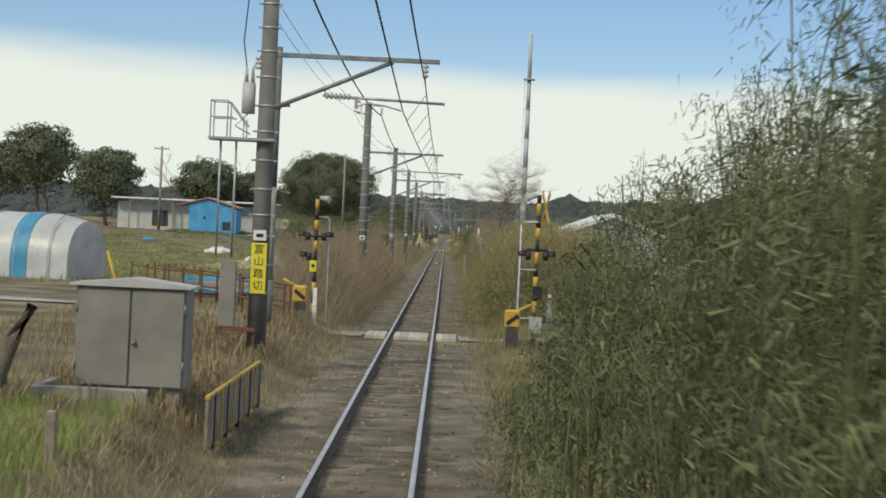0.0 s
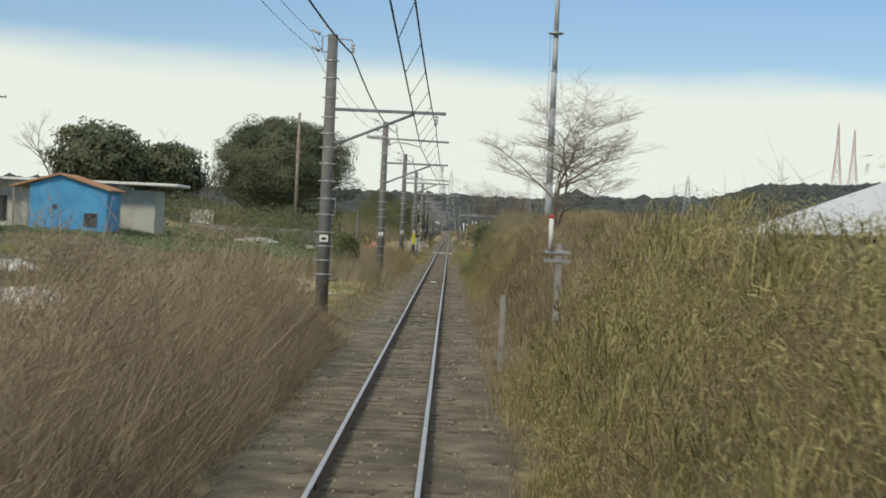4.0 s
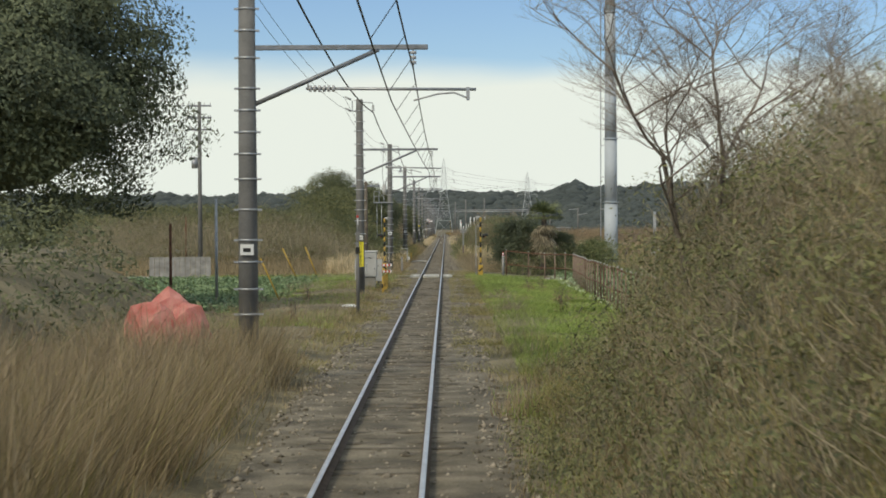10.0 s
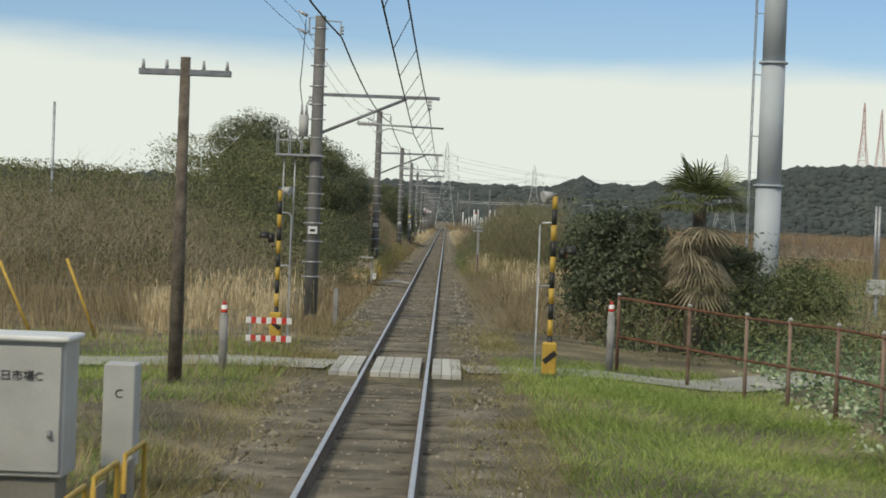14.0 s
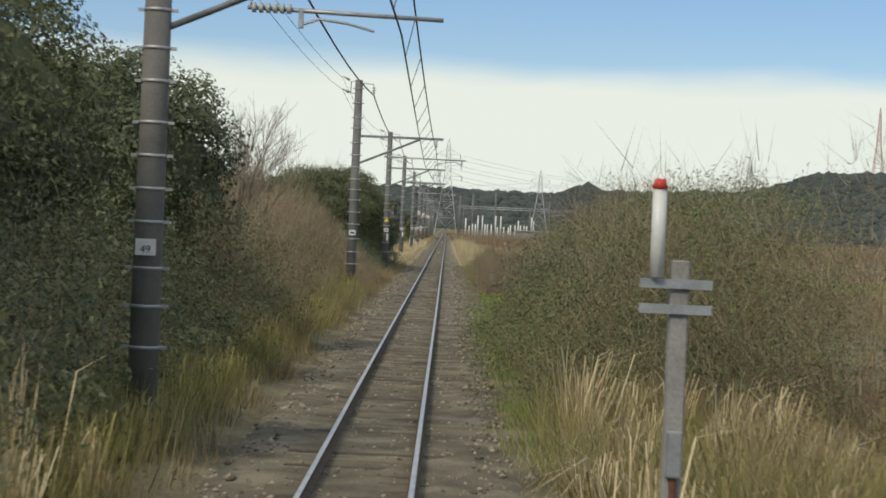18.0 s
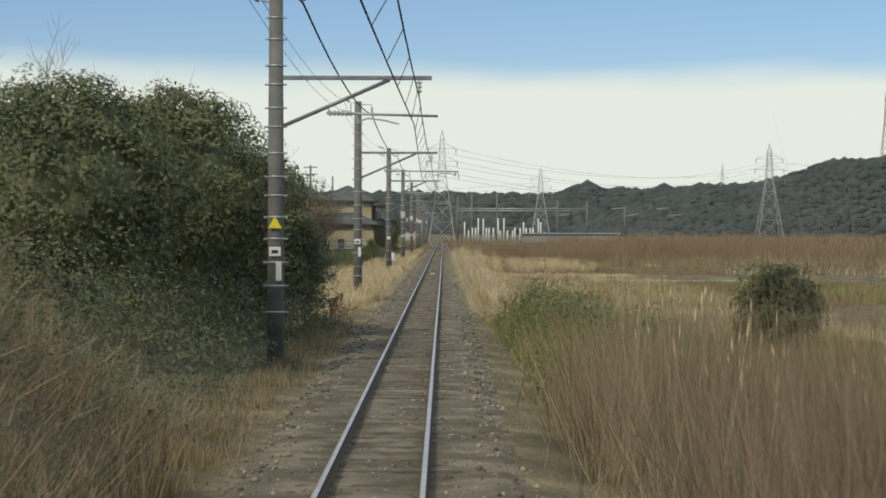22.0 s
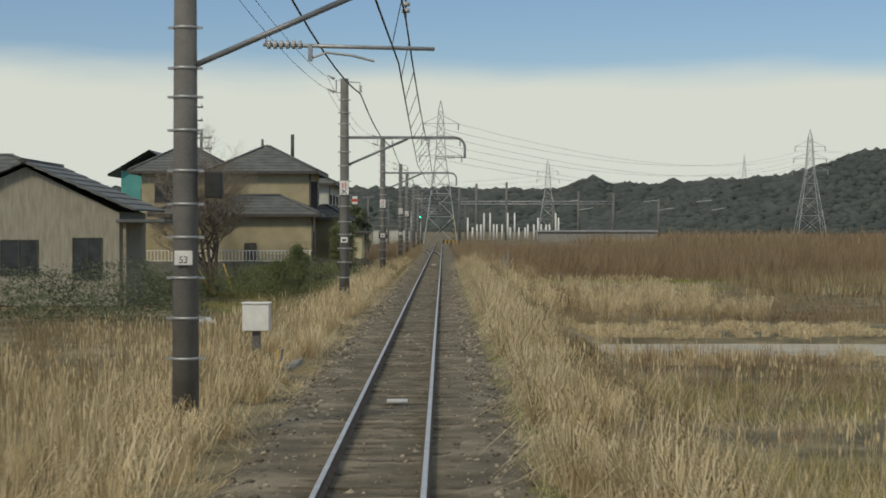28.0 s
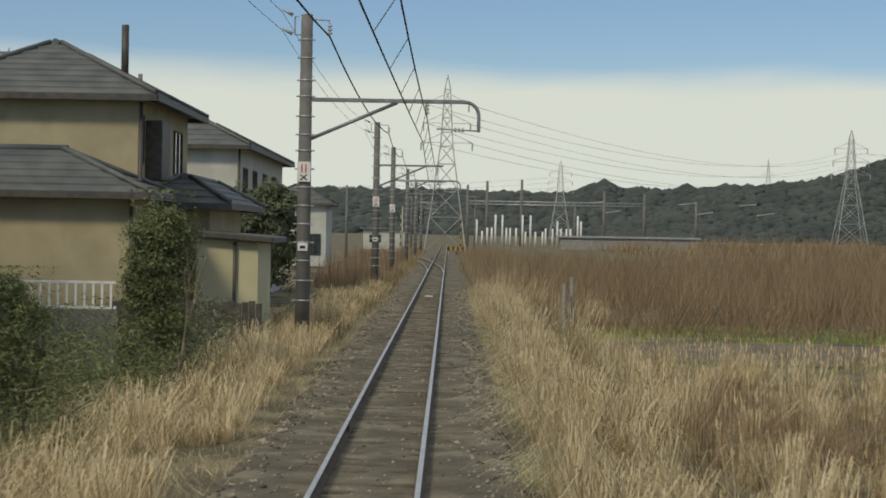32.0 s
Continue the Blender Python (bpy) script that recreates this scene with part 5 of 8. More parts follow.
evergreen(-5.8, 674, 5.3, 1.7, 9000, 0.1, 10, seed=17, label="clipped evergreen garden tree")
for x, y, h, r, sd in ((-34, 236, 8.5, 4.2, 31), (-44, 250, 10.5, 5.5, 32), (-27, 262, 8.0, 4.5, 33), (-52, 262, 9, 5, 34), (-22.5, 268, 6.5, 4.0, 35), (-70, 300, 12, 8, 36)):
    evergreen(x, y, h, r, 5000, 0.22, 18, seed=sd, label="dark evergreen tree behind the fields")
for x, y, h, sd in ((-38, 262, 8, 41), (-31, 266, 8, 43), (-47, 270, 8.5, 45), (-24, 300, 10, 47)):
    bare_tree(x, y, h, sd, 0.7, 4, 0.13, label="leafless grey tree behind the fields")
bush(-7.4, 144, 3.3, 0.8, 0.9, 12000, 0.035, M_weed, "lone dark shrub in the field", seed=57, lumps=14, long=2.6)
bush(-5.0, 220, 2.3, 0.8, 1.0, 14000, 0.05, M_weed, "loose dark green bush beside the line", seed=51, lumps=22, long=3.0)
bush(-4.5, 641, 4.3, 0.75, 1.0, 24000, 0.035, M_weed, "slender grey-green shrub by the garden", seed=52)
bush(-6.6, 638, 3.3, 0.9, 1.2, 16000, 0.035, M_weed, "slender grey-green shrub by the garden", seed=53)
bush(-7.4, 636, 2.6, 1.0, 1.2, 12000, 0.035, M_weed, "low grey-green shrub by the garden", seed=54)
bush(11.0, 501, 3.2, 1.5, 1.5, 14000, 0.05, M_shrub, "dark spiky evergreen clump in the meadow", long=5.0, seed=55)
bare_tree(4.7, 191.5, 6.6, 11, 1.3, 6, 0.08, stems=3, lean=(0.3, 0.1), up=0.12)
bare_tree(3.6, 241.4, 4.0, 21, 1.1, 6, 0.045, lean=(-0.2, 0), stems=2, up=0.25)
bare_tree(5.6, 242.5, 2.5, 25, 1.0, 6, 0.04, stems=2)
bare_tree(6.6, 247, 2.4, 27, 1.0, 5, 0.04, stems=2)
bare_tree(-12.1, 646, 7.6, 31, 1.05, 6, 0.15, up=0.5, stems=3, label="leafless round-headed garden tree")
bare_tree(-6.5, 441, 6.6, 61, 0.6, 5, 0.09, up=0.7)
bare_tree(-5.0, 424, 5.2, 63, 0.6, 5, 0.08, up=0.7)
bare_tree(-8.5, 499, 7.8, 65, 0.6, 5, 0.1, up=0.6)
bare_tree(-10.5, 496, 9.6, 67, 0.6, 5, 0.1, up=0.6)
bare_tree(5.0, 418, 4.2, 69, 0.9, 5, 0.07, up=0.2, lean=(-0.2, -0.2), stems=2, label="bare shrub with long arching twigs")
bare_tree(-11.5, 556, 8.6, 91, 0.6, 5, 0.1, up=0.6)
bare_tree(-12.2, 541, 9.4, 93, 0.6, 5, 0.11, up=0.6)
bare_tree(-14.6, 560, 8.4, 95, 0.6, 5, 0.08, up=0.6)
bare_tree(3.6, 414, 3.2, 97, 1.0, 5, 0.05, up=0.1, lean=(-0.4, -0.3), stems=2, label="bare shrub with long arching twigs")
bare_tree(15, 372, 3.5, 71, 0.7, 5, 0.06, label="small leafless tree by the steel mast")



# ---- distance ----
def ridge(name, xs, y, hs, depth, n, size, label):
    """A wooded hill: a ridge of earth with many small crowns, in the haze-tinted leaf colour."""
    xs, hs = np.asarray(xs, float), np.asarray(hs, float)
    gx2 = np.linspace(xs[0], xs[-1], 120)
    h = np.interp(gx2, xs, hs) - 1.2 * size
    prof = [(-1.0, 0.0), (-0.6, 0.45), (-0.2, 0.88), (0, 1.0), (0.5, 0.7), (1, 0)]
    V = np.array([[(x, y + p * depth, -3 + (hh + 3) * q) for p, q in prof] for x, hh in zip(gx2, h)])
    k = len(prof)
    i, j = np.meshgrid(np.arange(119), np.arange(k - 1), indexing="ij")
    F = np.stack([i * k + j, (i + 1) * k + j, (i + 1) * k + j + 1, i * k + j + 1], -1).reshape(-1, 4)
    hill = thing(name, 0, 0, 0, label, "hill")
    e = new("slope", mesh_np("slope", V.reshape(-1, 3), F, M_hazywood))
    e.parent = hill
    x = rng.uniform(xs[0], xs[-1], n)
    t = rng.uniform(-0.95, 0.1, n)
    hh = np.interp(x, xs, hs) - 1.2 * size
    z = -3 + (hh + 3) * np.interp(t, [p for p, q in prof], [q for p, q in prof])
    ico = bmesh.new()
    bmesh.ops.create_icosphere(ico, subdivisions=1, radius=1)
    iv = np.array([v.co[:] for v in ico.verts])
    ff = np.array([[v.index for v in q.verts] for q in ico.faces])
    ico.free()
    s = size * rng.lognormal(0, 0.3, (n, 1, 1))
    jit = rng.uniform(0.75, 1.25, (n, len(iv), 1))
    W = iv[None] * s * jit * np.array([1.25, 1, 0.8]) + np.stack([x, y + t * depth, z], -1)[:, None]
    F2 = ff[None] + (np.arange(n) * len(iv))[:, None, None]
    c = new("canopy", mesh_np("canopy", W.reshape(-1, 3), F2.reshape(-1, 3), M_hazywood))
    c.parent = hill
    return hill


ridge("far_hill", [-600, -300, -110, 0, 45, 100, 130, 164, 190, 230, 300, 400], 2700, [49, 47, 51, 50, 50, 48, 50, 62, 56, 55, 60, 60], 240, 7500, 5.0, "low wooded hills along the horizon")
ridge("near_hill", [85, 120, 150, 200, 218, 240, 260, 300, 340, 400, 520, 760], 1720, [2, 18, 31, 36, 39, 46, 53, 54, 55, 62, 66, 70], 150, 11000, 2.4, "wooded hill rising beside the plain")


def pylon(x, y, h, w, label, arms=3, paint=None, base=-0.5, thick=0.75):
    """Lattice tower with cross-arms and insulator strings."""
    t = thing("transmission_tower", x, y, base, label, "tower", "transmission towers")
    steel = paint or M_galv
    lev = [0, 0.2, 0.36, 0.5, 0.6, 0.68, 0.76, 0.84, 0.92]

    def half(q):
        return w / 2 * float(np.interp(q, [0, 0.5, 0.6, 0.92, 1], [1, 0.42, 0.3, 0.14, 0.05]))

    for sx, sy in ((-1, -1), (1, -1), (1, 1), (-1, 1)):
        tubes("leg", [[(sx * half(q), sy * half(q), q * h) for q in lev] + [(0, 0, h)]], h * 0.004 * thick, steel, t, 4)
    br = []
    for a, b in zip(lev, lev[1:]):
        ca = [(-half(a), -half(a)), (half(a), -half(a)), (half(a), half(a)), (-half(a), half(a))]
        cb = [(-half(b), -half(b)), (half(b), -half(b)), (half(b), half(b)), (-half(b), half(b))]
        for k in range(4):
            m = (k + 1) % 4
            br += [[(*ca[k], a * h), (*cb[m], b * h)], [(*ca[m], a * h), (*cb[k], b * h)], [(*cb[k], b * h), (*cb[m], b * h)]]
    tubes("bracing", br, h * 0.0024 * thick, steel, t, 3)
    for k in range(arms):
        q = 0.62 + 0.11 * k
        ln = w * (0.62 - 0.05 * k)
        for s in (-1, 1):
            tubes("cross_arm", [[(s * half(q), 0, q * h), (s * ln, 0, q * h)], [(s * half(q), 0, (q + 0.05) * h), (s * ln, 0, q * h)]], h * 0.0026 * thick, steel, t, 3)
            tubes("insulator_string", [[(s * ln, 0, q * h), (s * ln, 0, q * h - 0.045 * h)]], h * 0.004, M_insul, t, 4)
    return t


M_redwhite = mat("red_white_mast_paint", (0.5, 0.2, 0.17), (0.66, 0.5, 0.47), 0.05, 0.6)
M_tower = mat("tower_steel", (0.42, 0.44, 0.44), (0.58, 0.6, 0.6), 2, 0.55, 0.3)
pylon(0.3, 903, 27.5, 6.4, "pale grey steel lattice transmission tower by the station", paint=M_tower)
pylon(64, 1700, 45, 12, "distant grey lattice transmission tower", paint=M_tower)
pylon(147, 1306, 43, 11.5, "tall grey lattice transmission tower on the plain", paint=M_tower)
pylon(188, 1735, 24, 5, "small lattice mast on the hill", 1, M_tower, base=25)
for x, h in ((497, 88), (518, 80)):
    pylon(x, 2600, h, 13, "red and white lattice radio mast on the hill", 0, M_redwhite, base=74, thick=0.9)

# ridge under the radio masts
ridge("mast_hill", [360, 430, 480, 540, 640, 800], 2620, [30, 66, 80, 82, 78, 60], 120, 1500, 6.0, "wooded hill with radio masts")


# power wires between the towers
def span_wires(name, a, b, offs, sag, r, label):
    lines = []
    for dx, dz in offs:
        lines.append([(a[0] + dx + (b[0] - a[0]) * t, a[1] + (b[1] - a[1]) * t, a[2] + dz + (b[2] - a[2]) * t - 4 * sag * t * (1 - t)) for t in np.linspace(0, 1, 17)])
    tagged(tubes(name, lines, r, M_wire, sides=3), label, "wire", kind="stuff")


offs = [(s * 3.4, z) for s in (-1, 1) for z in (0, 3, 6)]
span_wires("power_wires", (0.3, 903, 16.5), (147, 1306, 28), offs, 7, 0.03, "power wires strung between lattice towers")
span_wires("power_wires", (147, 1306, 28), (520, 1330, 36), offs, 8, 0.03, "power wires strung between lattice towers")
span_wires("power_wires", (64, 1700, 29), (-300, 1900, 32), offs, 8, 0.03, "power wires strung between lattice towers")


# ---- substation past the station ----
sub = thing("substation", 0, 1050, -0.3, "steel and concrete substation gantry with rows of white bushings", "substation")
for x, h in ((5.1, 14.0), (9.6, 15.0), (17.6, 15.4), (30, 10.2), (36.7, 13), (46, 12.5), (58, 11)):
    part("post", rodm((x, 0, 0), (x, 0, h), 0.42, 0.3, 10), M_pole, sub)
for z in (9.6, 10.3):
    part("gantry_beam", rodm((5.1, 0, z), (46, 0, z), 0.14), M_galv, sub)
zig = [[(5 + 1.5 * k, 0, 9.6 if k % 2 else 10.3), (6.5 + 1.5 * k, 0, 10.3 if k % 2 else 9.6)] for k in range(27)]
tubes("lattice", zig, 0.07, M_galv, sub, 3)
rr = random.Random(5)
for k in range(22):
    x = 7.2 + k * 1.15 + rr.uniform(-0.3, 0.3)
    part("bushing", rodm((x, -3, 0), (x, -3, rr.choice((3.4, 4.2, 6.0, 7.2))), 0.26, 0.22, 8), M_white, sub)
for x in (36.7, 58, 72):
    tubes("arm", [[(x, 0, 10.6), (x - 4, 0, 10.2)], [(x, 0, 8), (x + 4, 0, 8.6)]], 0.16, M_galv, sub, 4)
long_roof = thing("low_building", 34, 985, -0.6, "long low grey-roofed building behind the reeds", "building")
part("wall", boxm(-11, 0, 0, 16, 6, 2.6), M_concrete, long_roof)
part("roof", boxm(-11.6, -0.5, 2.6, 16.6, 6.5, 3.0, 0.05), M_galv, long_roof)
hall = thing("white_hall", 178, 1640, -0.5, "white single-storey hall with a pale gable", "building")
part("wall", boxm(-18, 0, 0, 18, 12, 6.0), M_white, hall)
bm = bmesh.new()
vs = [bm.verts.new(c) for c in ((-19, -1, 6), (19, -1, 6), (19, 13, 6), (-19, 13, 6), (-14, 6, 8.6), (14, 6, 8.6))]
for q in ((0, 1, 5, 4), (1, 2, 5), (2, 3, 4, 5), (3, 0, 4), (3, 2, 1, 0)):
    bm.faces.new([vs[k] for k in q])
part("roof", bm, M_galv, hall)
bm = bmesh.new()
vs = [bm.verts.new(c) for c in ((-3, -2, 6.2), (7, -2, 6.2), (2, -2, 9.6), (-3, 6, 6.2), (7, 6, 6.2), (2, 6, 9.6))]
for q in ((0, 1, 2), (0, 2, 5, 3), (2, 1, 4, 5), (3, 5, 4), (0, 3, 4, 1)):
    bm.faces.new([vs[k] for k in q])
part("gable", bm, M_white, hall)
# line of a fenced road on the plain
rail = thing("road_rail", 60, 1240, -0.6, "white roadside guard rail far over the meadow", "guard rail")
for k in range(26):
    part("post", boxm(k * 3.0, -0.08, 0, k * 3.0 + 0.14, 0.08, 1.2), M_white, rail)
part("rail", boxm(0, -0.05, 0.95, 75.2, 0.05, 1.15), M_white, rail)



# ---- houses and sheds ----
M_cream = mat("stucco_cream", (0.36, 0.315, 0.2), (0.45, 0.395, 0.265), 1.2, 0.9, 0, 0.2, 70)
M_palewall = mat("stucco_pale", (0.46, 0.47, 0.43), (0.56, 0.57, 0.53), 1.2, 0.9, 0, 0.2, 70)
M_beige = mat("beige_board_wall", (0.26, 0.24, 0.19), (0.36, 0.34, 0.28), 1.2, 0.9, 0, 0.2, 60, stretch=(6, 6, 1))
M_roof = mat("grey_roof_tiles", (0.085, 0.092, 0.092), (0.15, 0.158, 0.156), 1.5, 0.6, 0, 0.3)
M_blue = mat("blue_paint", (0.05, 0.28, 0.54), (0.09, 0.37, 0.66), 1.0, 0.7, 0, 0.1)
M_orange = mat("faded_orange_roof", (0.4, 0.2, 0.1), (0.5, 0.28, 0.16), 2, 0.8, 0, 0.1)
M_glass = mat("dark_window_glass", (0.03, 0.035, 0.04), (0.06, 0.07, 0.08), 2, 0.08)
M_frame = mat("dark_window_frame", (0.05, 0.045, 0.04), (0.1, 0.09, 0.08), 5, 0.5)
M_sheet = mat("grey_metal_sheet", (0.4, 0.4, 0.41), (0.5, 0.5, 0.51), 0.8, 0.55, 0.2, 0.1)
M_vinyl = mat("cloudy_vinyl", (0.55, 0.57, 0.58), (0.76, 0.77, 0.76), 1.0, 0.35, 0, 0.15, 9, translucent=0.25)
M_tarpblue = mat("blue_tarp", (0.03, 0.2, 0.36), (0.06, 0.3, 0.48), 1.0, 0.5, 0, 0.2, 9)
M_net = mat("dark_net", (0.012, 0.013, 0.016), (0.035, 0.036, 0.04), 2, 0.9, 0, 0.3)
M_tarpwhite = mat("white_sheet", (0.6, 0.6, 0.57), (0.8, 0.8, 0.77), 3, 0.6, 0, 0.4, 12)
M_pink = mat("faded_red_net", (0.45, 0.12, 0.1), (0.62, 0.28, 0.24), 4, 0.8, 0, 0.3)
M_wood = mat("weathered_wood", (0.2, 0.17, 0.13), (0.36, 0.31, 0.25), 3, 0.9, 0, 0.4, 30)


def hip_roof(t, w, d, ze, zr, cx=0.0, cy=0.0, over=0.55, courses=9, name="roof", side_gable=False):
    """A hipped tile roof: stepped courses with an eave board, two hips and a ridge."""
    w, d = w + over, d + over
    rl = max(0.15, w - d) if w >= d else 0.15
    rd = max(0.15, d - w) if d > w else 0.15
    bm = bmesh.new()
    prev = None
    for k in range(courses + 1):
        f = k / courses
        hw, hd = w + (rl - w) * f, d + (rd - d) * f
        z = ze + (zr - ze) * f
        for lift in ((0.0, 0.045) if k < courses else (0.0,)):
            ring = [bm.verts.new((cx + sx * hw, cy + sy * hd, z + lift)) for sx, sy in ((-1, -1), (1, -1), (1, 1), (-1, 1))]
            if prev:
                for q in range(4):
                    bm.faces.new((prev[q], prev[(q + 1) % 4], ring[(q + 1) % 4], ring[q]))
            else:
                bm.faces.new(list(reversed(ring)))
            prev = ring
    bm.faces.new(prev)
    r = part(name, bm, M_roof, t, "grey flat-tile hipped roof")
    e = bmesh.new()
    for sx, sy, a, b in ((0, -1, w, 0.05), (0, 1, w, 0.05), (-1, 0, 0.05, d), (1, 0, 0.05, d)):
        box(e, cx + sx * w - a, cy + sy * d - b, ze - 0.14, cx + sx * w + a, cy + sy * d + b, ze + 0.02)
    part("gutter", e, M_frame, r)
    c = bmesh.new()
    if w >= d:
        rod(c, (cx - rl - 0.1, cy, zr + 0.04), (cx + rl + 0.1, cy, zr + 0.04), 0.1)
    else:
        rod(c, (cx, cy - rd - 0.1, zr + 0.04), (cx, cy + rd + 0.1, zr + 0.04), 0.1)
    for sx in (-1, 1):
        for sy in (-1, 1):
            rod(c, (cx + sx * w, cy + sy * d, ze + 0.08), (cx + sx * rl, cy + sy * rd, zr + 0.05), 0.07, sides=6)
    part("ridge_tiles", c, M_roof, r)
    return r


def window(t, x, y, z, w, h, face="y", sill=True):
    """A framed window set into a wall that faces -y or +x; x, y, z is its lower left corner."""
    b = bmesh.new()
    g = bmesh.new()
    if face == "y":
        for a in (0, w / 2 - 0.025, w - 0.05):
            box(b, x + a, y - 0.06, z, x + a + 0.05, y + 0.02, z + h, 0.005)
        for c in (0, h - 0.05):
            box(b, x + 0.05, y - 0.055, z + c, x + w - 0.05, y + 0.02, z + c + 0.05, 0.005)
        box(g, x + 0.04, y - 0.02, z + 0.04, x + w - 0.04, y + 0.01, z + h - 0.04)
    else:
        for a in (0, w / 2 - 0.025, w - 0.05):
            box(b, x - 0.02, y + a, z, x + 0.06, y + a + 0.05, z + h, 0.005)
        for c in (0, h - 0.05):
            box(b, x - 0.02, y + 0.05, z + c, x + 0.055, y + w - 0.05, z + c + 0.05, 0.005)
        box(g, x - 0.01, y + 0.04, z + 0.04, x + 0.02, y + w - 0.04, z + h - 0.04)
    f = part("window", b, M_frame, t)
    part("pane", g, M_glass, f, "dark reflecting glass")
    return f


# cream house, two storeys, with a lower front wing
h1 = thing("house", -10.2, 660, -0.6, "cream two-storey house with grey tiled hipped roof", "house")
part("wall", boxm(-2.6, -4.6, 0, 2.9, 4.8, 6.75), M_cream, h1, "cream stucco upper storey block")
hip_roof(h1, 2.75, 4.7, 6.75, 8.35, 0.15, 0.1)
part("wall", boxm(-7.4, -3.0, 0, -2.62, 4.6, 6.8), M_cream, h1)
hip_roof(h1, 2.6, 3.8, 6.8, 8.5, -5.0, 0.8)
part("wall", boxm(-5.6, -8.2, 0, 3.3, -4.62, 4.15), M_cream, h1, "cream stucco single-storey front wing")
hip_roof(h1, 4.45, 2.0, 4.15, 5.25, -1.15, -6.2, courses=6)
part("wall", boxm(2.92, -1.4, 0, 4.4, 6.6, 4.0), M_cream, h1)
hip_roof(h1, 0.9, 4.2, 4.0, 4.75, 3.6, 2.6, courses=4)
part("bay", boxm(2.9, -3.4, 4.6, 3.35, -1.9, 6.2, 0.02), M_frame, h1, "projecting dark bay window box")
for y0, z0, w0, h0 in ((-4.2, 5.0, 0.35, 1.3), (-1.2, 4.9, 1.3, 1.3), (1.8, 4.9, 1.6, 1.3)):
    window(h1, 2.9, y0, z0, w0, h0, "x")
window(h1, -4.4, -8.2, 1.6, 1.1, 1.7)
window(h1, -6.6, -3.0, 4.9, 1.3, 1.2)
window(h1, 3.3, -7.4, 1.2, 1.1, 2.0, "x")
part("downpipe", rodm((2.98, -4.68, 0.3), (2.98, -4.68, 6.6), 0.05), M_frame, h1)
part("downpipe", rodm((3.36, -8.28, 0.1), (3.36, -8.28, 4.0), 0.05), M_frame, h1)
part("chimney_pipe", rodm((1.4, 2.0, 7.6), (1.4, 2.0, 9.3), 0.11), M_frame, h1)
part("planter", boxm(-0.6, -8.35, 1.2, 0.1, -8.2, 2.5, 0.03), M_frame, h1)

h2 = thing("house", -11, 694, -0.4, "pale grey two-storey house with grey tiled roof", "house")
part("wall", boxm(-3.2, -10.5, 0, 3.2, 10.5, 6.5), M_palewall, h2)
hip_roof(h2, 3.2, 10.5, 6.5, 8.3, courses=8)
for y0, z0, w0, h0 in ((-8.5, 4.4, 1.6, 1.3), (-4.5, 4.4, 1.6, 1.3), (0, 4.4, 1.6, 1.3), (5, 4.4, 1.6, 1.3)):
    window(h2, 3.2, y0, z0, w0, h0, "x")
part("downpipe", rodm((3.28, -10.56, 0.2), (3.28, -10.56, 6.4), 0.05), M_frame, h2)
part("balcony", boxm(3.22, -3.2, 3.3, 4.0, 3.4, 4.2, 0.02), M_frame, h2, "dark balcony box under the eaves")

h3 = thing("house", -11.5, 768, -0.3, "distant two-storey house with dark roof", "house")
part("wall", boxm(-3, -4, 0, 2.2, 4, 5.2), M_palewall, h3)
hip_roof(h3, 2.6, 4, 5.2, 6.8, -0.4, courses=5)
window(h3, -2, -4, 3.2, 1.6, 1.2)
window(h3, 0.4, -4, 0.9, 1.4, 1.8)

h0 = thing("house", -18.8, 634, -0.9, "low house with long grey tiled roof and pale walls", "house")
part("wall", boxm(-5, -4, 0, 4.4, 4, 4.4), M_beige, h0)
bm = bmesh.new()
slope = [(5.3 * (1 - k / 8), 4.5 + 2.3 * k / 8 + lift) for k in range(9) for lift in ((0.0, 0.05) if k < 8 else (0.0,))]
outline = [(-x, z) for x, z in slope] + slope[-2::-1]
va = [bm.verts.new((x, -4.6, z)) for x, z in outline]
vb = [bm.verts.new((x, 4.6, z)) for x, z in outline]
for k in range(len(outline) - 1):
    bm.faces.new((va[k], vb[k], vb[k + 1], va[k + 1]))
bmesh.ops.recalc_face_normals(bm, faces=bm.faces)
bmesh.ops.solidify(bm, geom=bm.faces[:], thickness=0.12)
part("roof", bm, M_roof, h0, "grey tiled gable roof")
bm = bmesh.new()
vs = [bm.verts.new(c) for c in ((-4.9, -4.0, 4.4), (4.3, -4.0, 4.4), (0, -4.0, 6.5), (-4.9, 4, 4.4), (4.3, 4, 4.4), (0, 4, 6.5))]
for q in ((0, 1, 2), (3, 5, 4), (0, 2, 5, 3), (2, 1, 4, 5), (0, 3, 4, 1)):
    bm.faces.new([vs[k] for k in q])
part("gable_wall", bm, M_beige, h0)
part("eave_board", boxm(-0.1, -4.68, 6.7, 0.1, 4.68, 6.9), M_frame, h0)
part("porch_post", boxm(4.6, -4.2, 0, 4.75, -4.05, 3.9), M_wood, h0)
part("porch_roof", boxm(4.3, -4.5, 3.9, 6.6, 3.0, 4.05, 0.02), M_roof, h0)
window(h0, -1.2, -4.0, 1.4, 1.8, 1.7)
window(h0, 2.2, -4.0, 1.2, 1.4, 2.0)
hb = thing("house", -25, 648, -0.8, "two-storey house with grey roof behind the low house", "house")
part("wall", boxm(-4, -3.5, 0, 5, 3.5, 5.9), M_palewall, hb)
hip_roof(hb, 4.5, 3.5, 5.9, 7.6, 0.5, courses=7)
window(hb, 2.2, -3.5, 4.0, 1.6, 1.2)
ht = thing("house", -21.5, 690, -0.5, "teal gabled house among other roofs", "house")
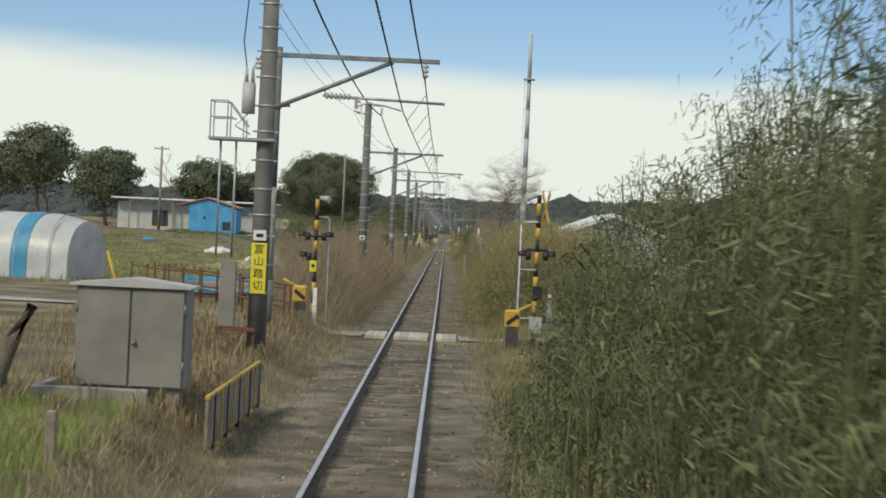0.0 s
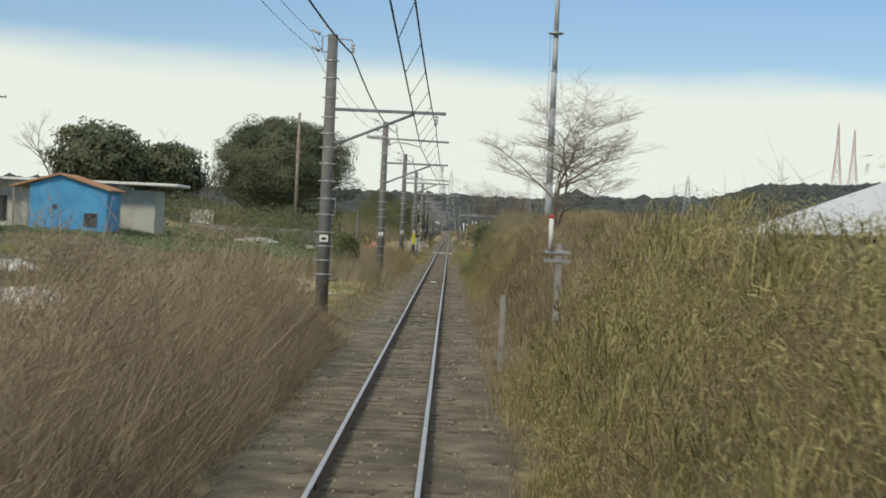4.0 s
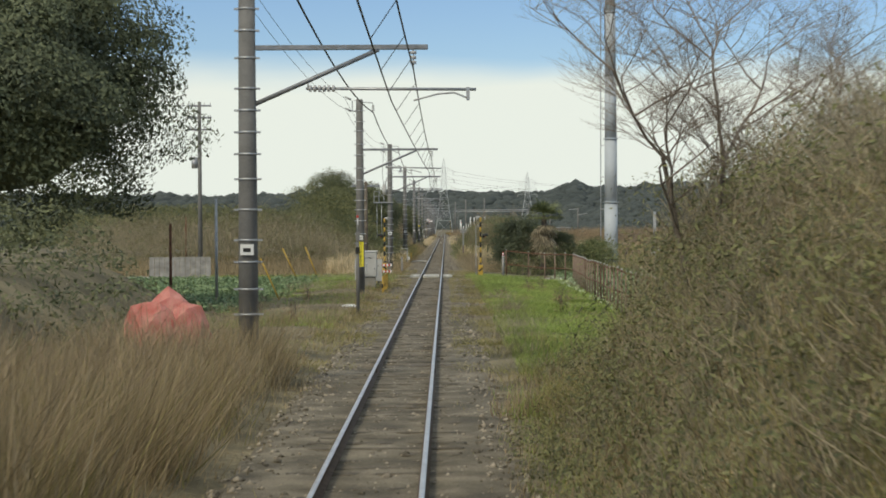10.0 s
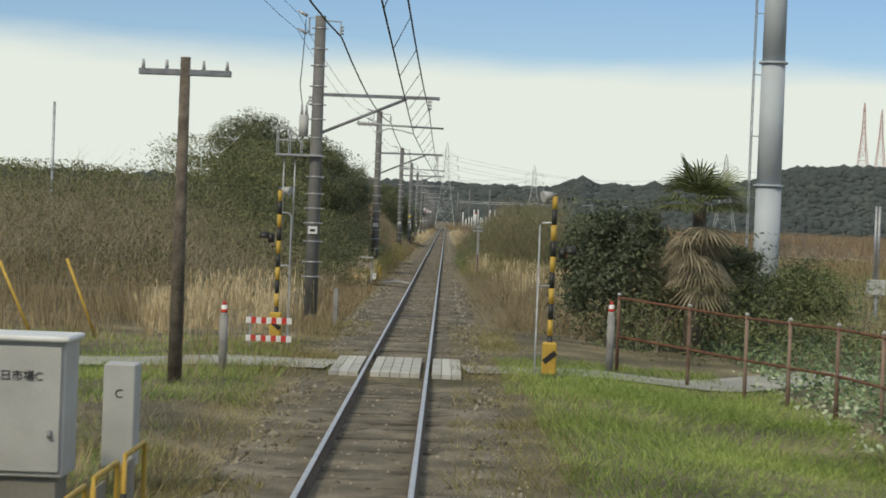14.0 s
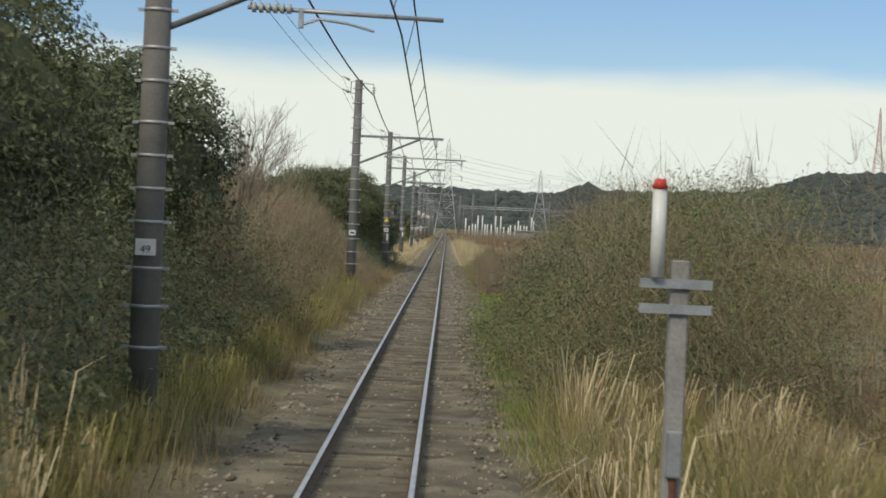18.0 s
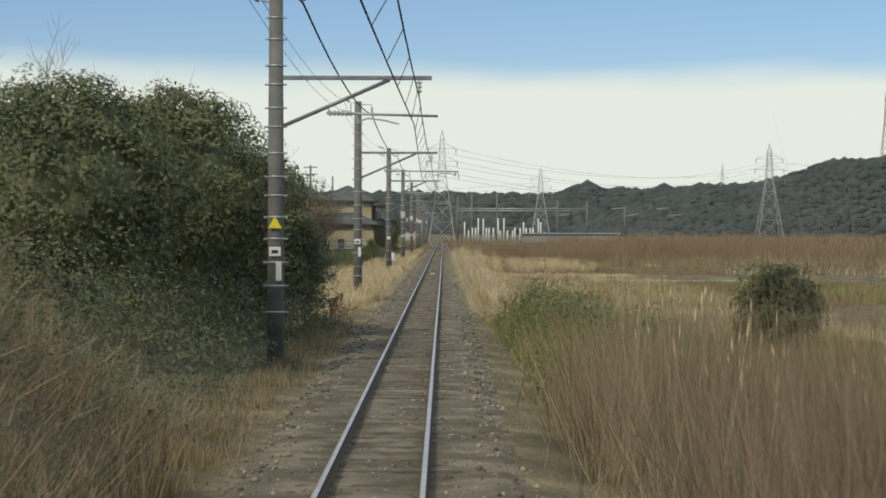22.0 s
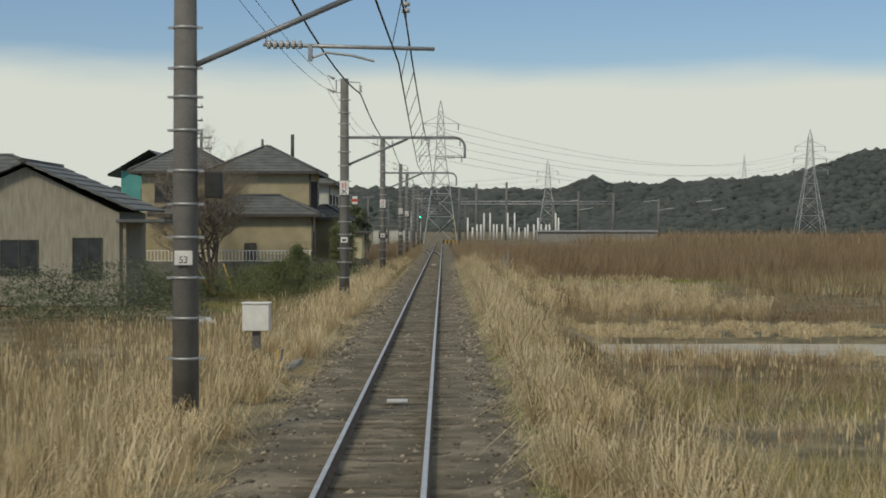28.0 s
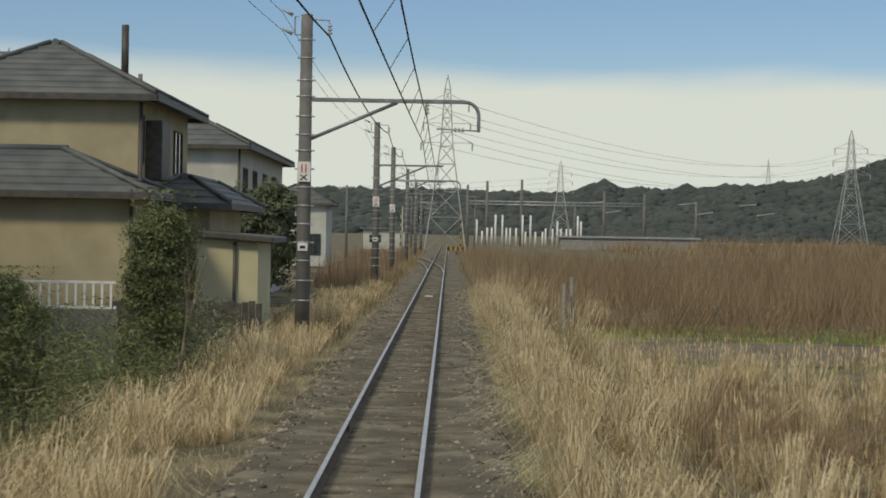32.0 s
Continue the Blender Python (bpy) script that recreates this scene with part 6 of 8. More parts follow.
part("wall", boxm(-2.2, -4, 0, 2.2, 4, 7.6), mat("teal_paint", (0.06, 0.28, 0.27), (0.1, 0.36, 0.34), 1, 0.7), ht)
bm = bmesh.new()
for s in (-1, 1):
    q = [bm.verts.new(c) for c in ((s * 3.2, -4.6, 7.3), (0, -4.6, 9.2), (0, 4.6, 9.2), (s * 3.2, 4.6, 7.3))]
    bm.faces.new(q if s < 0 else list(reversed(q)))
    q = [bm.verts.new(c) for c in ((s * 3.2, -4.6, 7.2), (0, -4.6, 9.1), (0, 4.6, 9.1), (s * 3.2, 4.6, 7.2))]
    bm.faces.new(q)
part("roof", bm, M_roof, ht)
window(ht, -0.7, -4.0, 5.2, 1.4, 1.1)

ax = thing("garden_shed", -4.9, 657, -0.5, "cream garden shed with thin brown roof", "shed")
part("wall", boxm(-0.8, -1.8, 0, 0.8, 1.8, 2.95), mat("shed_cream", (0.5, 0.47, 0.3), (0.6, 0.56, 0.38), 1, 0.8, 0, 0.15), ax)
part("roof", boxm(-1.0, -2.1, 2.95, 1.0, 2.1, 3.12, 0.03, Matrix.Rotation(radians(4), 4, "Y")), M_frame, ax)
part("downpipe", rodm((0.2, -1.88, 0.2), (0.2, -1.88, 2.9), 0.045), M_frame, ax)

# garden wall with a white railing, board fence
gw = tagged(part("wall_garden", boxm(-17, 648.6, -1.6, -6.6, 648.85, 0.85), M_pole), "dark stained concrete retaining wall", "wall", kind="structure")
gr = thing("garden_railing", -17, 648.72, 0.85, "white picket railing on a garden wall", "railing")
for k in range(52):
    part("picket", boxm(k * 0.2, -0.015, 0.06, k * 0.2 + 0.05, 0.015, 0.62), M_white, gr)
for z in (0.03, 0.6):
    part("rail", boxm(0, -0.03, z, 10.35, 0.03, z + 0.06), M_white, gr)
bf = thing("board_fence", -7, 650.2, -0.9, "dark weathered board fence beside the garden", "fence")
for k in range(22):
    part("board", boxm(k * 0.16, -0.02, 0, k * 0.16 + 0.15, 0.02, 1.9 + 0.03 * ((k * 7) % 3)), M_frame, bf)


# wooden and concrete utility poles
def utility_pole(x, y, h, label, bars=2, mat_=None, lean=0.0, r=0.15, box_=False):
    t = thing("utility_pole", x, y, float(ground_z(x, y)) - 0.1, label, "pole", "utility poles")
    part("shaft", rodm((0, 0, 0), (lean * h, 0, h), r, r * 0.68, 12), mat_ or M_pole, t)
    for k in range(bars):
        z = h - 0.25 - 0.75 * k
        part("crossarm", boxm(lean * z - 0.75, -0.05, z - 0.05, lean * z + 0.75, 0.05, z + 0.05, 0.008), M_arm, t)
        for s in (-0.68, -0.3, 0.3, 0.68):
            part("insulator", rodm((lean * z + s, 0, z + 0.05), (lean * z + s, 0, z + 0.2), 0.035, 0.02, 6), M_insul, t)
    if box_:
        part("transformer", rodm((-0.32, 0, h * 0.62), (-0.32, 0, h * 0.62 + 0.7), 0.2, 0.2, 12), M_galv, t)
    return t


utility_pole(-13.6, 649, 10.8, "concrete utility pole with crossarms by the houses", 3)
utility_pole(-16.6, 678, 10.2, "concrete utility pole behind the roofs", 2)
utility_pole(-14.0, 697, 10.6, "plain utility pole behind the roofs", 0)
utility_pole(-11.1, 259, 9.4, "wooden utility pole before the big tree", 0, M_wood)
utility_pole(-14.6, 341, 11.0, "concrete utility pole with crossarms by the field", 3, box_=True)
utility_pole(-3.5, 324.8, 5.4, "dark utility pole beside the level crossing", 1, M_bark, r=0.12)
utility_pole(-28, 232, 8.5, "dark wooden utility pole by the blue house", 1, M_wood)
utility_pole(-60, 520, 11, "distant utility pole over the thicket", 2)
utility_pole(-70, 540, 11, "distant utility pole over the thicket", 2)
for k, (x, y, h, tone) in enumerate(((-14.7, 369, 6.6, M_galv), (-8.1, 295, 4.2, M_galv), (-9.6, 293, 3.2, M_rust), (-17.4, 355, 3.6, M_rust), (-2.9, 760, 5.0, M_galv))):
    t = thing("marker_post", x, y, float(ground_z(x, y)) - 0.1, "plain thin steel post in a field" if tone is M_galv else "thin rust-red post in a field", "post", "field posts")
    part("shaft", rodm((0, 0, 0), (0, 0, h), 0.06, 0.05), tone, t)

# blue house and its long pale neighbour
bh = thing("house", -21.8, 228, 1.0, "bright blue hut with faded orange gable roof", "house")
bm = bmesh.new()
prof = [(-2.4, 0), (2.2, 0), (2.2, 3.1), (-0.6, 3.9), (-2.4, 3.3)]
va = [bm.verts.new((x, -2.2, z)) for x, z in prof]
vb = [bm.verts.new((x, 2.6, z)) for x, z in prof]
bm.faces.new(va)
bm.faces.new(list(reversed(vb)))
for k in range(5):
    bm.faces.new((va[k], vb[k], vb[(k + 1) % 5], va[(k + 1) % 5]))
bmesh.ops.recalc_face_normals(bm, faces=bm.faces)
part("wall", bm, M_blue, bh)
bm = bmesh.new()
box(bm, -3.05, -2.5, -0.05, 0, 2.9, 0.05, m=Matrix.Translation((-0.6, 0, 3.97)) @ Matrix.Rotation(radians(-16), 4, "Y"))
box(bm, 0, -2.5, -0.05, 3.2, 2.9, 0.05, m=Matrix.Translation((-0.6, 0, 3.97)) @ Matrix.Rotation(radians(16), 4, "Y"))
part("roof", bm, M_orange, bh)
window(bh, 0.9, -2.2, 0.9, 0.75, 0.8)
part("vent", boxm(-1.0, -2.26, 1.9, -0.75, -2.18, 2.15), M_frame, bh)
wh = thing("long_shed", -26, 234, 1.0, "long low white shed with thin flat roof", "shed")
part("wall", boxm(-6.5, 0, 0, 8, 4, 3.3), M_palewall, wh)
part("roof", boxm(-7, -1.4, 3.6, 9.6, 4.4, 3.78, 0.03), M_white, wh)
window(wh, -3.0, 0, 1.0, 1.6, 1.6)
for x in (-5.2, -0.8):
    part("post", boxm(x, -1.2, 0, x + 0.12, -1.08, 3.6), M_wood, wh)


# polytunnel
def polytunnel(x, y, w, length, h, label, turn, ribs=12, stripe=False):
    t = thing("polytunnel", x, y, float(ground_z(x, y)) - 0.05, label, "greenhouse", turn=turn)
    a = np.linspace(0, np.pi, 17)
    ring = np.stack([np.cos(a) * w / 2 * np.minimum(1, 0.9 + 0.1 * np.sin(a)), np.sin(a) ** 0.72 * h], -1)
    ys = np.linspace(0, length, 22)
    sc = np.where(ys < 0.7, 0.9, 1.0)
    V = np.array([[(px * s, yy, pz * s) for px, pz in ring] for yy, s in zip(ys, sc)])
    i, j = np.meshgrid(np.arange(len(ys) - 1), np.arange(16), indexing="ij")
    F = np.stack([i * 17 + j, i * 17 + j + 1, (i + 1) * 17 + j + 1, (i + 1) * 17 + j], -1).reshape(-1, 4)
    ob = new("skin", mesh_np("skin", V.reshape(-1, 3), F, M_vinyl))
    ob.parent = t
    for yy in (0.02, length - 0.02):
        bm = bmesh.new()
        bm.faces.new([bm.verts.new((px * 0.9, yy, pz * 0.9)) for px, pz in ring])
        part("end_sheet", bm, M_vinyl, t)
    for k in range(ribs):
        yy = length * (k + 0.5) / ribs
        tubes("rib", [[(px * 1.008, yy, pz * 1.008) for px, pz in ring]], 0.022, M_galv, t, 5)
    if stripe:
        V = np.array([[(px * 1.012, yy, pz * 1.012) for px, pz in ring] for yy in (1.6, 2.3)])
        j = np.arange(16)
        F = np.stack([j, j + 1, 17 + j + 1, 17 + j], -1)
        b = new("blue_band", mesh_np("blue_band", V.reshape(-1, 3), F, M_tarpblue))
        b.parent = t
        tagged(b, "faded blue band over the skin")
    return t


polytunnel(-13.6, 117, 5.0, 26, 2.6, "cloudy vinyl polytunnel with a blue band", 78, 18, True)


def greenhouse(x, y, w, length, eave, top):
    """One arched span with upright walls and a gridded end wall."""
    t = thing("greenhouse", x, y, float(ground_z(x, y)) - 0.05, "cloudy vinyl greenhouse span with a gridded end wall", "greenhouse", "greenhouse spans")
    a = np.linspace(0, np.pi, 13)
    arch = [(-np.cos(q) * w / 2, eave + np.sin(q) ** 0.8 * (top - eave)) for q in a]
    ring = [(-w / 2, 0.0)] + arch + [(w / 2, 0.0)]
    n = len(ring)
    ys = np.linspace(0, length, 12)
    V = np.array([[(px, yy, pz) for px, pz in ring] for yy in ys]).reshape(-1, 3)
    i, j = np.meshgrid(np.arange(11), np.arange(n - 1), indexing="ij")
    F = np.stack([i * n + j, i * n + j + 1, (i + 1) * n + j + 1, (i + 1) * n + j], -1).reshape(-1, 4)
    new("skin", mesh_np("skin", V, F, M_vinyl)).parent = t
    for yy in (0.03, length - 0.03):
        bm = bmesh.new()
        bm.faces.new([bm.verts.new((px * 0.99, yy, pz * 0.99)) for px, pz in ring])
        part("end_sheet", bm, M_vinyl, t)
    for px in np.linspace(-w / 2 + 0.02, w / 2 - 0.02, 6):
        h = float(np.interp(px, [q[0] for q in arch], [q[1] for q in arch]))
        part("end_post", rodm((px, -0.02, 0), (px, -0.02, h), 0.025, sides=5), M_galv, t)
    for pz in (0.7, 1.4, eave):
        part("end_rail", rodm((-w / 2, -0.03, pz), (w / 2, -0.03, pz), 0.022, sides=5), M_galv, t)
    for yy in np.linspace(0, length, 8):
        tubes("rib", [[(px * 1.008, yy, pz * 1.008) for px, pz in arch]], 0.025, M_galv, t, 5)
    return t


for k in range(3):
    greenhouse(18.3 + 4.8 * k, 158, 4.75, 30, 2.2, 3.1)
polytunnel(16.0, 197, 6.0, 24, 3.2, "white vinyl greenhouse dome behind the bank", 0, 10)
fs = thing("farm_shed", 9.4, 134, -0.1, "grey sheet-metal farm shed with white verges", "shed")
bm = bmesh.new()
prof = [(-3.2, 0), (3.6, 0), (3.6, 2.5), (-0.4, 4.0), (-3.2, 2.9)]
va = [bm.verts.new((x, 0, z)) for x, z in prof]
vb = [bm.verts.new((x, 14, z)) for x, z in prof]
bm.faces.new(va)
bm.faces.new(list(reversed(vb)))
for k in range(5):
    bm.faces.new((va[k], vb[k], vb[(k + 1) % 5], va[(k + 1) % 5]))
bmesh.ops.recalc_face_normals(bm, faces=bm.faces)
part("wall", bm, M_sheet, fs)
for (xa, za), (xb, zb) in (((3.7, 2.5), (-0.4, 4.06)), ((-0.4, 4.06), (-3.3, 2.93))):
    q = bmesh.new()
    vs = [q.verts.new(c) for c in ((xa, -0.25, za - 0.12), (xb, -0.25, zb - 0.12), (xb, -0.25, zb + 0.08), (xa, -0.25, za + 0.08), (xa, 14.2, za + 0.08), (xb, 14.2, zb + 0.08))]
    q.faces.new(vs[:4])
    q.faces.new((vs[3], vs[2], vs[5], vs[4]))
    part("verge", q, M_white, fs)

# nursery benches under rolled sheets
for k in range(4):
    x0 = 8.0 + 2.6 * k
    b = thing("nursery_bench", x0, 98 + 3 * k, float(ground_z(x0, 104)), "steel-tube nursery bench with rolled grey sheeting", "bench", "nursery benches")
    for j in range(9):
        for s in (0, 1.2):
            part("leg", rodm((s, j * 2.6, 0), (s, j * 2.6, 1.05), 0.02, sides=5), M_galv, b)
    for s in (0, 1.2):
        part("rail", rodm((s, 0, 1.05), (s, 21, 1.05), 0.02, sides=5), M_galv, b)
    part("sheet_roll", rodm((0.6, 0, 1.25), (0.6, 21.5, 1.25), 0.2, 0.2, 10), M_sheet, b, "rolled grey plastic sheeting")
hp = thing("net_heap", 8.6, 109, 0, "heap of black netting under the benches", "heap")
bm = bmesh.new()
bmesh.ops.create_icosphere(bm, subdivisions=3, radius=1)
for v in bm.verts:
    v.co = Vector((v.co.x * 1.3, v.co.y * 2.2, max(0, v.co.z) * 0.8)) * (1 + 0.15 * noise.noise(v.co * 3))
part("folds", bm, M_net, hp)
for x, y, s, c in ((6.4, 95.5, 0.45, M_tarpwhite), (8.2, 98, 0.45, M_tarpwhite), (9.3, 101, 0.6, M_tarpwhite), (6.6, 94, 0.3, M_tarpwhite)):
    bg = thing("plastic_sack", x, y, float(ground_z(x, y)) + 0.02, "crumpled white plastic sheeting on the ground", "sack", "plastic sheets")
    bm = bmesh.new()
    bmesh.ops.create_icosphere(bm, subdivisions=2, radius=1)
    for v in bm.verts:
        v.co = Vector((v.co.x * s * 1.5, v.co.y * s, max(0, v.co.z) * s * 0.5)) * (1 + 0.3 * noise.noise(v.co * 3 + Vector((x, y, 0))))
    part("folds", bm, c, bg)
pl = thing("pallet_stack", 6.9, 96.6, 0.02, "faded red board lying on blocks", "board")
part("board", boxm(-0.2, 0, 0.18, 1.5, 0.5, 0.24), M_pink, pl)
part("block", boxm(0, 0.1, 0, 0.15, 0.4, 0.18), M_wood, pl)
part("block", boxm(1.2, 0.1, 0, 1.35, 0.4, 0.18), M_wood, pl)



# ---- things beside the line ----
def gz(x, y):
    return float(ground_z(x, y))


def striped_pole(t, x, y, z0, z1, r, step=0.28):
    """A post in yellow and black bands, each band a part."""
    k, z = 0, z0
    while z < z1:
        part("band", rodm((x, y, z), (x, y, min(z1, z + step)), r + 0.0015 * (k % 2), sides=12), M_yellow if k % 2 else M_black, t)
        z += step
        k += 1


# grey double-door cabinet on its plinth
c = thing("equipment_cabinet", -3.26, 65.05, 0.42, "grey steel double-door equipment cabinet on a concrete plinth", "cabinet")
part("body", boxm(-0.72, -0.35, 0.08, 0.72, 0.35, 1.4, 0.012), M_cab, c)
for s in (-1, 1):
    d = part("door", boxm(min(s * 0.015, s * 0.69), -0.385, 0.11, max(s * 0.015, s * 0.69), -0.352, 1.37, 0.006), M_cab, c)
    part("hinge", rodm((s * 0.705, -0.38, 0.3), (s * 0.705, -0.38, 0.45), 0.014), M_arm, d)
    part("hinge", rodm((s * 0.705, -0.38, 1.05), (s * 0.705, -0.38, 1.2), 0.014), M_arm, d)
part("handle", rodm((0.06, -0.44, 0.66), (0.06, -0.37, 0.72), 0.025), M_arm, c, "dull metal turn handle")
bm = bmesh.new()
va = [bm.verts.new(q) for q in ((-0.8, -0.44, 1.4), (0.8, -0.44, 1.4), (0.8, -0.44, 1.43), (0, -0.44, 1.52), (-0.8, -0.44, 1.43))]
vb = [bm.verts.new(q) for q in ((-0.8, 0.44, 1.4), (0.8, 0.44, 1.4), (0.8, 0.44, 1.43), (0, 0.44, 1.52), (-0.8, 0.44, 1.43))]
bm.faces.new(va)
bm.faces.new(list(reversed(vb)))
for k in range(5):
    bm.faces.new((va[k], vb[k], vb[(k + 1) % 5], va[(k + 1) % 5]))
bmesh.ops.recalc_face_normals(bm, faces=bm.faces)
part("roof", bm, M_cablight, c)
part("foot", boxm(-0.66, -0.3, -0.3, -0.5, 0.3, 0.08), M_cab, c)
part("foot", boxm(0.5, -0.3, -0.3, 0.66, 0.3, 0.08), M_cab, c)
part("plinth", boxm(-1.15, -0.95, -0.4, 0.35, -0.83, 0.12, 0.02), M_concrete, c, "low stained concrete kerb")
part("plinth", boxm(-1.15, -0.82, -0.4, -1.03, 0.5, 0.12, 0.02), M_concrete, c)

# guard fence of panels with yellow and black edges
f = thing("guard_fence", -2.0, 62.9, gz(-2.0, 66) - 0.05, "low rusty yellow and black guard fence of upright panels", "fence")
for k in range(9):
    y0 = k * 0.72
    part("panel", boxm(-0.02, y0, 0.12, 0.02, y0 + 0.6, 0.72, 0.005), M_wood, f)
    part("post", boxm(-0.035, y0 + 0.61, 0, 0.035, y0 + 0.68, 0.78, 0.006), M_yellow if k % 2 else M_black, f)
part("top_rail", boxm(-0.03, 0, 0.73, 0.03, 6.5, 0.78, 0.006), M_yellow, f)

for x, y, h in ((-2.95, 58.3, 0.62), (-3.6, 72, 0.5), (-4.6, 76, 0.55)):
    st = thing("wooden_stake", x, y, gz(x, y) - 0.1, "short weathered wooden stake", "stake", "stakes")
    part("shaft", boxm(-0.05, -0.05, 0, 0.05, 0.05, h, 0.01), M_wood, st)
tk = thing("cut_trunk", -4.75, 63.5, gz(-4.75, 63.5) - 0.1, "bare leaning cut tree trunk", "trunk")
skeleton("trunk", [(np.array([(0, 0, 0), (0.05, 0, 0.5), (0.2, 0.05, 0.9), (0.45, 0.05, 1.35)]), 0.16, 0.08), (np.array([(0.1, 0, 0.6), (-0.15, 0, 1.0), (-0.3, 0, 1.5)]), 0.08, 0.04)], M_bark, tk)
yp = thing("guy_cover", -7.2, 88, gz(-7.2, 88), "thin yellow guy-wire cover leaning from the ground", "guy wire")
part("cover", rodm((0, 0, 0), (-0.5, 0, 1.6), 0.04), M_yellow, yp)


def sign_plate(pole, z, w, h, material, y=-0.215, name="name_plate", label=""):
    return part(name, boxm(-w / 2, y - 0.008, z - h / 2, w / 2, y + 0.004, z + h / 2, 0.004), material, pole, label)


def vertical_text(parent, chars, size, x, y, z, material, pitch):
    for k, ch in enumerate(chars):
        text(ch, size, material, parent, pose(x, y, z - k * pitch, 90, 0, 0), "character")


def zloc(k, z):
    return z - poles[k].location.z


s = sign_plate(poles[0], zloc(0, 1.86), 0.3, 0.98, M_signyel, label="yellow crossing name plate")
vertical_text(s, "富山踏切", 0.2, 0, -0.226, zloc(0, 2.22), M_black, 0.235)
s = sign_plate(poles[5], zloc(5, 1.58), 0.31, 1.06, M_signyel, label="yellow crossing name plate")
vertical_text(s, "四日市場踏切", 0.15, 0, -0.226, zloc(5, 2.0), M_black, 0.168)
for k, p in enumerate(poles[:15]):
    w = 0.25
    s = sign_plate(p, zloc(k, {0: 2.5, 5: 2.28}.get(k, 2.32)), w, 0.2, M_white, name="number_plate")
    if k in (3, 5, 7, 11):
        text(str(42 + k), 0.13, M_black, s, pose(0, -0.226, zloc(k, 2.29 if k != 5 else 2.25), 90, 0, 0))
    else:
        part("bar", boxm(-0.07, -0.227, zloc(k, 2.28 if k else 2.46), 0.07, -0.222, zloc(k, 2.35 if k else 2.53)), M_black, s)
# section signs: two red strokes over a black cross
for k in (12, 13, 14, 15):
    s = sign_plate(poles[k], zloc(k, 4.2), 0.33, 0.5, M_white, name="section_sign", label="white sign with red strokes and a black cross")
    for x in (-0.05, 0.05):
        part("stroke", boxm(x - 0.016, -0.228, zloc(k, 4.18), x + 0.016, -0.222, zloc(k, 4.39)), M_red, s)
    for a in (-40, 40):
        part("stroke", boxm(-0.11, -0.228, -0.014, 0.11, -0.222, 0.014, m=Matrix.Translation((0, 0, zloc(k, 4.06))) @ Matrix.Rotation(radians(a), 4, "Y")), M_black, s)
fl = part("flag_plate", boxm(0.28, -0.03, zloc(12, 3.62), 0.47, -0.01, zloc(12, 3.9), 0.004), M_white, poles[12], "small white plate with a red band")
part("red_band", boxm(0.282, -0.036, zloc(12, 3.7), 0.468, -0.032, zloc(12, 3.8)), M_red, fl)
part("strap", boxm(0.1, -0.02, zloc(12, 3.74), 0.3, 0.02, zloc(12, 3.78)), M_galv, fl)
bm = rodm((0, -0.235, zloc(9, 2.9)), (0, -0.222, zloc(9, 2.9)), 0.17, 0.17, 3)
part("warning_triangle", bm, M_signyel, poles[9], "yellow triangular warning plate")
part("speaker_box", boxm(0.28, -0.12, zloc(11, 3.15), 0.52, 0.1, zloc(11, 3.5), 0.01), M_black, poles[11], "black box on the pole's side")
for k in (9, 10):
    part("plate", boxm(0.02, -0.23, zloc(k, 1.7), 0.14, -0.2, zloc(k, 2.1), 0.004), M_white, poles[k])


# transformer platform on two of the poles
def transformer(k, zp):
    p = poles[k]
    z = zloc(k, zp)
    part("platform", boxm(-1.08, -0.3, z - 0.04, 0.2, 0.3, z + 0.02, 0.01), M_galv, p, "steel maintenance platform")
    rails = []
    for x in (-1.05, -0.72, -0.4):
        for y in (-0.28, 0.28):
            rails.append([(x, y, z), (x, y, z + 0.72 if x < -0.5 else z + 0.4)])
    for y in (-0.28, 0.28):
        rails += [[(-1.05, y, z + 0.72), (-0.72, y, z + 0.72), (-0.35, y, z + 0.25)], [(-1.05, y, z + 0.4), (-0.6, y, z + 0.4)]]
    rails += [[(-1.05, -0.28, z + 0.72), (-1.05, 0.28, z + 0.72)]]
    for rail in rails:
        tubes("guard_rail", [rail], 0.014, M_galv, p, 5)
    part("transformer", rodm((-0.36, 0, z + 0.5), (-0.36, 0, z + 1.1), 0.13, 0.13, 14), M_cablight, p, "grey cylindrical transformer")
    for x in (-0.42, -0.3):
        part("bushing", rodm((x, 0, z + 1.1), (x, 0, z + 1.38), 0.045, 0.025, 8), M_insul, p)
    for b in range(3):
        shared("insulator_disc", bead_me, p, pose(-0.2, 0, z + 1.4 + 0.09 * b))
    tubes("lead_wire", [[(-0.42, 0, z + 1.38), (-0.5, 0, z + 1.9), (-0.45, 0, z + 2.6), (-0.4, 0, z + 3.7)], [(-0.3, 0, z + 1.38), (-0.12, 0, z + 1.7), (0, -0.15, z + 2.2)], [(-0.36, 0, z + 0.5), (-0.6, 0, z + 0.25), (-0.3, 0, z + 0.1)]], 0.012, M_wire, p, 4)
    for x in (-0.55, -0.85):
        part("strut", rodm((x, -0.1, z), (x, -0.1, z - 2.3), 0.022), M_galv, p)


transformer(0, 4.35)
transformer(6, 4.35)
b = thing("meter_box", -3.34, 76.5, gz(-3.34, 76.5), "tall narrow grey steel box on a low stand", "box")
part("body", boxm(-0.15, -0.1, 0.5, 0.15, 0.12, 1.75, 0.01), M_cab, b)
part("shelf", boxm(-0.2, -0.14, 0.42, 0.55, 0.14, 0.48), M_rust, b)
for x in (-0.17, 0.5):
    part("leg", boxm(x, -0.05, 0, x + 0.05, 0.05, 0.42), M_rust, b)


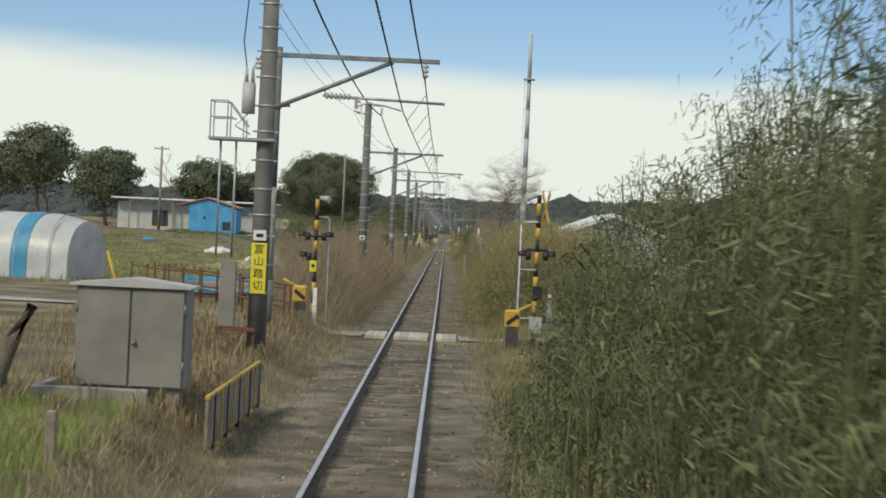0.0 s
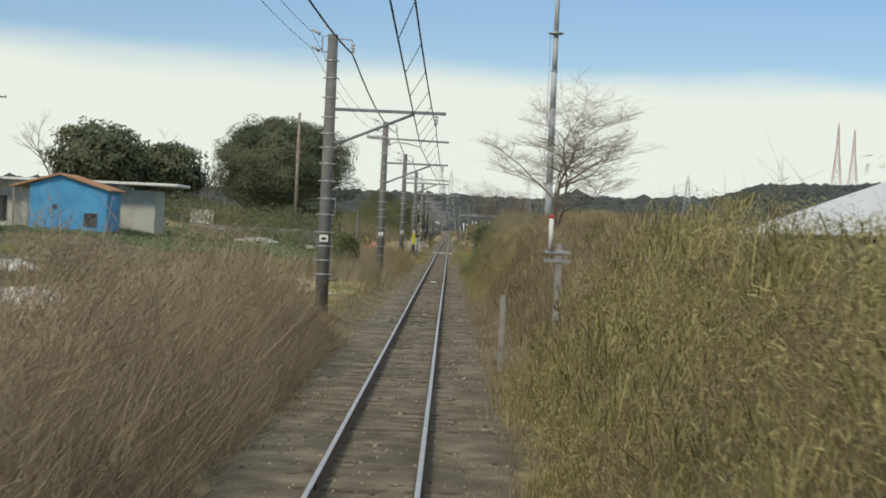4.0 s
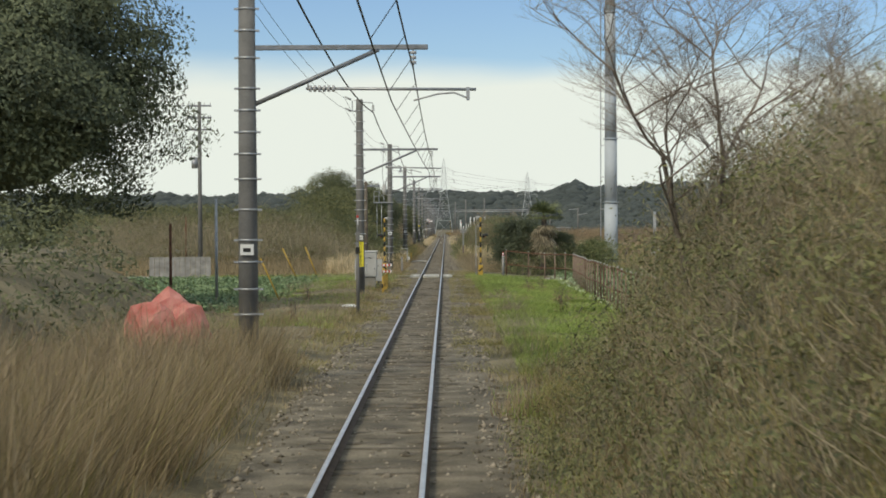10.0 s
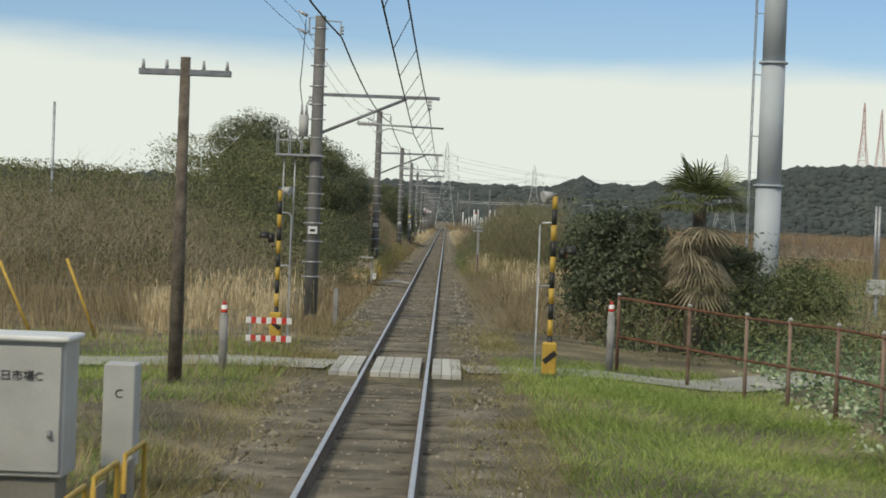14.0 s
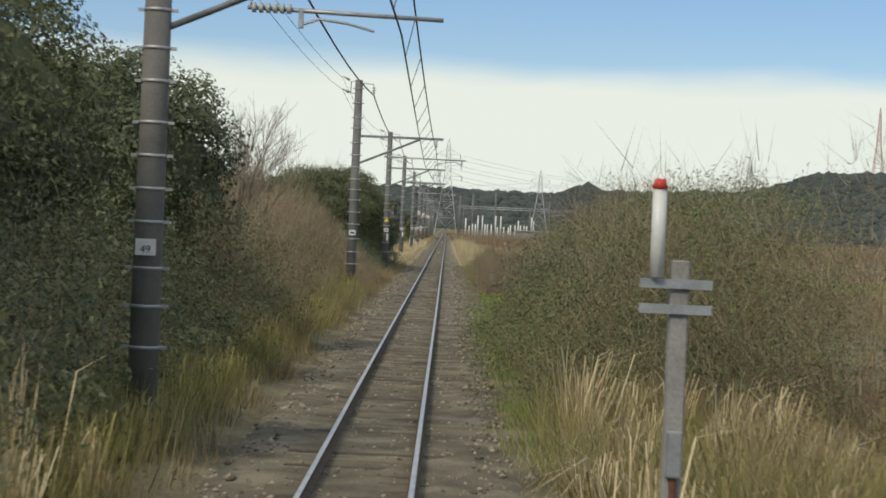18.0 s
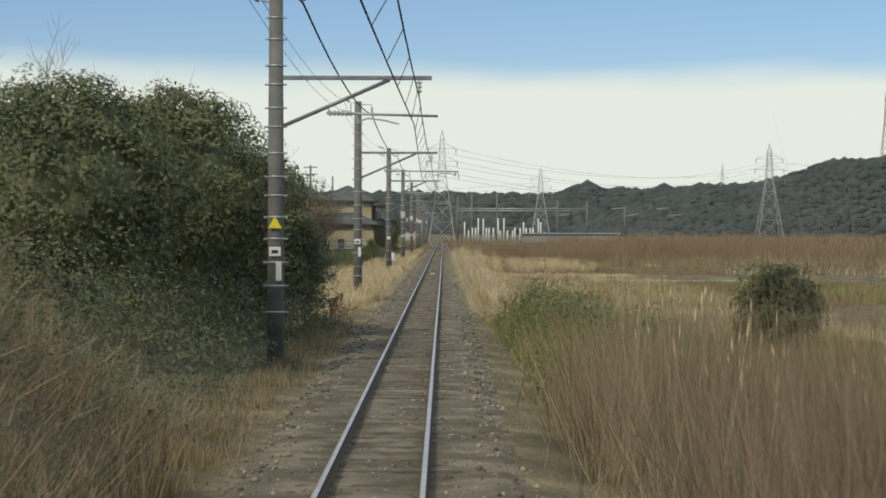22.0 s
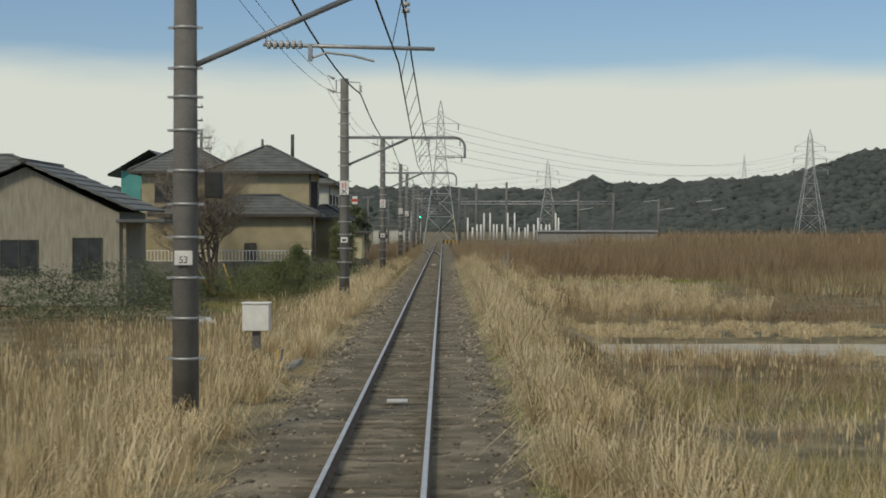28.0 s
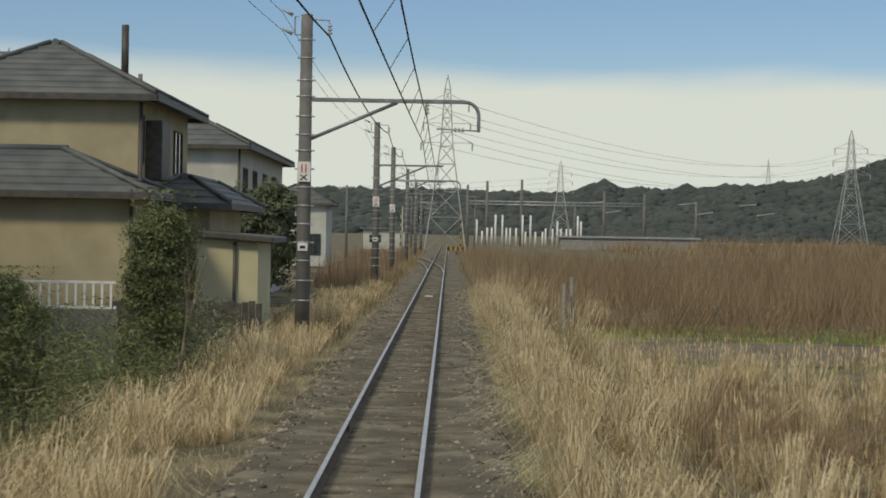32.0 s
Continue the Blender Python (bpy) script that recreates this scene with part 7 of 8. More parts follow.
# level crossings
def crossing_deck(y0, y1, label):
    d = thing("crossing_deck", 0, (y0 + y1) / 2, -0.02, label, "level crossing")
    h = (y1 - y0) / 2
    for k in range(5):
        x0 = -0.45 + k * 0.18
        part("slab", boxm(x0 + 0.004, -h, -0.1, x0 + 0.176, h, 0.0, 0.008), M_pale_slab, d)
    for s in (-1, 1):
        for k in range(3):
            x0 = s * (0.66 + k * 0.18)
            part("slab", boxm(min(x0, x0 + s * 0.172), -h, -0.1, max(x0, x0 + s * 0.172), h, -0.004, 0.008), M_pale_slab, d)
    return d


M_pale_slab = mat("pale_concrete_slab", (0.4, 0.39, 0.35), (0.56, 0.55, 0.5), 2, 0.9, 0, 0.3, 40, objrand=0.4)
M_path = mat("path_concrete", (0.3, 0.29, 0.26), (0.42, 0.41, 0.37), 1, 0.95, 0, 0.4, 30)
crossing_deck(89.4, 91.6, "pale concrete slabs of a footpath crossing")
crossing_deck(328.0, 331.8, "pale concrete slabs of a farm-road crossing")


def path(name, pts, w, label, material=M_path):
    """A narrow path laid on the ground along (x, y) points."""
    p = np.asarray(pts, float)
    t = np.linspace(0, 1, 40)
    q = np.stack([np.interp(t, np.linspace(0, 1, len(p)), p[:, k]) for k in range(2)], -1)
    d = np.gradient(q, axis=0)
    d /= np.linalg.norm(d, axis=1)[:, None]
    nrm = np.stack([-d[:, 1], d[:, 0]], -1)
    rows = []
    for o in np.linspace(-w / 2, w / 2, 6):
        r = q + nrm * o
        rows.append(np.concatenate([r, (ground_z(r[:, 0], r[:, 1]) + 0.035)[:, None]], 1))
    V = np.stack(rows)
    i, j = np.meshgrid(np.arange(5), np.arange(39), indexing="ij")
    F = np.stack([i * 40 + j, i * 40 + j + 1, (i + 1) * 40 + j + 1, (i + 1) * 40 + j], -1).reshape(-1, 4)
    return tagged(new(name, mesh_np(name, V.reshape(-1, 3), F, material)), label, "path", kind="structure")


path("path_1", [(-1.25, 90.5), (-4, 90.8), (-12, 94), (-26, 98)], 1.9, "worn concrete footpath up to the rails")
path("path_2", [(1.25, 90.5), (4, 90.6), (9, 91.5), (30, 93)], 1.9, "worn concrete footpath up to the rails")
path("path_3", [(-1.25, 330), (-5, 330.3), (-14, 333), (-40, 336)], 2.2, "pale farm track up to the rails")
path("path_4", [(1.25, 330), (3.4, 330.2), (6, 331), (10, 336)], 1.8, "pale farm track up to the rails")


def lamp_head(t, x, y, z, s, lit):
    """A hooded lamp that faces the road, along x."""
    hd = part("signal_head", rodm((x - s * 0.05, y, z), (x + s * 0.08, y, z), 0.1, 0.11, 16), M_black, t)
    part("lens", rodm((x + s * 0.081, y, z), (x + s * 0.09, y, z), 0.08, 0.08, 14), lit, hd, "red signal lens")
    bm = rodm((x + s * 0.07, y, z + 0.02), (x + s * 0.26, y, z + 0.02), 0.115, 0.125, 14)
    bmesh.ops.delete(bm, geom=[q for q in bm.faces if q.calc_center_median().z < z - 0.03 or len(q.verts) > 4], context="FACES")
    bmesh.ops.solidify(bm, geom=bm.faces[:], thickness=0.006)
    part("hood", bm, M_black, hd)


M_lens = glow("red_lens", (0.5, 0.02, 0.015), 0.25)


def horn(t, x, y, z, dx):
    h = part("horn_speaker", rodm((x, y, z), (x + dx * 0.27, y - 0.08, z - 0.05), 0.04, 0.11, 14), M_cablight, t, "pale horn loudspeaker")
    part("bracket", rodm((x - dx * 0.1, y, z), (x, y, z), 0.03), M_arm, h)


# first crossing: left-hand signal
t = thing("crossing_signal", -2.7, 91.4, gz(-2.7, 91.4) - 0.05, "black and yellow crossing signal post with horn and lamps", "crossing signal", "crossing signals")
zb = -t.location.z
striped_pole(t, 0, 0, 0, 3.55 + zb, 0.055)
horn(t, 0.06, 0, 3.5 + zb, 1)
for x, z, d in ((-0.2, 2.45, -1), (0.2, 2.45, 1), (-0.14, 1.9, -1)):
    lamp_head(t, x, 0, z + zb, d, M_lens)
part("lamp_arm", rodm((-0.3, 0, 2.45 + zb), (0.3, 0, 2.45 + zb), 0.025), M_black, t)
part("call_box", boxm(-0.13, -0.1, 1.5 + zb, 0.05, -0.06, 1.8 + zb, 0.008), M_signyel, t, "yellow emergency button box")
part("button", rodm((-0.04, -0.11, 1.66 + zb), (-0.04, -0.1, 1.66 + zb), 0.05), M_black, t)
tubes("conduit", [[(0.35, 0.05, 0), (0.35, 0.05, 2.9 + zb), (0.28, 0.05, 2.98 + zb), (0.0, 0.05, 2.98 + zb)]], 0.024, M_galv, t, 6)
w = thing("marker_post", -2.62, 90.9, gz(-2.62, 90.9) - 0.05, "white plastic marker post with dark joints", "post", "crossing posts")
part("shaft", boxm(-0.055, -0.04, 0, 0.055, 0.04, 0.5, 0.008), M_white, w)
part("shaft", boxm(-0.055, -0.04, 0.52, 0.055, 0.04, 1.0, 0.008), M_white, w)


def barrier_machine(x, y, label, s, arm=True):
    b = thing("barrier_machine", x, y, gz(x, y) - 0.02, label, "crossing barrier", "barrier machines")
    part("base", boxm(-0.15, -0.14, 0, 0.15, 0.14, 0.55, 0.01), M_frame, b)
    part("body", boxm(-0.19, -0.17, 0.55, 0.19, 0.17, 1.0, 0.05), M_yellow, b)
    part("stripe", boxm(-0.24, -0.177, -0.05, 0.24, -0.172, 0.05, m=Matrix.Translation((0, 0, 0.76)) @ Matrix.Rotation(radians(38 * s), 4, "Y") @ Matrix.Diagonal((0.72, 1, 1, 1))), M_black, b)
    if arm:
        part("counterweight_arm", rodm((0, 0, 0.9), (-0.45 * s, -0.1, 1.15), 0.035), M_yellow, b)
    return b


barrier_machine(-2.95, 90.0, "yellow and black barrier machine, worn paint", 1)
barrier_machine(2.5, 86.3, "yellow and black barrier machine, worn paint", -1)

# first crossing: right-hand signal with a crossbuck seen edge-on
t = thing("crossing_signal", 3.05, 86.9, gz(3.05, 86.9) - 0.05, "crossing signal with yellow crossbuck, horn and red lamps", "crossing signal", "crossing signals")
zb = -t.location.z
striped_pole(t, 0, 0, 0, 3.75 + zb, 0.055, 0.3)
horn(t, -0.06, 0, 3.72 + zb, -1)
for a in (42, -42):
    part("crossbuck_board", boxm(-0.012, -0.6, -0.07, 0.012, 0.6, 0.07, 0.004, Matrix.Translation((0.17, 0.02, 3.42 + zb)) @ Matrix.Rotation(radians(9), 4, "Z") @ Matrix.Rotation(radians(a), 4, "X")), M_yellow, t, "yellow crossbuck board")
for x in (-0.2, 0.2):
    lamp_head(t, x, 0, 2.25 + zb, 1 if x > 0 else -1, M_lens)
part("lamp_arm", rodm((-0.26, 0, 2.4 + zb), (0.26, 0, 2.4 + zb), 0.035), M_black, t)
tubes("pipe_frame", [[(-0.42, -0.05, 0), (-0.42, -0.05, 3.0 + zb), (-0.36, -0.05, 3.08 + zb), (0, -0.05, 3.08 + zb)], [(-0.42, -0.05, 1.9 + zb), (0, -0.05, 1.9 + zb)], [(-0.42, -0.05, 0.7 + zb), (0, -0.05, 0.7 + zb)]], 0.03, M_galv, t, 7)
part("control_box", boxm(-0.12, -0.1, 0.35 + zb, 0.2, 0.1, 0.75 + zb, 0.01), M_cablight, t)
part("lower_box", boxm(-0.06, -0.16, 1.2 + zb, 0.16, -0.06, 1.5 + zb, 0.01), M_black, t)


def beacon_post(x, y, h, label):
    p = thing("beacon_post", x, y, gz(x, y) - 0.05, label, "post", "crossing posts")
    part("shaft", rodm((0, 0, 0), (0, 0, h), 0.075, 0.075, 10), M_concrete, p)
    part("beacon", rodm((0, 0, h), (0, 0, h + 0.2), 0.06, 0.05, 10), M_white, p, "white lamp with red stripes")
    part("stripe", rodm((0, 0, h + 0.06), (0, 0, h + 0.12), 0.062, 0.06, 10), M_red, p)
    part("cap", rodm((0, 0, h + 0.2), (0, 0, h + 0.27), 0.05, 0.015, 10), M_red, p)
    return p


beacon_post(3.5, 88.2, 1.15, "concrete post with a red and white beacon")
beacon_post(4.15, 331.6, 1.2, "concrete post with a red and white beacon")
beacon_post(-3.05, 327.6, 1.05, "concrete post with a red and white beacon")
vp = thing("vent_pipe", 4.9, 92.8, gz(4.9, 92.8), "white bent plastic vent pipe", "pipe")
tubes("pipe", [[(0, 0, 0), (0, 0, 0.5), (0.04, 0, 0.58), (0.2, 0, 0.6)]], 0.07, M_white, vp, 8)


# rusty pipe fences
def pipe_fence(points, h, label, gap=1.9, posts=M_rust, low=0.5):
    p = np.asarray(points, float)
    x0, y0 = p[0]
    t = thing("pipe_fence", x0, y0, 0, label, "fence")
    seg = np.r_[0, np.cumsum(np.hypot(*np.diff(p, axis=0).T))]
    n = int(seg[-1] / gap)
    pts = []
    for k in range(n + 1):
        s = seg[-1] * k / n
        x, y = np.interp(s, seg, p[:, 0]), np.interp(s, seg, p[:, 1])
        z = gz(x, y)
        pts.append((x - x0, y - y0, z))
        po = part("post", rodm((x - x0, y - y0, z - 0.1), (x - x0, y - y0, z + h), 0.038, 0.034, 8), posts, t)
        part("cap", rodm((x - x0, y - y0, z + h), (x - x0, y - y0, z + h + 0.05), 0.045, 0.03, 8), M_rust if posts is M_rust else M_cablight, po)
    for f in (1.0, low):
        part("rail", _tube_bm([(x, y, z + h * f - 0.05) for x, y, z in pts], 0.026), M_rust, t)
    return t


def _tube_bm(pts, r):
    v, f = tube(pts, r, 7)
    bm = bmesh.new()
    vs = [bm.verts.new(q) for q in v]
    for q in f:
        bm.faces.new([vs[k] for k in q])
    return bm


pipe_fence([(4.0, 72), (4.8, 80), (5.7, 92.4)], 0.95, "rusty two-rail pipe fence beside the track", 2.1)
pipe_fence([(3.6, 89.4), (6.2, 92.6)], 0.95, "rusty two-rail pipe fence at the footpath", 1.6)
pipe_fence([(-3.3, 89.2), (-5.2, 94.5), (-10, 106)], 0.95, "rusty pipe fence leading away from the crossing", 2.2)
pipe_fence([(-3.4, 92.4), (-6.2, 99), (-9.5, 108)], 0.95, "rusty pipe fence leading away from the crossing", 2.2)
pipe_fence([(6.7, 262), (6.9, 285), (7.3, 308), (7.7, 324), (6.2, 330), (4.35, 332.2)], 1.55, "rusty two-rail pipe fence along a field", 1.9, mat("weathered_fence_post", (0.12, 0.065, 0.045), (0.28, 0.2, 0.15), 3, 0.9, 0, 0.3, 20, objrand=0.6))
tb = thing("blue_sheet", -6.4, 104, gz(-6.4, 104), "blue tarpaulin over garden stuff", "tarpaulin")
bm = bmesh.new()
bmesh.ops.create_grid(bm, x_segments=12, y_segments=6, size=1)
for v in bm.verts:
    v.co = Vector((v.co.x * 1.6, v.co.y * 0.5, 0.7 - 0.5 * abs(v.co.y) ** 2 + 0.08 * noise.noise(v.co * 4)))
bmesh.ops.solidify(bm, geom=bm.faces[:], thickness=0.02)
part("cover", bm, M_tarpblue, tb)
part("heap", boxm(-1.4, -0.4, 0, 1.4, 0.4, 0.55, 0.05), M_wood, tb)
# two-tone utility pole at the first crossing
t = thing("utility_pole", -3.45, 86.2, gz(-3.45, 86.2) - 0.1, "two-tone concrete utility pole, dark above and pale below", "pole", "utility poles")
zb = -t.location.z
part("base_sleeve", rodm((0, 0, 0), (0, 0, 1.25), 0.115, 0.115, 12), M_pole, t)
part("shaft", rodm((0, 0, 1.25), (0, 0, 3.5), 0.1, 0.095, 12), M_concrete, t)
part("upper_shaft", rodm((0, 0, 3.5), (0.02, 0, 6.9), 0.095, 0.075, 12), M_pole, t)
part("meter", boxm(-0.22, -0.12, 1.9, -0.1, 0.1, 2.5, 0.01), M_black, t)
part("meter", boxm(-0.22, -0.12, 1.2, -0.1, 0.1, 1.7, 0.01), M_cab, t)
part("clamp", rodm((0, 0, 5.4), (0, 0, 5.5), 0.12), M_galv, t)
part("lamp_arm", rodm((0.05, 0, 5.47), (0.32, 0, 5.5), 0.04), M_arm, t)

# second crossing: striped gate posts
for x, y, s in ((-2.85, 335.9, 1), (2.8, 328.9, -1)):
    t = thing("crossing_gate", x, y, gz(x, y) - 0.05, "yellow and black crossing gate post with lamp and horn", "crossing signal", "crossing signals")
    zb = -t.location.z
    striped_pole(t, 0, 0, 0.55, 3.25 + zb, 0.05, 0.29)
    part("machine", boxm(-0.13, -0.16, 0.12, 0.13, 0.16, 0.72, 0.03), M_yellow, t, "worn yellow gate machine")
    part("stripe", boxm(-0.14, -0.168, -0.05, 0.14, -0.163, 0.05, m=Matrix.Translation((0, 0, 0.45)) @ Matrix.Rotation(radians(40 * s), 4, "Y")), M_black, t)
    part("foot", boxm(-0.16, -0.2, 0, 0.16, 0.2, 0.12, 0.02), M_black, t)
    horn(t, s * 0.04, 0, 3.28 + zb, s * 0.7)
    tubes("conduit", [[(s * 0.26, 0, 0), (s * 0.26, 0, 2.7 + zb), (s * 0.2, 0, 2.76 + zb), (0, 0, 2.76 + zb)], [(s * 0.26, 0, 1.6 + zb), (0, 0, 1.6 + zb)]], 0.02, M_galv, t, 6)
    lamp_head(t, -s * 0.16, 0.1, 2.2 + zb, -s, M_lens)
t = thing("road_barrier", -2.85, 334.2, gz(-2.85, 334.2), "red and white striped road barrier boards", "barrier")
for z in (0.12, 0.5):
    for k in range(9):
        part("board", boxm(-0.48 + k * 0.107, -0.02, z, -0.48 + (k + 1) * 0.107, 0.02, z + 0.13, 0, Matrix.Identity(4)), M_red if k % 2 else M_white, t)
for x in (-0.4, 0.4):
    part("leg", boxm(x - 0.02, 0.02, 0, x + 0.02, 0.06, 0.7), M_galv, t)

# equipment boxes at the second crossing
c = thing("equipment_cabinet", -2.82, 310.4, gz(-2.8, 310) - 0.05, "grey steel signal cabinet with black lettering", "cabinet")
part("body", boxm(-0.42, -0.3, 0.55, 0.42, 0.3, 1.72, 0.012), M_cablight, c)
part("door", boxm(-0.39, -0.33, 0.6, 0.39, -0.303, 1.68, 0.006), M_cablight, c)
part("roof", boxm(-0.46, -0.38, 1.72, 0.46, 0.36, 1.77, 0.015), M_white, c)
part("base", boxm(-0.36, -0.24, 0, 0.36, 0.24, 0.55, 0.01), M_cab, c)
part("handle", rodm((0.31, -0.36, 0.9), (0.31, -0.33, 0.96), 0.02), M_arm, c)
text("四日市場C", 0.1, M_black, c, pose(0, -0.336, 1.42, 90, 0, 0))
c = thing("relay_box", -3.05, 308.7, gz(-3.05, 308.7) - 0.05, "pale grey relay box on a steel stand", "box")
part("body", boxm(-0.23, -0.2, 0.72, 0.23, 0.2, 1.2, 0.012), M_cablight, c)
part("lid", boxm(-0.25, -0.23, 1.2, 0.25, 0.23, 1.24, 0.01), M_white, c)
part("stand", boxm(-0.15, -0.12, 0, 0.15, 0.12, 0.72, 0.01), M_cab, c)
c = thing("relay_box", -3.3, 311.8, gz(-3.3, 311.8) - 0.05, "grey relay box behind the cabinet", "box")
part("body", boxm(-0.2, -0.2, 0.35, 0.2, 0.2, 1.35, 0.012), M_cablight, c)
part("leg", boxm(-0.05, -0.05, 0, 0.05, 0.05, 0.35), M_cab, c)
c = thing("relay_box", -2.42, 313.2, gz(-2.42, 313.2) - 0.05, "narrow grey relay box with black lettering", "box")
part("body", boxm(-0.16, -0.2, 0.3, 0.16, 0.2, 1.35, 0.012), M_cablight, c)
part("leg", boxm(-0.05, -0.05, 0, 0.05, 0.05, 0.3), M_cab, c)
text("C", 0.12, M_black, c, pose(0, -0.204, 1.05, 90, 0, 0))
f = thing("guard_rail", -1.95, 304.6, gz(-1.95, 307) - 0.05, "yellow tubular guard rail with black stripes", "guard rail")
for k in range(5):
    y0 = k * 1.5
    tubes("hoop", [[(0, y0, 0), (0, y0, 0.72), (0, y0 + 0.06, 0.78), (0, y0 + 1.1, 0.78), (0, y0 + 1.16, 0.72), (0, y0 + 1.16, 0)]], 0.026, M_yellow, f, 7)
    part("panel", boxm(-0.012, y0 + 0.06, 0.16, 0.012, y0 + 0.52, 0.7), M_wood, f)
    part("band", rodm((0, y0, 0.3), (0, y0, 0.45), 0.029), M_black, f)

# thin signal post before the cabinets
t = thing("signal_post", -2.12, 284.6, gz(-2.12, 284.6) - 0.1, "thin grey post with small boxes and a red tip", "post")
part("shaft", rodm((0, 0, 0), (0, 0, 2.85), 0.06, 0.05, 10), M_pole, t)
part("upper_shaft", rodm((0, 0, 2.85), (0, 0, 3.3), 0.03), M_galv, t)
part("tip", rodm((0, 0, 3.3), (0, 0, 3.38), 0.04), M_red, t)
part("box", boxm(-0.07, -0.09, 2.1, 0.07, -0.04, 2.32, 0.006), M_black, t)
part("box", boxm(-0.06, -0.09, 2.52, 0.06, 0.09, 2.8, 0.01), M_pole, t)

# steel mast with ladder
t = thing("radio_mast", 13.9, 372, -0.4, "tall round steel mast with a ladder and flanges", "mast")
M_mast = mat("mast_steel", (0.4, 0.44, 0.47), (0.5, 0.54, 0.57), 0.6, 0.7, 0.0, 0.1)
for k in range(6):
    r0 = 0.54 - 0.035 * k
    part("section", rodm((0, 0, k * 5.0), (0, 0, k * 5.0 + 5.0), r0, r0 - 0.02, 20), M_mast, t)
    part("flange", rodm((0, 0, k * 5.0 + 4.96), (0, 0, k * 5.0 + 5.04), r0 + 0.08, r0 + 0.08, 20), M_mast, t)
part("platform", rodm((0, 0, 30), (0, 0, 30.25), 1.0, 1.0, 16), M_galv, t)
part("antenna", rodm((0, 0, 30), (0, 0, 38), 0.34, 0.3, 12), M_mast, t)
rung = []
for s in (-0.2, 0.2):
    rung.append([(-0.82, s, 0.5), (-0.72, s, 30)])
for k in range(72):
    x = -0.82 + 0.1 * k / 72
    rung.append([(x, -0.2, 0.6 + 0.41 * k), (x, 0.2, 0.6 + 0.41 * k)])
for k in range(12):
    rung.append([(-0.8, 0, 2 + 2.5 * k), (-0.4, 0, 2 + 2.5 * k)])
tubes("ladder", rung, 0.022, M_galv, t, 4)
t = thing("meter_post", 16.4, 362.9, gz(16.4, 362.9), "pale box on a thin steel post in a meadow", "post")
part("box", boxm(-0.32, -0.2, 1.0, 0.32, 0.2, 1.55, 0.02), M_cablight, t)
part("leg", boxm(-0.06, -0.06, 0, 0.06, 0.06, 1.0), M_galv, t)
for x in (-0.1, 0.02):
    part("shaft", rodm((x, 0, 1.55), (x, 0, 4.2), 0.05), M_galv, t)
t = thing("grey_hut", 17.7, 357.9, gz(17.7, 357.9), "low pale concrete box in a meadow", "hut")
part("body", boxm(-0.5, -0.4, 0, 0.5, 0.4, 1.2, 0.03), M_concrete, t)

# fan palm by the crossing
t = thing("palm", 6.9, 340.5, gz(6.9, 340.5), "shaggy fan palm with a skirt of dead fronds", "palm")
part("trunk", rodm((0, 0, -0.1), (0.1, 0, 3.7), 0.22, 0.16, 10), M_bark, t)


def frond(base, az, el, ln, droop, w, n=16):
    """A fan of narrow blades on a stalk."""
    tri, k = [], 0
    d = Vector((math.cos(az) * math.cos(el), math.sin(az) * math.cos(el), math.sin(el)))
    side = Vector((-math.sin(az), math.cos(az), 0))
    up = d.cross(side)
    hub = Vector(base) + d * ln * 0.45
    for j in range(n):
        a = radians(-75 + 150 * j / (n - 1))
        e = (d * math.cos(a) + side * math.sin(a)).normalized()
        tip = hub + e * ln * 0.6 + Vector((0, 0, -droop * (0.4 + abs(math.sin(a)))))
        q = e.cross(up).normalized() * w
        mid = hub + e * ln * 0.32
        tri.append([tuple(hub), tuple(mid + q), tuple(tip), tuple(mid - q)])
    st = Vector((0, 0, 1)).cross(d).normalized() * 0.012
    tri.append([tuple(Vector(base) - st), tuple(Vector(base) + st), tuple(hub + st), tuple(hub - st)])
    V = np.array(tri).reshape(-1, 3)
    return V, np.arange(len(V)).reshape(-1, 4)


rp = random.Random(9)
green = [frond((0.1, 0, 3.7), rp.uniform(0, 6.28), rp.uniform(-0.1, 1.3), rp.uniform(1.1, 1.6), 0.16, 0.03) for k in range(34)]
v, f = join(green)
o = new("green_fronds", mesh_np("green_fronds", v, f, M_weed))
o.parent = t
dead = [frond((0.05, 0, rp.uniform(2.2, 3.5)), rp.uniform(0, 6.28), rp.uniform(-1.3, -0.4), rp.uniform(1.0, 1.5), 0.18, 0.03) for k in range(40)]
v, f = join(dead)
o = new("dead_skirt", mesh_np("dead_skirt", v, f, M_grey))
o.parent = t
tagged(o, "skirt of hanging straw-coloured dead fronds")

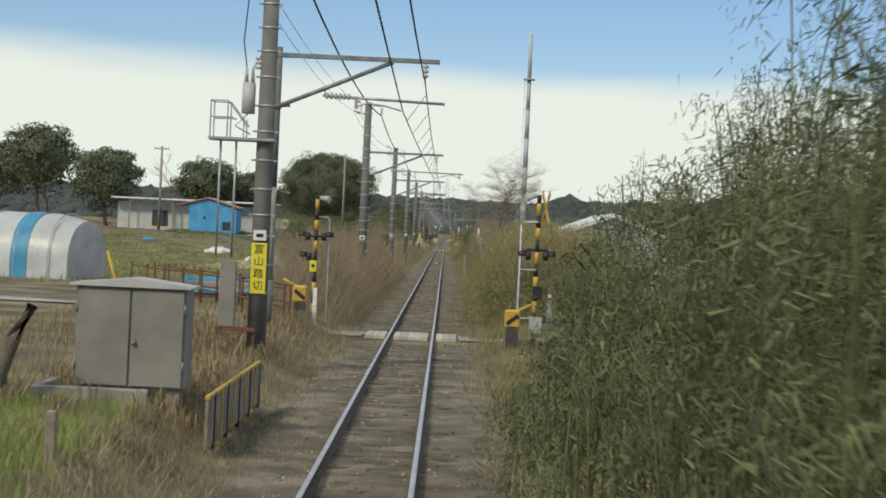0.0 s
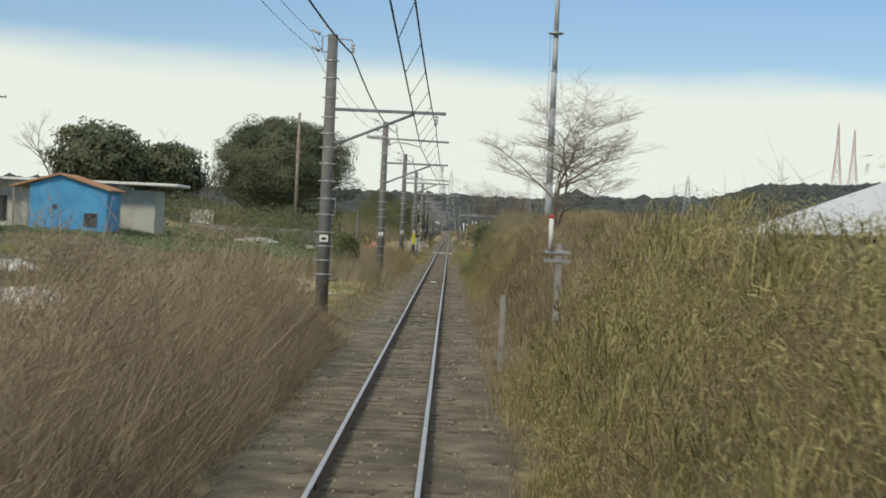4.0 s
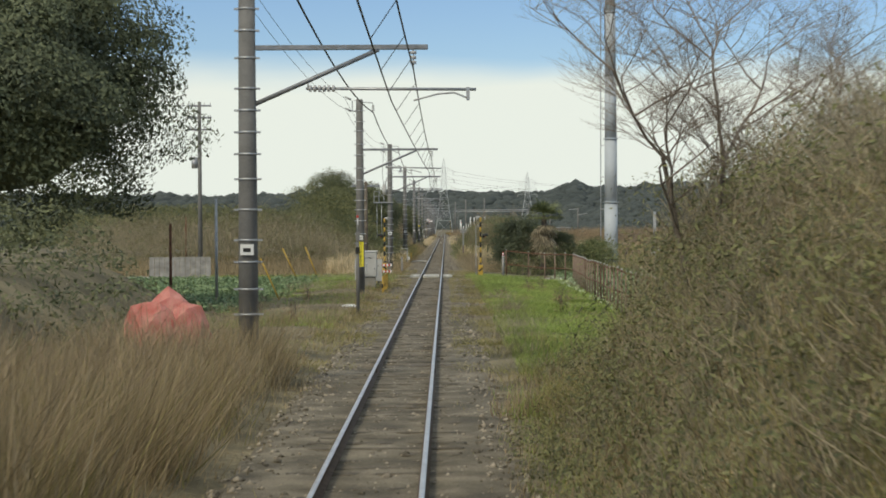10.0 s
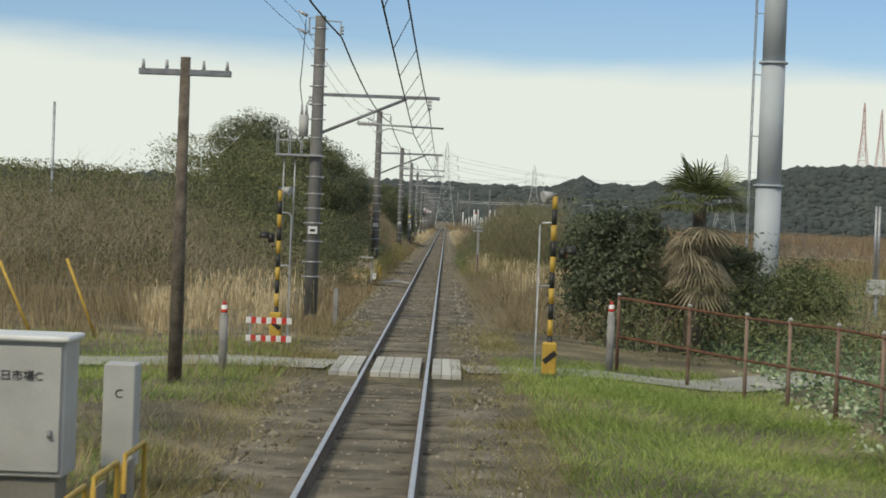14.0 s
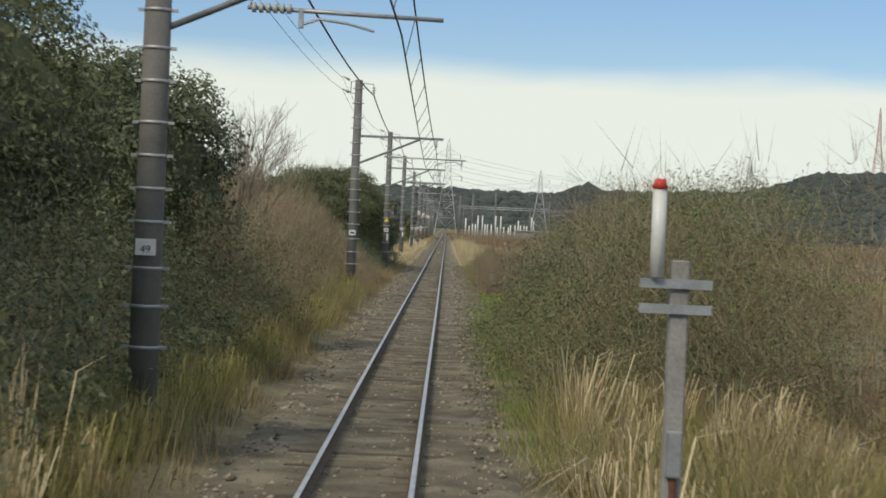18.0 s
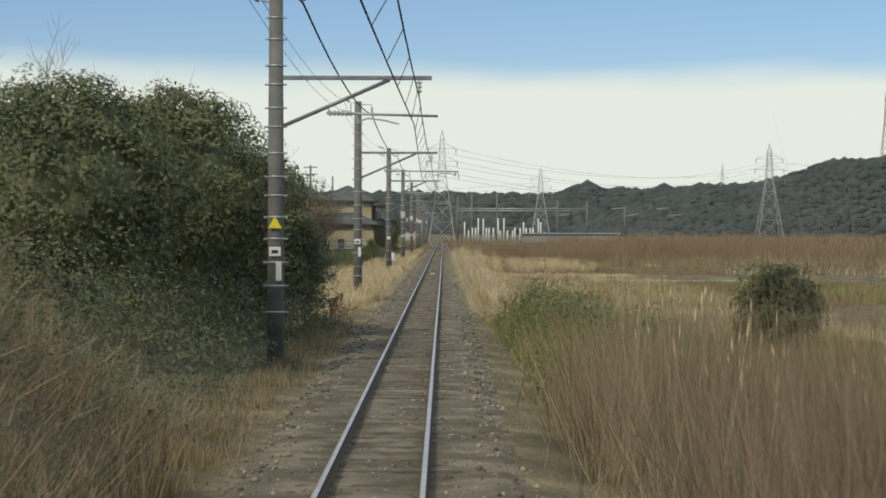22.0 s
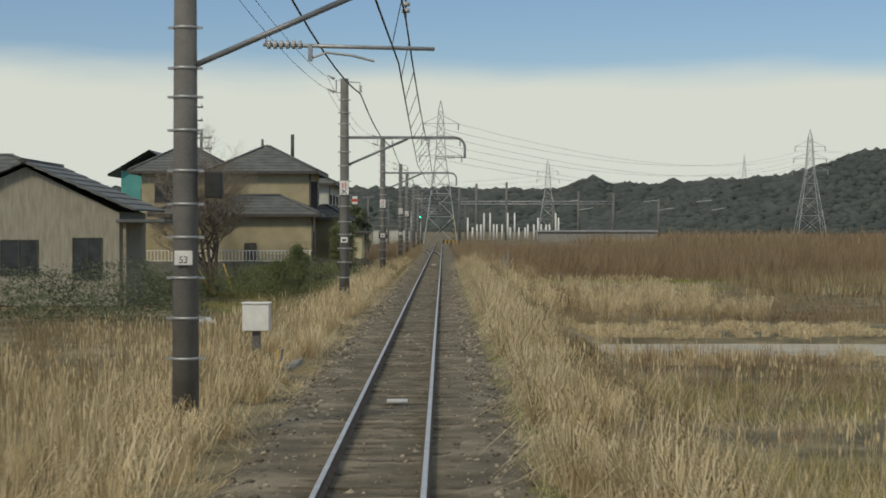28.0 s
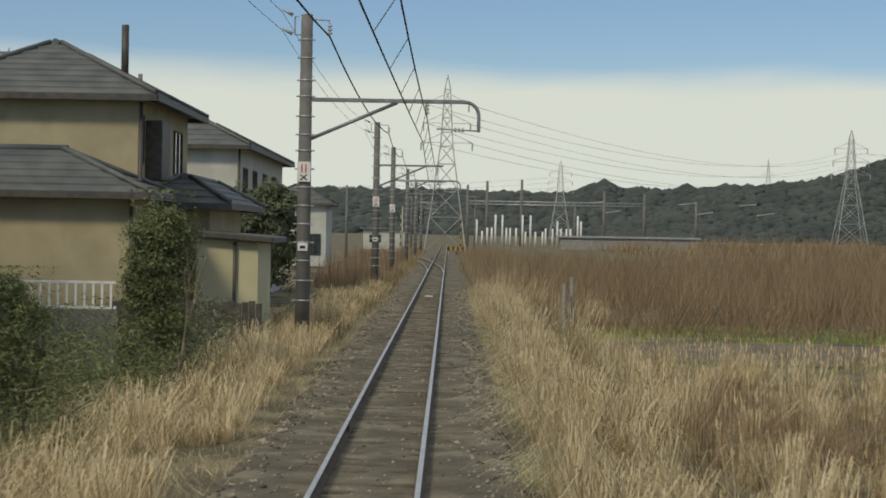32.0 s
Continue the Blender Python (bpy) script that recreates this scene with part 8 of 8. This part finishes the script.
# trackside marker with white and red head
for x, y, h in ((2.3, 381.3, 3.3), (2.75, 146.5, 3.0)):
    t = thing("signal_marker", x, y, gz(x, y) - 0.1, "concrete post carrying a white tube with a red cap", "post", "signal markers")
    zb = -t.location.z
    part("post", boxm(-0.06, -0.06, 0, 0.06, 0.06, 2.58 + zb, 0.01), M_concrete, t)
    part("bracket", boxm(-0.26, -0.09, 2.24 + zb, 0.2, -0.06, 2.3 + zb), M_galv, t)
    part("bracket", boxm(-0.26, -0.09, 2.4 + zb, 0.2, -0.06, 2.46 + zb), M_galv, t)
    part("tube", rodm((-0.16, -0.1, 2.47 + zb), (-0.16, -0.1, 3.03 + zb), 0.045, 0.045, 12), M_white, t)
    part("cap", rodm((-0.16, -0.1, 3.03 + zb), (-0.16, -0.1, 3.09 + zb), 0.055, 0.03, 12), M_red, t, "red cap")
    part("cable", _tube_bm([(0, -0.08, 1.5), (0.03, -0.09, 1.0), (-0.02, -0.09, 0.5), (0, -0.1, 0)], 0.025), M_rust, t)
    part("junction_box", boxm(-0.05, -0.13, 1.2 + zb, 0.05, -0.06, 1.5 + zb, 0.01), M_galv, t)

# cable box and bonds by the wood
t = thing("cable_stand", -2.42, 375.4, gz(-2.42, 375.4), "small roofed cable stand with a numbered plate", "stand")
part("post", boxm(0.1, -0.04, -0.1, 0.18, 0.04, 1.1, 0.006), M_galv, t)
part("roof", boxm(-0.35, -0.2, 1.08, 0.2, 0.2, 1.13, 0.01), M_cablight, t)
part("board", boxm(-0.5, -0.02, 0.65, 0.08, 0.02, 0.95, 0.006), M_wood, t)
pl = part("number_plate", boxm(0.19, -0.05, 0.2, 0.34, -0.03, 0.45, 0.004), M_white, t)
text("6", 0.14, M_black, pl, pose(0.265, -0.054, 0.35, 90, 0, 0))
f = thing("guard_rail", -2.0, 376.2, gz(-2.0, 376.2) - 0.05, "short yellow tubular guard rail", "guard rail")
for k in range(2):
    tubes("hoop", [[(0, k * 1.1, 0), (0, k * 1.1, 0.82), (0, k * 1.1 + 0.9, 0.82), (0, k * 1.1 + 0.9, 0)], [(0, k * 1.1, 0.4), (0, k * 1.1 + 0.9, 0.4)]], 0.03, M_yellow, f, 7)
t = thing("bond_cables", -0.7, 377.5, -0.1, "pale cables running from the rail to a cable stand", "cable")
tubes("cable", [[(0.05, 0, 0.02), (-0.3, 0.1, 0.06), (-0.6, 0.3, 0.1), (-0.9, 0.1, 0.05), (-1.1, -0.6, 0.06), (-1.5, -1.4, 0.05)]], 0.02, M_galv, t, 6)
tubes("cable", [[(0.05, -1.2, 0.02), (-0.3, -1.1, 0.06), (-0.5, -1.0, 0.08), (-0.9, -1.6, 0.05), (-1.3, -2.2, 0.05)]], 0.02, M_galv, t, 6)
t = thing("bond_cables", -0.7, 371.5, -0.1, "dark cables along the ballast edge", "cable")
tubes("cable", [[(0, 0, 0.02), (-0.5, 0.5, 0.05), (-1.1, 0.4, 0.06), (-1.6, 1.5, 0.05), (-1.7, 3.6, 0.15)]], 0.02, M_wire, t, 6)

# culvert parapets
for x, y0, s in ((-2.78, 502.5, -1), (2.85, 506.5, 1)):
    t = thing("culvert_railing", x, y0, gz(x, y0 + 3) - 0.1, "rusty steel railing on a culvert", "railing")
    for k in range(9):
        part("post", boxm(-0.03, k * 0.85, 0, 0.03, k * 0.85 + 0.06, 0.85, 0.004), M_rust, t)
    for z in (0.42, 0.83):
        part("rail", boxm(-0.025, 0, z, 0.025, 6.9, z + 0.05, 0.004), M_rust, t)
    part("kerb", boxm(-0.12, -0.3, -0.4, 0.12, 7.2, 0.02, 0.02), M_concrete, t, "concrete culvert kerb")

# white box on a post, low cable cover
t = thing("relay_box", -3.0, 578.8, gz(-3.0, 578.8) - 0.1, "white relay box on a single dark post", "box")
zb = -t.location.z
part("body", boxm(-0.27, -0.2, 0.66 + zb, 0.27, 0.2, 1.2 + zb, 0.015), M_white, t)
part("lid", boxm(-0.29, -0.22, 1.2 + zb, 0.29, 0.22, 1.24 + zb, 0.01), M_white, t)
part("post", boxm(-0.08, -0.08, 0, 0.08, 0.08, 0.66 + zb, 0.01), M_pole, t)
t = thing("low_fence", -2.55, 578.6, gz(-2.55, 578.6), "low grey fence panel with yellow edge", "fence")
part("panel", boxm(-0.02, 0, 0, 0.02, 1.2, 0.45, 0.006), M_wood, t)
part("edge", boxm(-0.03, -0.05, 0, 0.03, 0, 0.5, 0.006), M_yellow, t)
part("kerb", boxm(0.05, 0.6, -0.05, 0.25, 3.5, 0.1, 0.02), M_concrete, t)

# white transponder plates between the rails
for y in (213.2, 571.4, 690):
    t = thing("track_plate", 0.02, y, -0.12, "pale plate fixed between the rails", "plate")
    part("plate", boxm(-0.17, -0.09, 0, 0.17, 0.09, 0.05, 0.01), M_white, t)

# garden and field clutter
for x, y, s, c, lab in ((-3.75, 183, 0.22, M_tarpwhite, "small white sack on the ground"), (4.3, 441.5, 0.24, M_tarpwhite, "crumpled white sheet in the grass"), (-12.3, 243, 1.2, M_tarpwhite, "white sheet over a heap"), (-9.0, 243.5, 0.5, M_tarpwhite, "pale sheet over a heap"), (-2.6, 288, 0.22, M_white, "white pipe end by the pole"), (-5.0, 260.5, 0.75, M_pink, "faded red net over a heap"), (-17, 190, 0.9, M_tarpwhite, "white sheet in a field"), (-24, 200, 0.5, M_tarpblue, "blue sheet in a field"), (-11, 165, 1.0, M_tarpwhite, "pale sheeting laid over a bed"), (-8.8, 616, 0.5, M_tarpwhite, "pale rubbish in the grass"), (-6.4, 628, 0.3, M_tarpwhite, "pale scrap in the weeds"), (-4.9, 620, 0.3, M_tarpwhite, "pale scrap in the weeds")):
    t = thing("sheet_heap", x, y, gz(x, y), lab, "heap")
    bm = bmesh.new()
    bmesh.ops.create_icosphere(bm, subdivisions=3, radius=1)
    for v in bm.verts:
        v.co = Vector((v.co.x * s * 1.3, v.co.y * s, max(-0.05, v.co.z) * s * (0.5 if c is not M_pink else 1.9))) * (1 + 0.3 * noise.noise(v.co * 2.5 + Vector((x, y, 0))))
    part("folds", bm, c, t)
for k in range(26):
    x, y = rp.uniform(-10.5, -5.2), 206 + rp.uniform(0, 3)
    t = thing("garden_cane", x, y, gz(x, y) - 0.05, "thin pale garden cane", "cane", "garden canes")
    part("cane", rodm((0, 0, 0), (rp.uniform(-0.05, 0.05), 0, rp.uniform(0.6, 1.0)), 0.014, sides=5), M_straw, t)
for k, (x, y, ln, a) in enumerate(((-6.6, 190, 2.6, 10), (-5.4, 188, 1.6, -25), (-4.6, 196, 1.3, 40), (-7.8, 192, 2.0, 5), (-4.3, 181, 1.2, 15))):
    t = thing("log", x, y, gz(x, y) + 0.08, "grey weathered log lying on the ground", "log", "logs", turn=a)
    part("trunk", rodm((-ln / 2, 0, 0), (ln / 2, 0, 0.05), 0.12, 0.08, 9), M_wood, t)
t = thing("white_board", -17.7, 255.2, gz(-17.7, 255.2), "white slatted gate board by the road", "board")
for k in range(6):
    part("slat", boxm(-0.9 + 0.3 * k, 0, 0, -0.66 + 0.3 * k, 0.05, 1.1), M_white, t)
part("rail", boxm(-0.92, 0.05, 0.9, 0.88, 0.09, 1.0), M_white, t)
tagged(part("wall_road", boxm(-40, 247.6, 0.4, -8.5, 247.9, 2.25), M_concrete), "dark retaining wall under the road", "wall", kind="structure")
t = thing("pale_fence", -16.5, 332.5, gz(-16.5, 332.5), "pale corrugated sheet fence by the field", "fence")
for k in range(12):
    part("sheet", boxm(k * 0.3, 0, 0, k * 0.3 + 0.28, 0.04 + 0.02 * (k % 2), 1.25), M_concrete, t)
for x, y, a in ((-8.2, 336, 25), (-7.0, 337, 22), (-6.1, 300, 24), (-11.3, 641, 28), (-10.2, 641, 18)):
    t = thing("guy_cover", x, y, gz(x, y), "thin yellow guy-wire cover", "guy wire", "guy covers")
    part("cover", rodm((0, 0, 0), (-1.9 * math.sin(radians(a)), 0, 1.9 * math.cos(radians(a))), 0.035), M_yellow, t)

# low posts in the meadow
for x, y, h in ((5.0, 674, 1.9), (5.3, 674.5, 2.3), (1.95, 152, 1.7), (-2.0, 344, 1.1)):
    t = thing("concrete_post", x, y, gz(x, y) - 0.1, "short grey concrete post beside the line", "post", "low posts")
    part("shaft", boxm(-0.06, -0.06, 0, 0.06, 0.06, h, 0.012), M_concrete, t)

# pale trampled field beside the line
M_litter = mat("straw_litter", (0.24, 0.2, 0.125), (0.52, 0.45, 0.32), 0.7, 0.95, 0, 0.8, 14, c=(0.37, 0.315, 0.21))
u, w = np.linspace(-1, 1, 15), np.linspace(146, 206, 60)
U, Y = np.meshgrid(u, w, indexing="ij")
X = -8.4 + U * (4.6 + 1.1 * wave(U * 3, Y, 2.1, 3))
Y = Y + 1.5 * wave(X, Y, 2.6, 7)
Z = ground_z(X, Y) + 0.07 - 0.16 * np.maximum(np.abs(U), np.abs(Y - 176) / 30).clip(0, 1) ** 12
i, j = np.meshgrid(np.arange(14), np.arange(59), indexing="ij")
F = np.stack([i * 60 + j, (i + 1) * 60 + j, (i + 1) * 60 + j + 1, i * 60 + j + 1], -1).reshape(-1, 4)
tagged(new("field_litter", mesh_np("field_litter", np.stack([X, Y, Z], -1).reshape(-1, 3), F, M_litter)), "pale straw litter over a bare field", "field", kind="structure")
dr = thing("drain_pipe", -4.8, 198, gz(-4.8, 198), "short soil-stained drain pipe with a dark mouth", "pipe")
bm = bmesh.new()
bmesh.ops.create_cone(bm, cap_ends=False, segments=20, radius1=0.28, radius2=0.28, depth=0.9, matrix=Matrix.Translation((0, 0.3, 0.2)) @ Matrix.Rotation(radians(90), 4, "X"))
bmesh.ops.solidify(bm, geom=bm.faces[:], thickness=0.05)
part("barrel", bm, M_bark, dr)
# black disc closes the barrel and paints the shade inside it
part("mouth", rodm((0, 0.1, 0.2), (0, 0.14, 0.2), 0.24, 0.24, 20), M_black, dr, "black disc standing in for the shade inside the pipe")

# pond and ploughed strip
V = [(5.3, 600.2, -1.46), (30, 600.2, -1.46), (30, 610.8, -1.46), (5.3, 610.8, -1.46)]
M_water = mat("pond_water", (0.36, 0.32, 0.24), (0.5, 0.45, 0.34), 0.9, 0.55, 0, 0.25, 9)
tagged(new("pond_water", mesh_np("pond_water", V, [(0, 1, 2, 3)], M_water)), "still shallow water among reeds", "water", kind="structure")
M_mud = mat("ploughed_soil", (0.13, 0.1, 0.065), (0.24, 0.19, 0.13), 0.8, 0.95, 0, 0.7, 9)
tagged(path("field_strip", [(6, 670), (18, 670), (45, 671)], 10, "bare brown ploughed strip", M_mud), category="field")

# ---- station approach ----
t = thing("railway_signal", -3.4, 896, -0.3, "railway colour-light signal showing green", "signal")
part("post", rodm((0, 0, 0), (0, 0, 4.3), 0.1, 0.09, 12), M_galv, t)
part("backboard", boxm(-0.4, -0.05, 4.2, 0.4, 0.05, 6.6, 0.08), M_black, t)
part("lens", rodm((0, -0.12, 5.2), (0, -0.06, 5.2), 0.19, 0.19, 16), glow("green_lens", (0.02, 0.9, 0.5), 6), t, "lit green signal lens")
part("hood", rodm((0, -0.16, 5.9), (0, -0.06, 5.9), 0.19, 0.19, 16), M_frame, t)
for x, y, s in ((1.9, 850, -1), (-4.9, 853, 1)):
    barrier_machine(x, y, "yellow and black barrier machine at the station crossing", s, False)
    g = thing("crossing_gate", x + 0.5 * -s, y + 2, -0.2, "striped crossing post at the station", "crossing signal", "crossing signals")
    striped_pole(g, 0, 0, 0, 5.0, 0.07, 0.5)
bl = thing("barrier_board", 0.3, 847, -0.1, "yellow and black barrier boards beyond the points", "barrier")
for k in range(8):
    part("board", boxm(-0.9 + 0.3 * k, 0, 0.5, -0.6 + 0.3 * k, 0.05, 1.0), M_yellow if k % 2 else M_black, bl)
for x in (-0.8, 1.4):
    part("leg", boxm(x, 0.05, 0, x + 0.08, 0.1, 0.9), M_galv, bl)
bl.location.x = 1.6
sb = thing("station_building", -9, 905, -0.3, "low pale station building with dark roof", "building")
part("wall", boxm(-3.5, 0, 0, 3.4, 9, 3.2), M_palewall, sb)
part("roof", boxm(-4, -0.6, 3.2, 4, 9.6, 3.5, 0.05), M_roof, sb)
window(sb, -2.5, 0, 1.2, 1.8, 1.2)
for k, (x, y, h) in enumerate(((-9, 790, 7.5), (-7.5, 830, 7.5), (3.8, 905, 9), (5.6, 960, 10), (-5.5, 930, 9))):
    utility_pole(x, y, h, "slender station-yard pole with crossarms", 1)
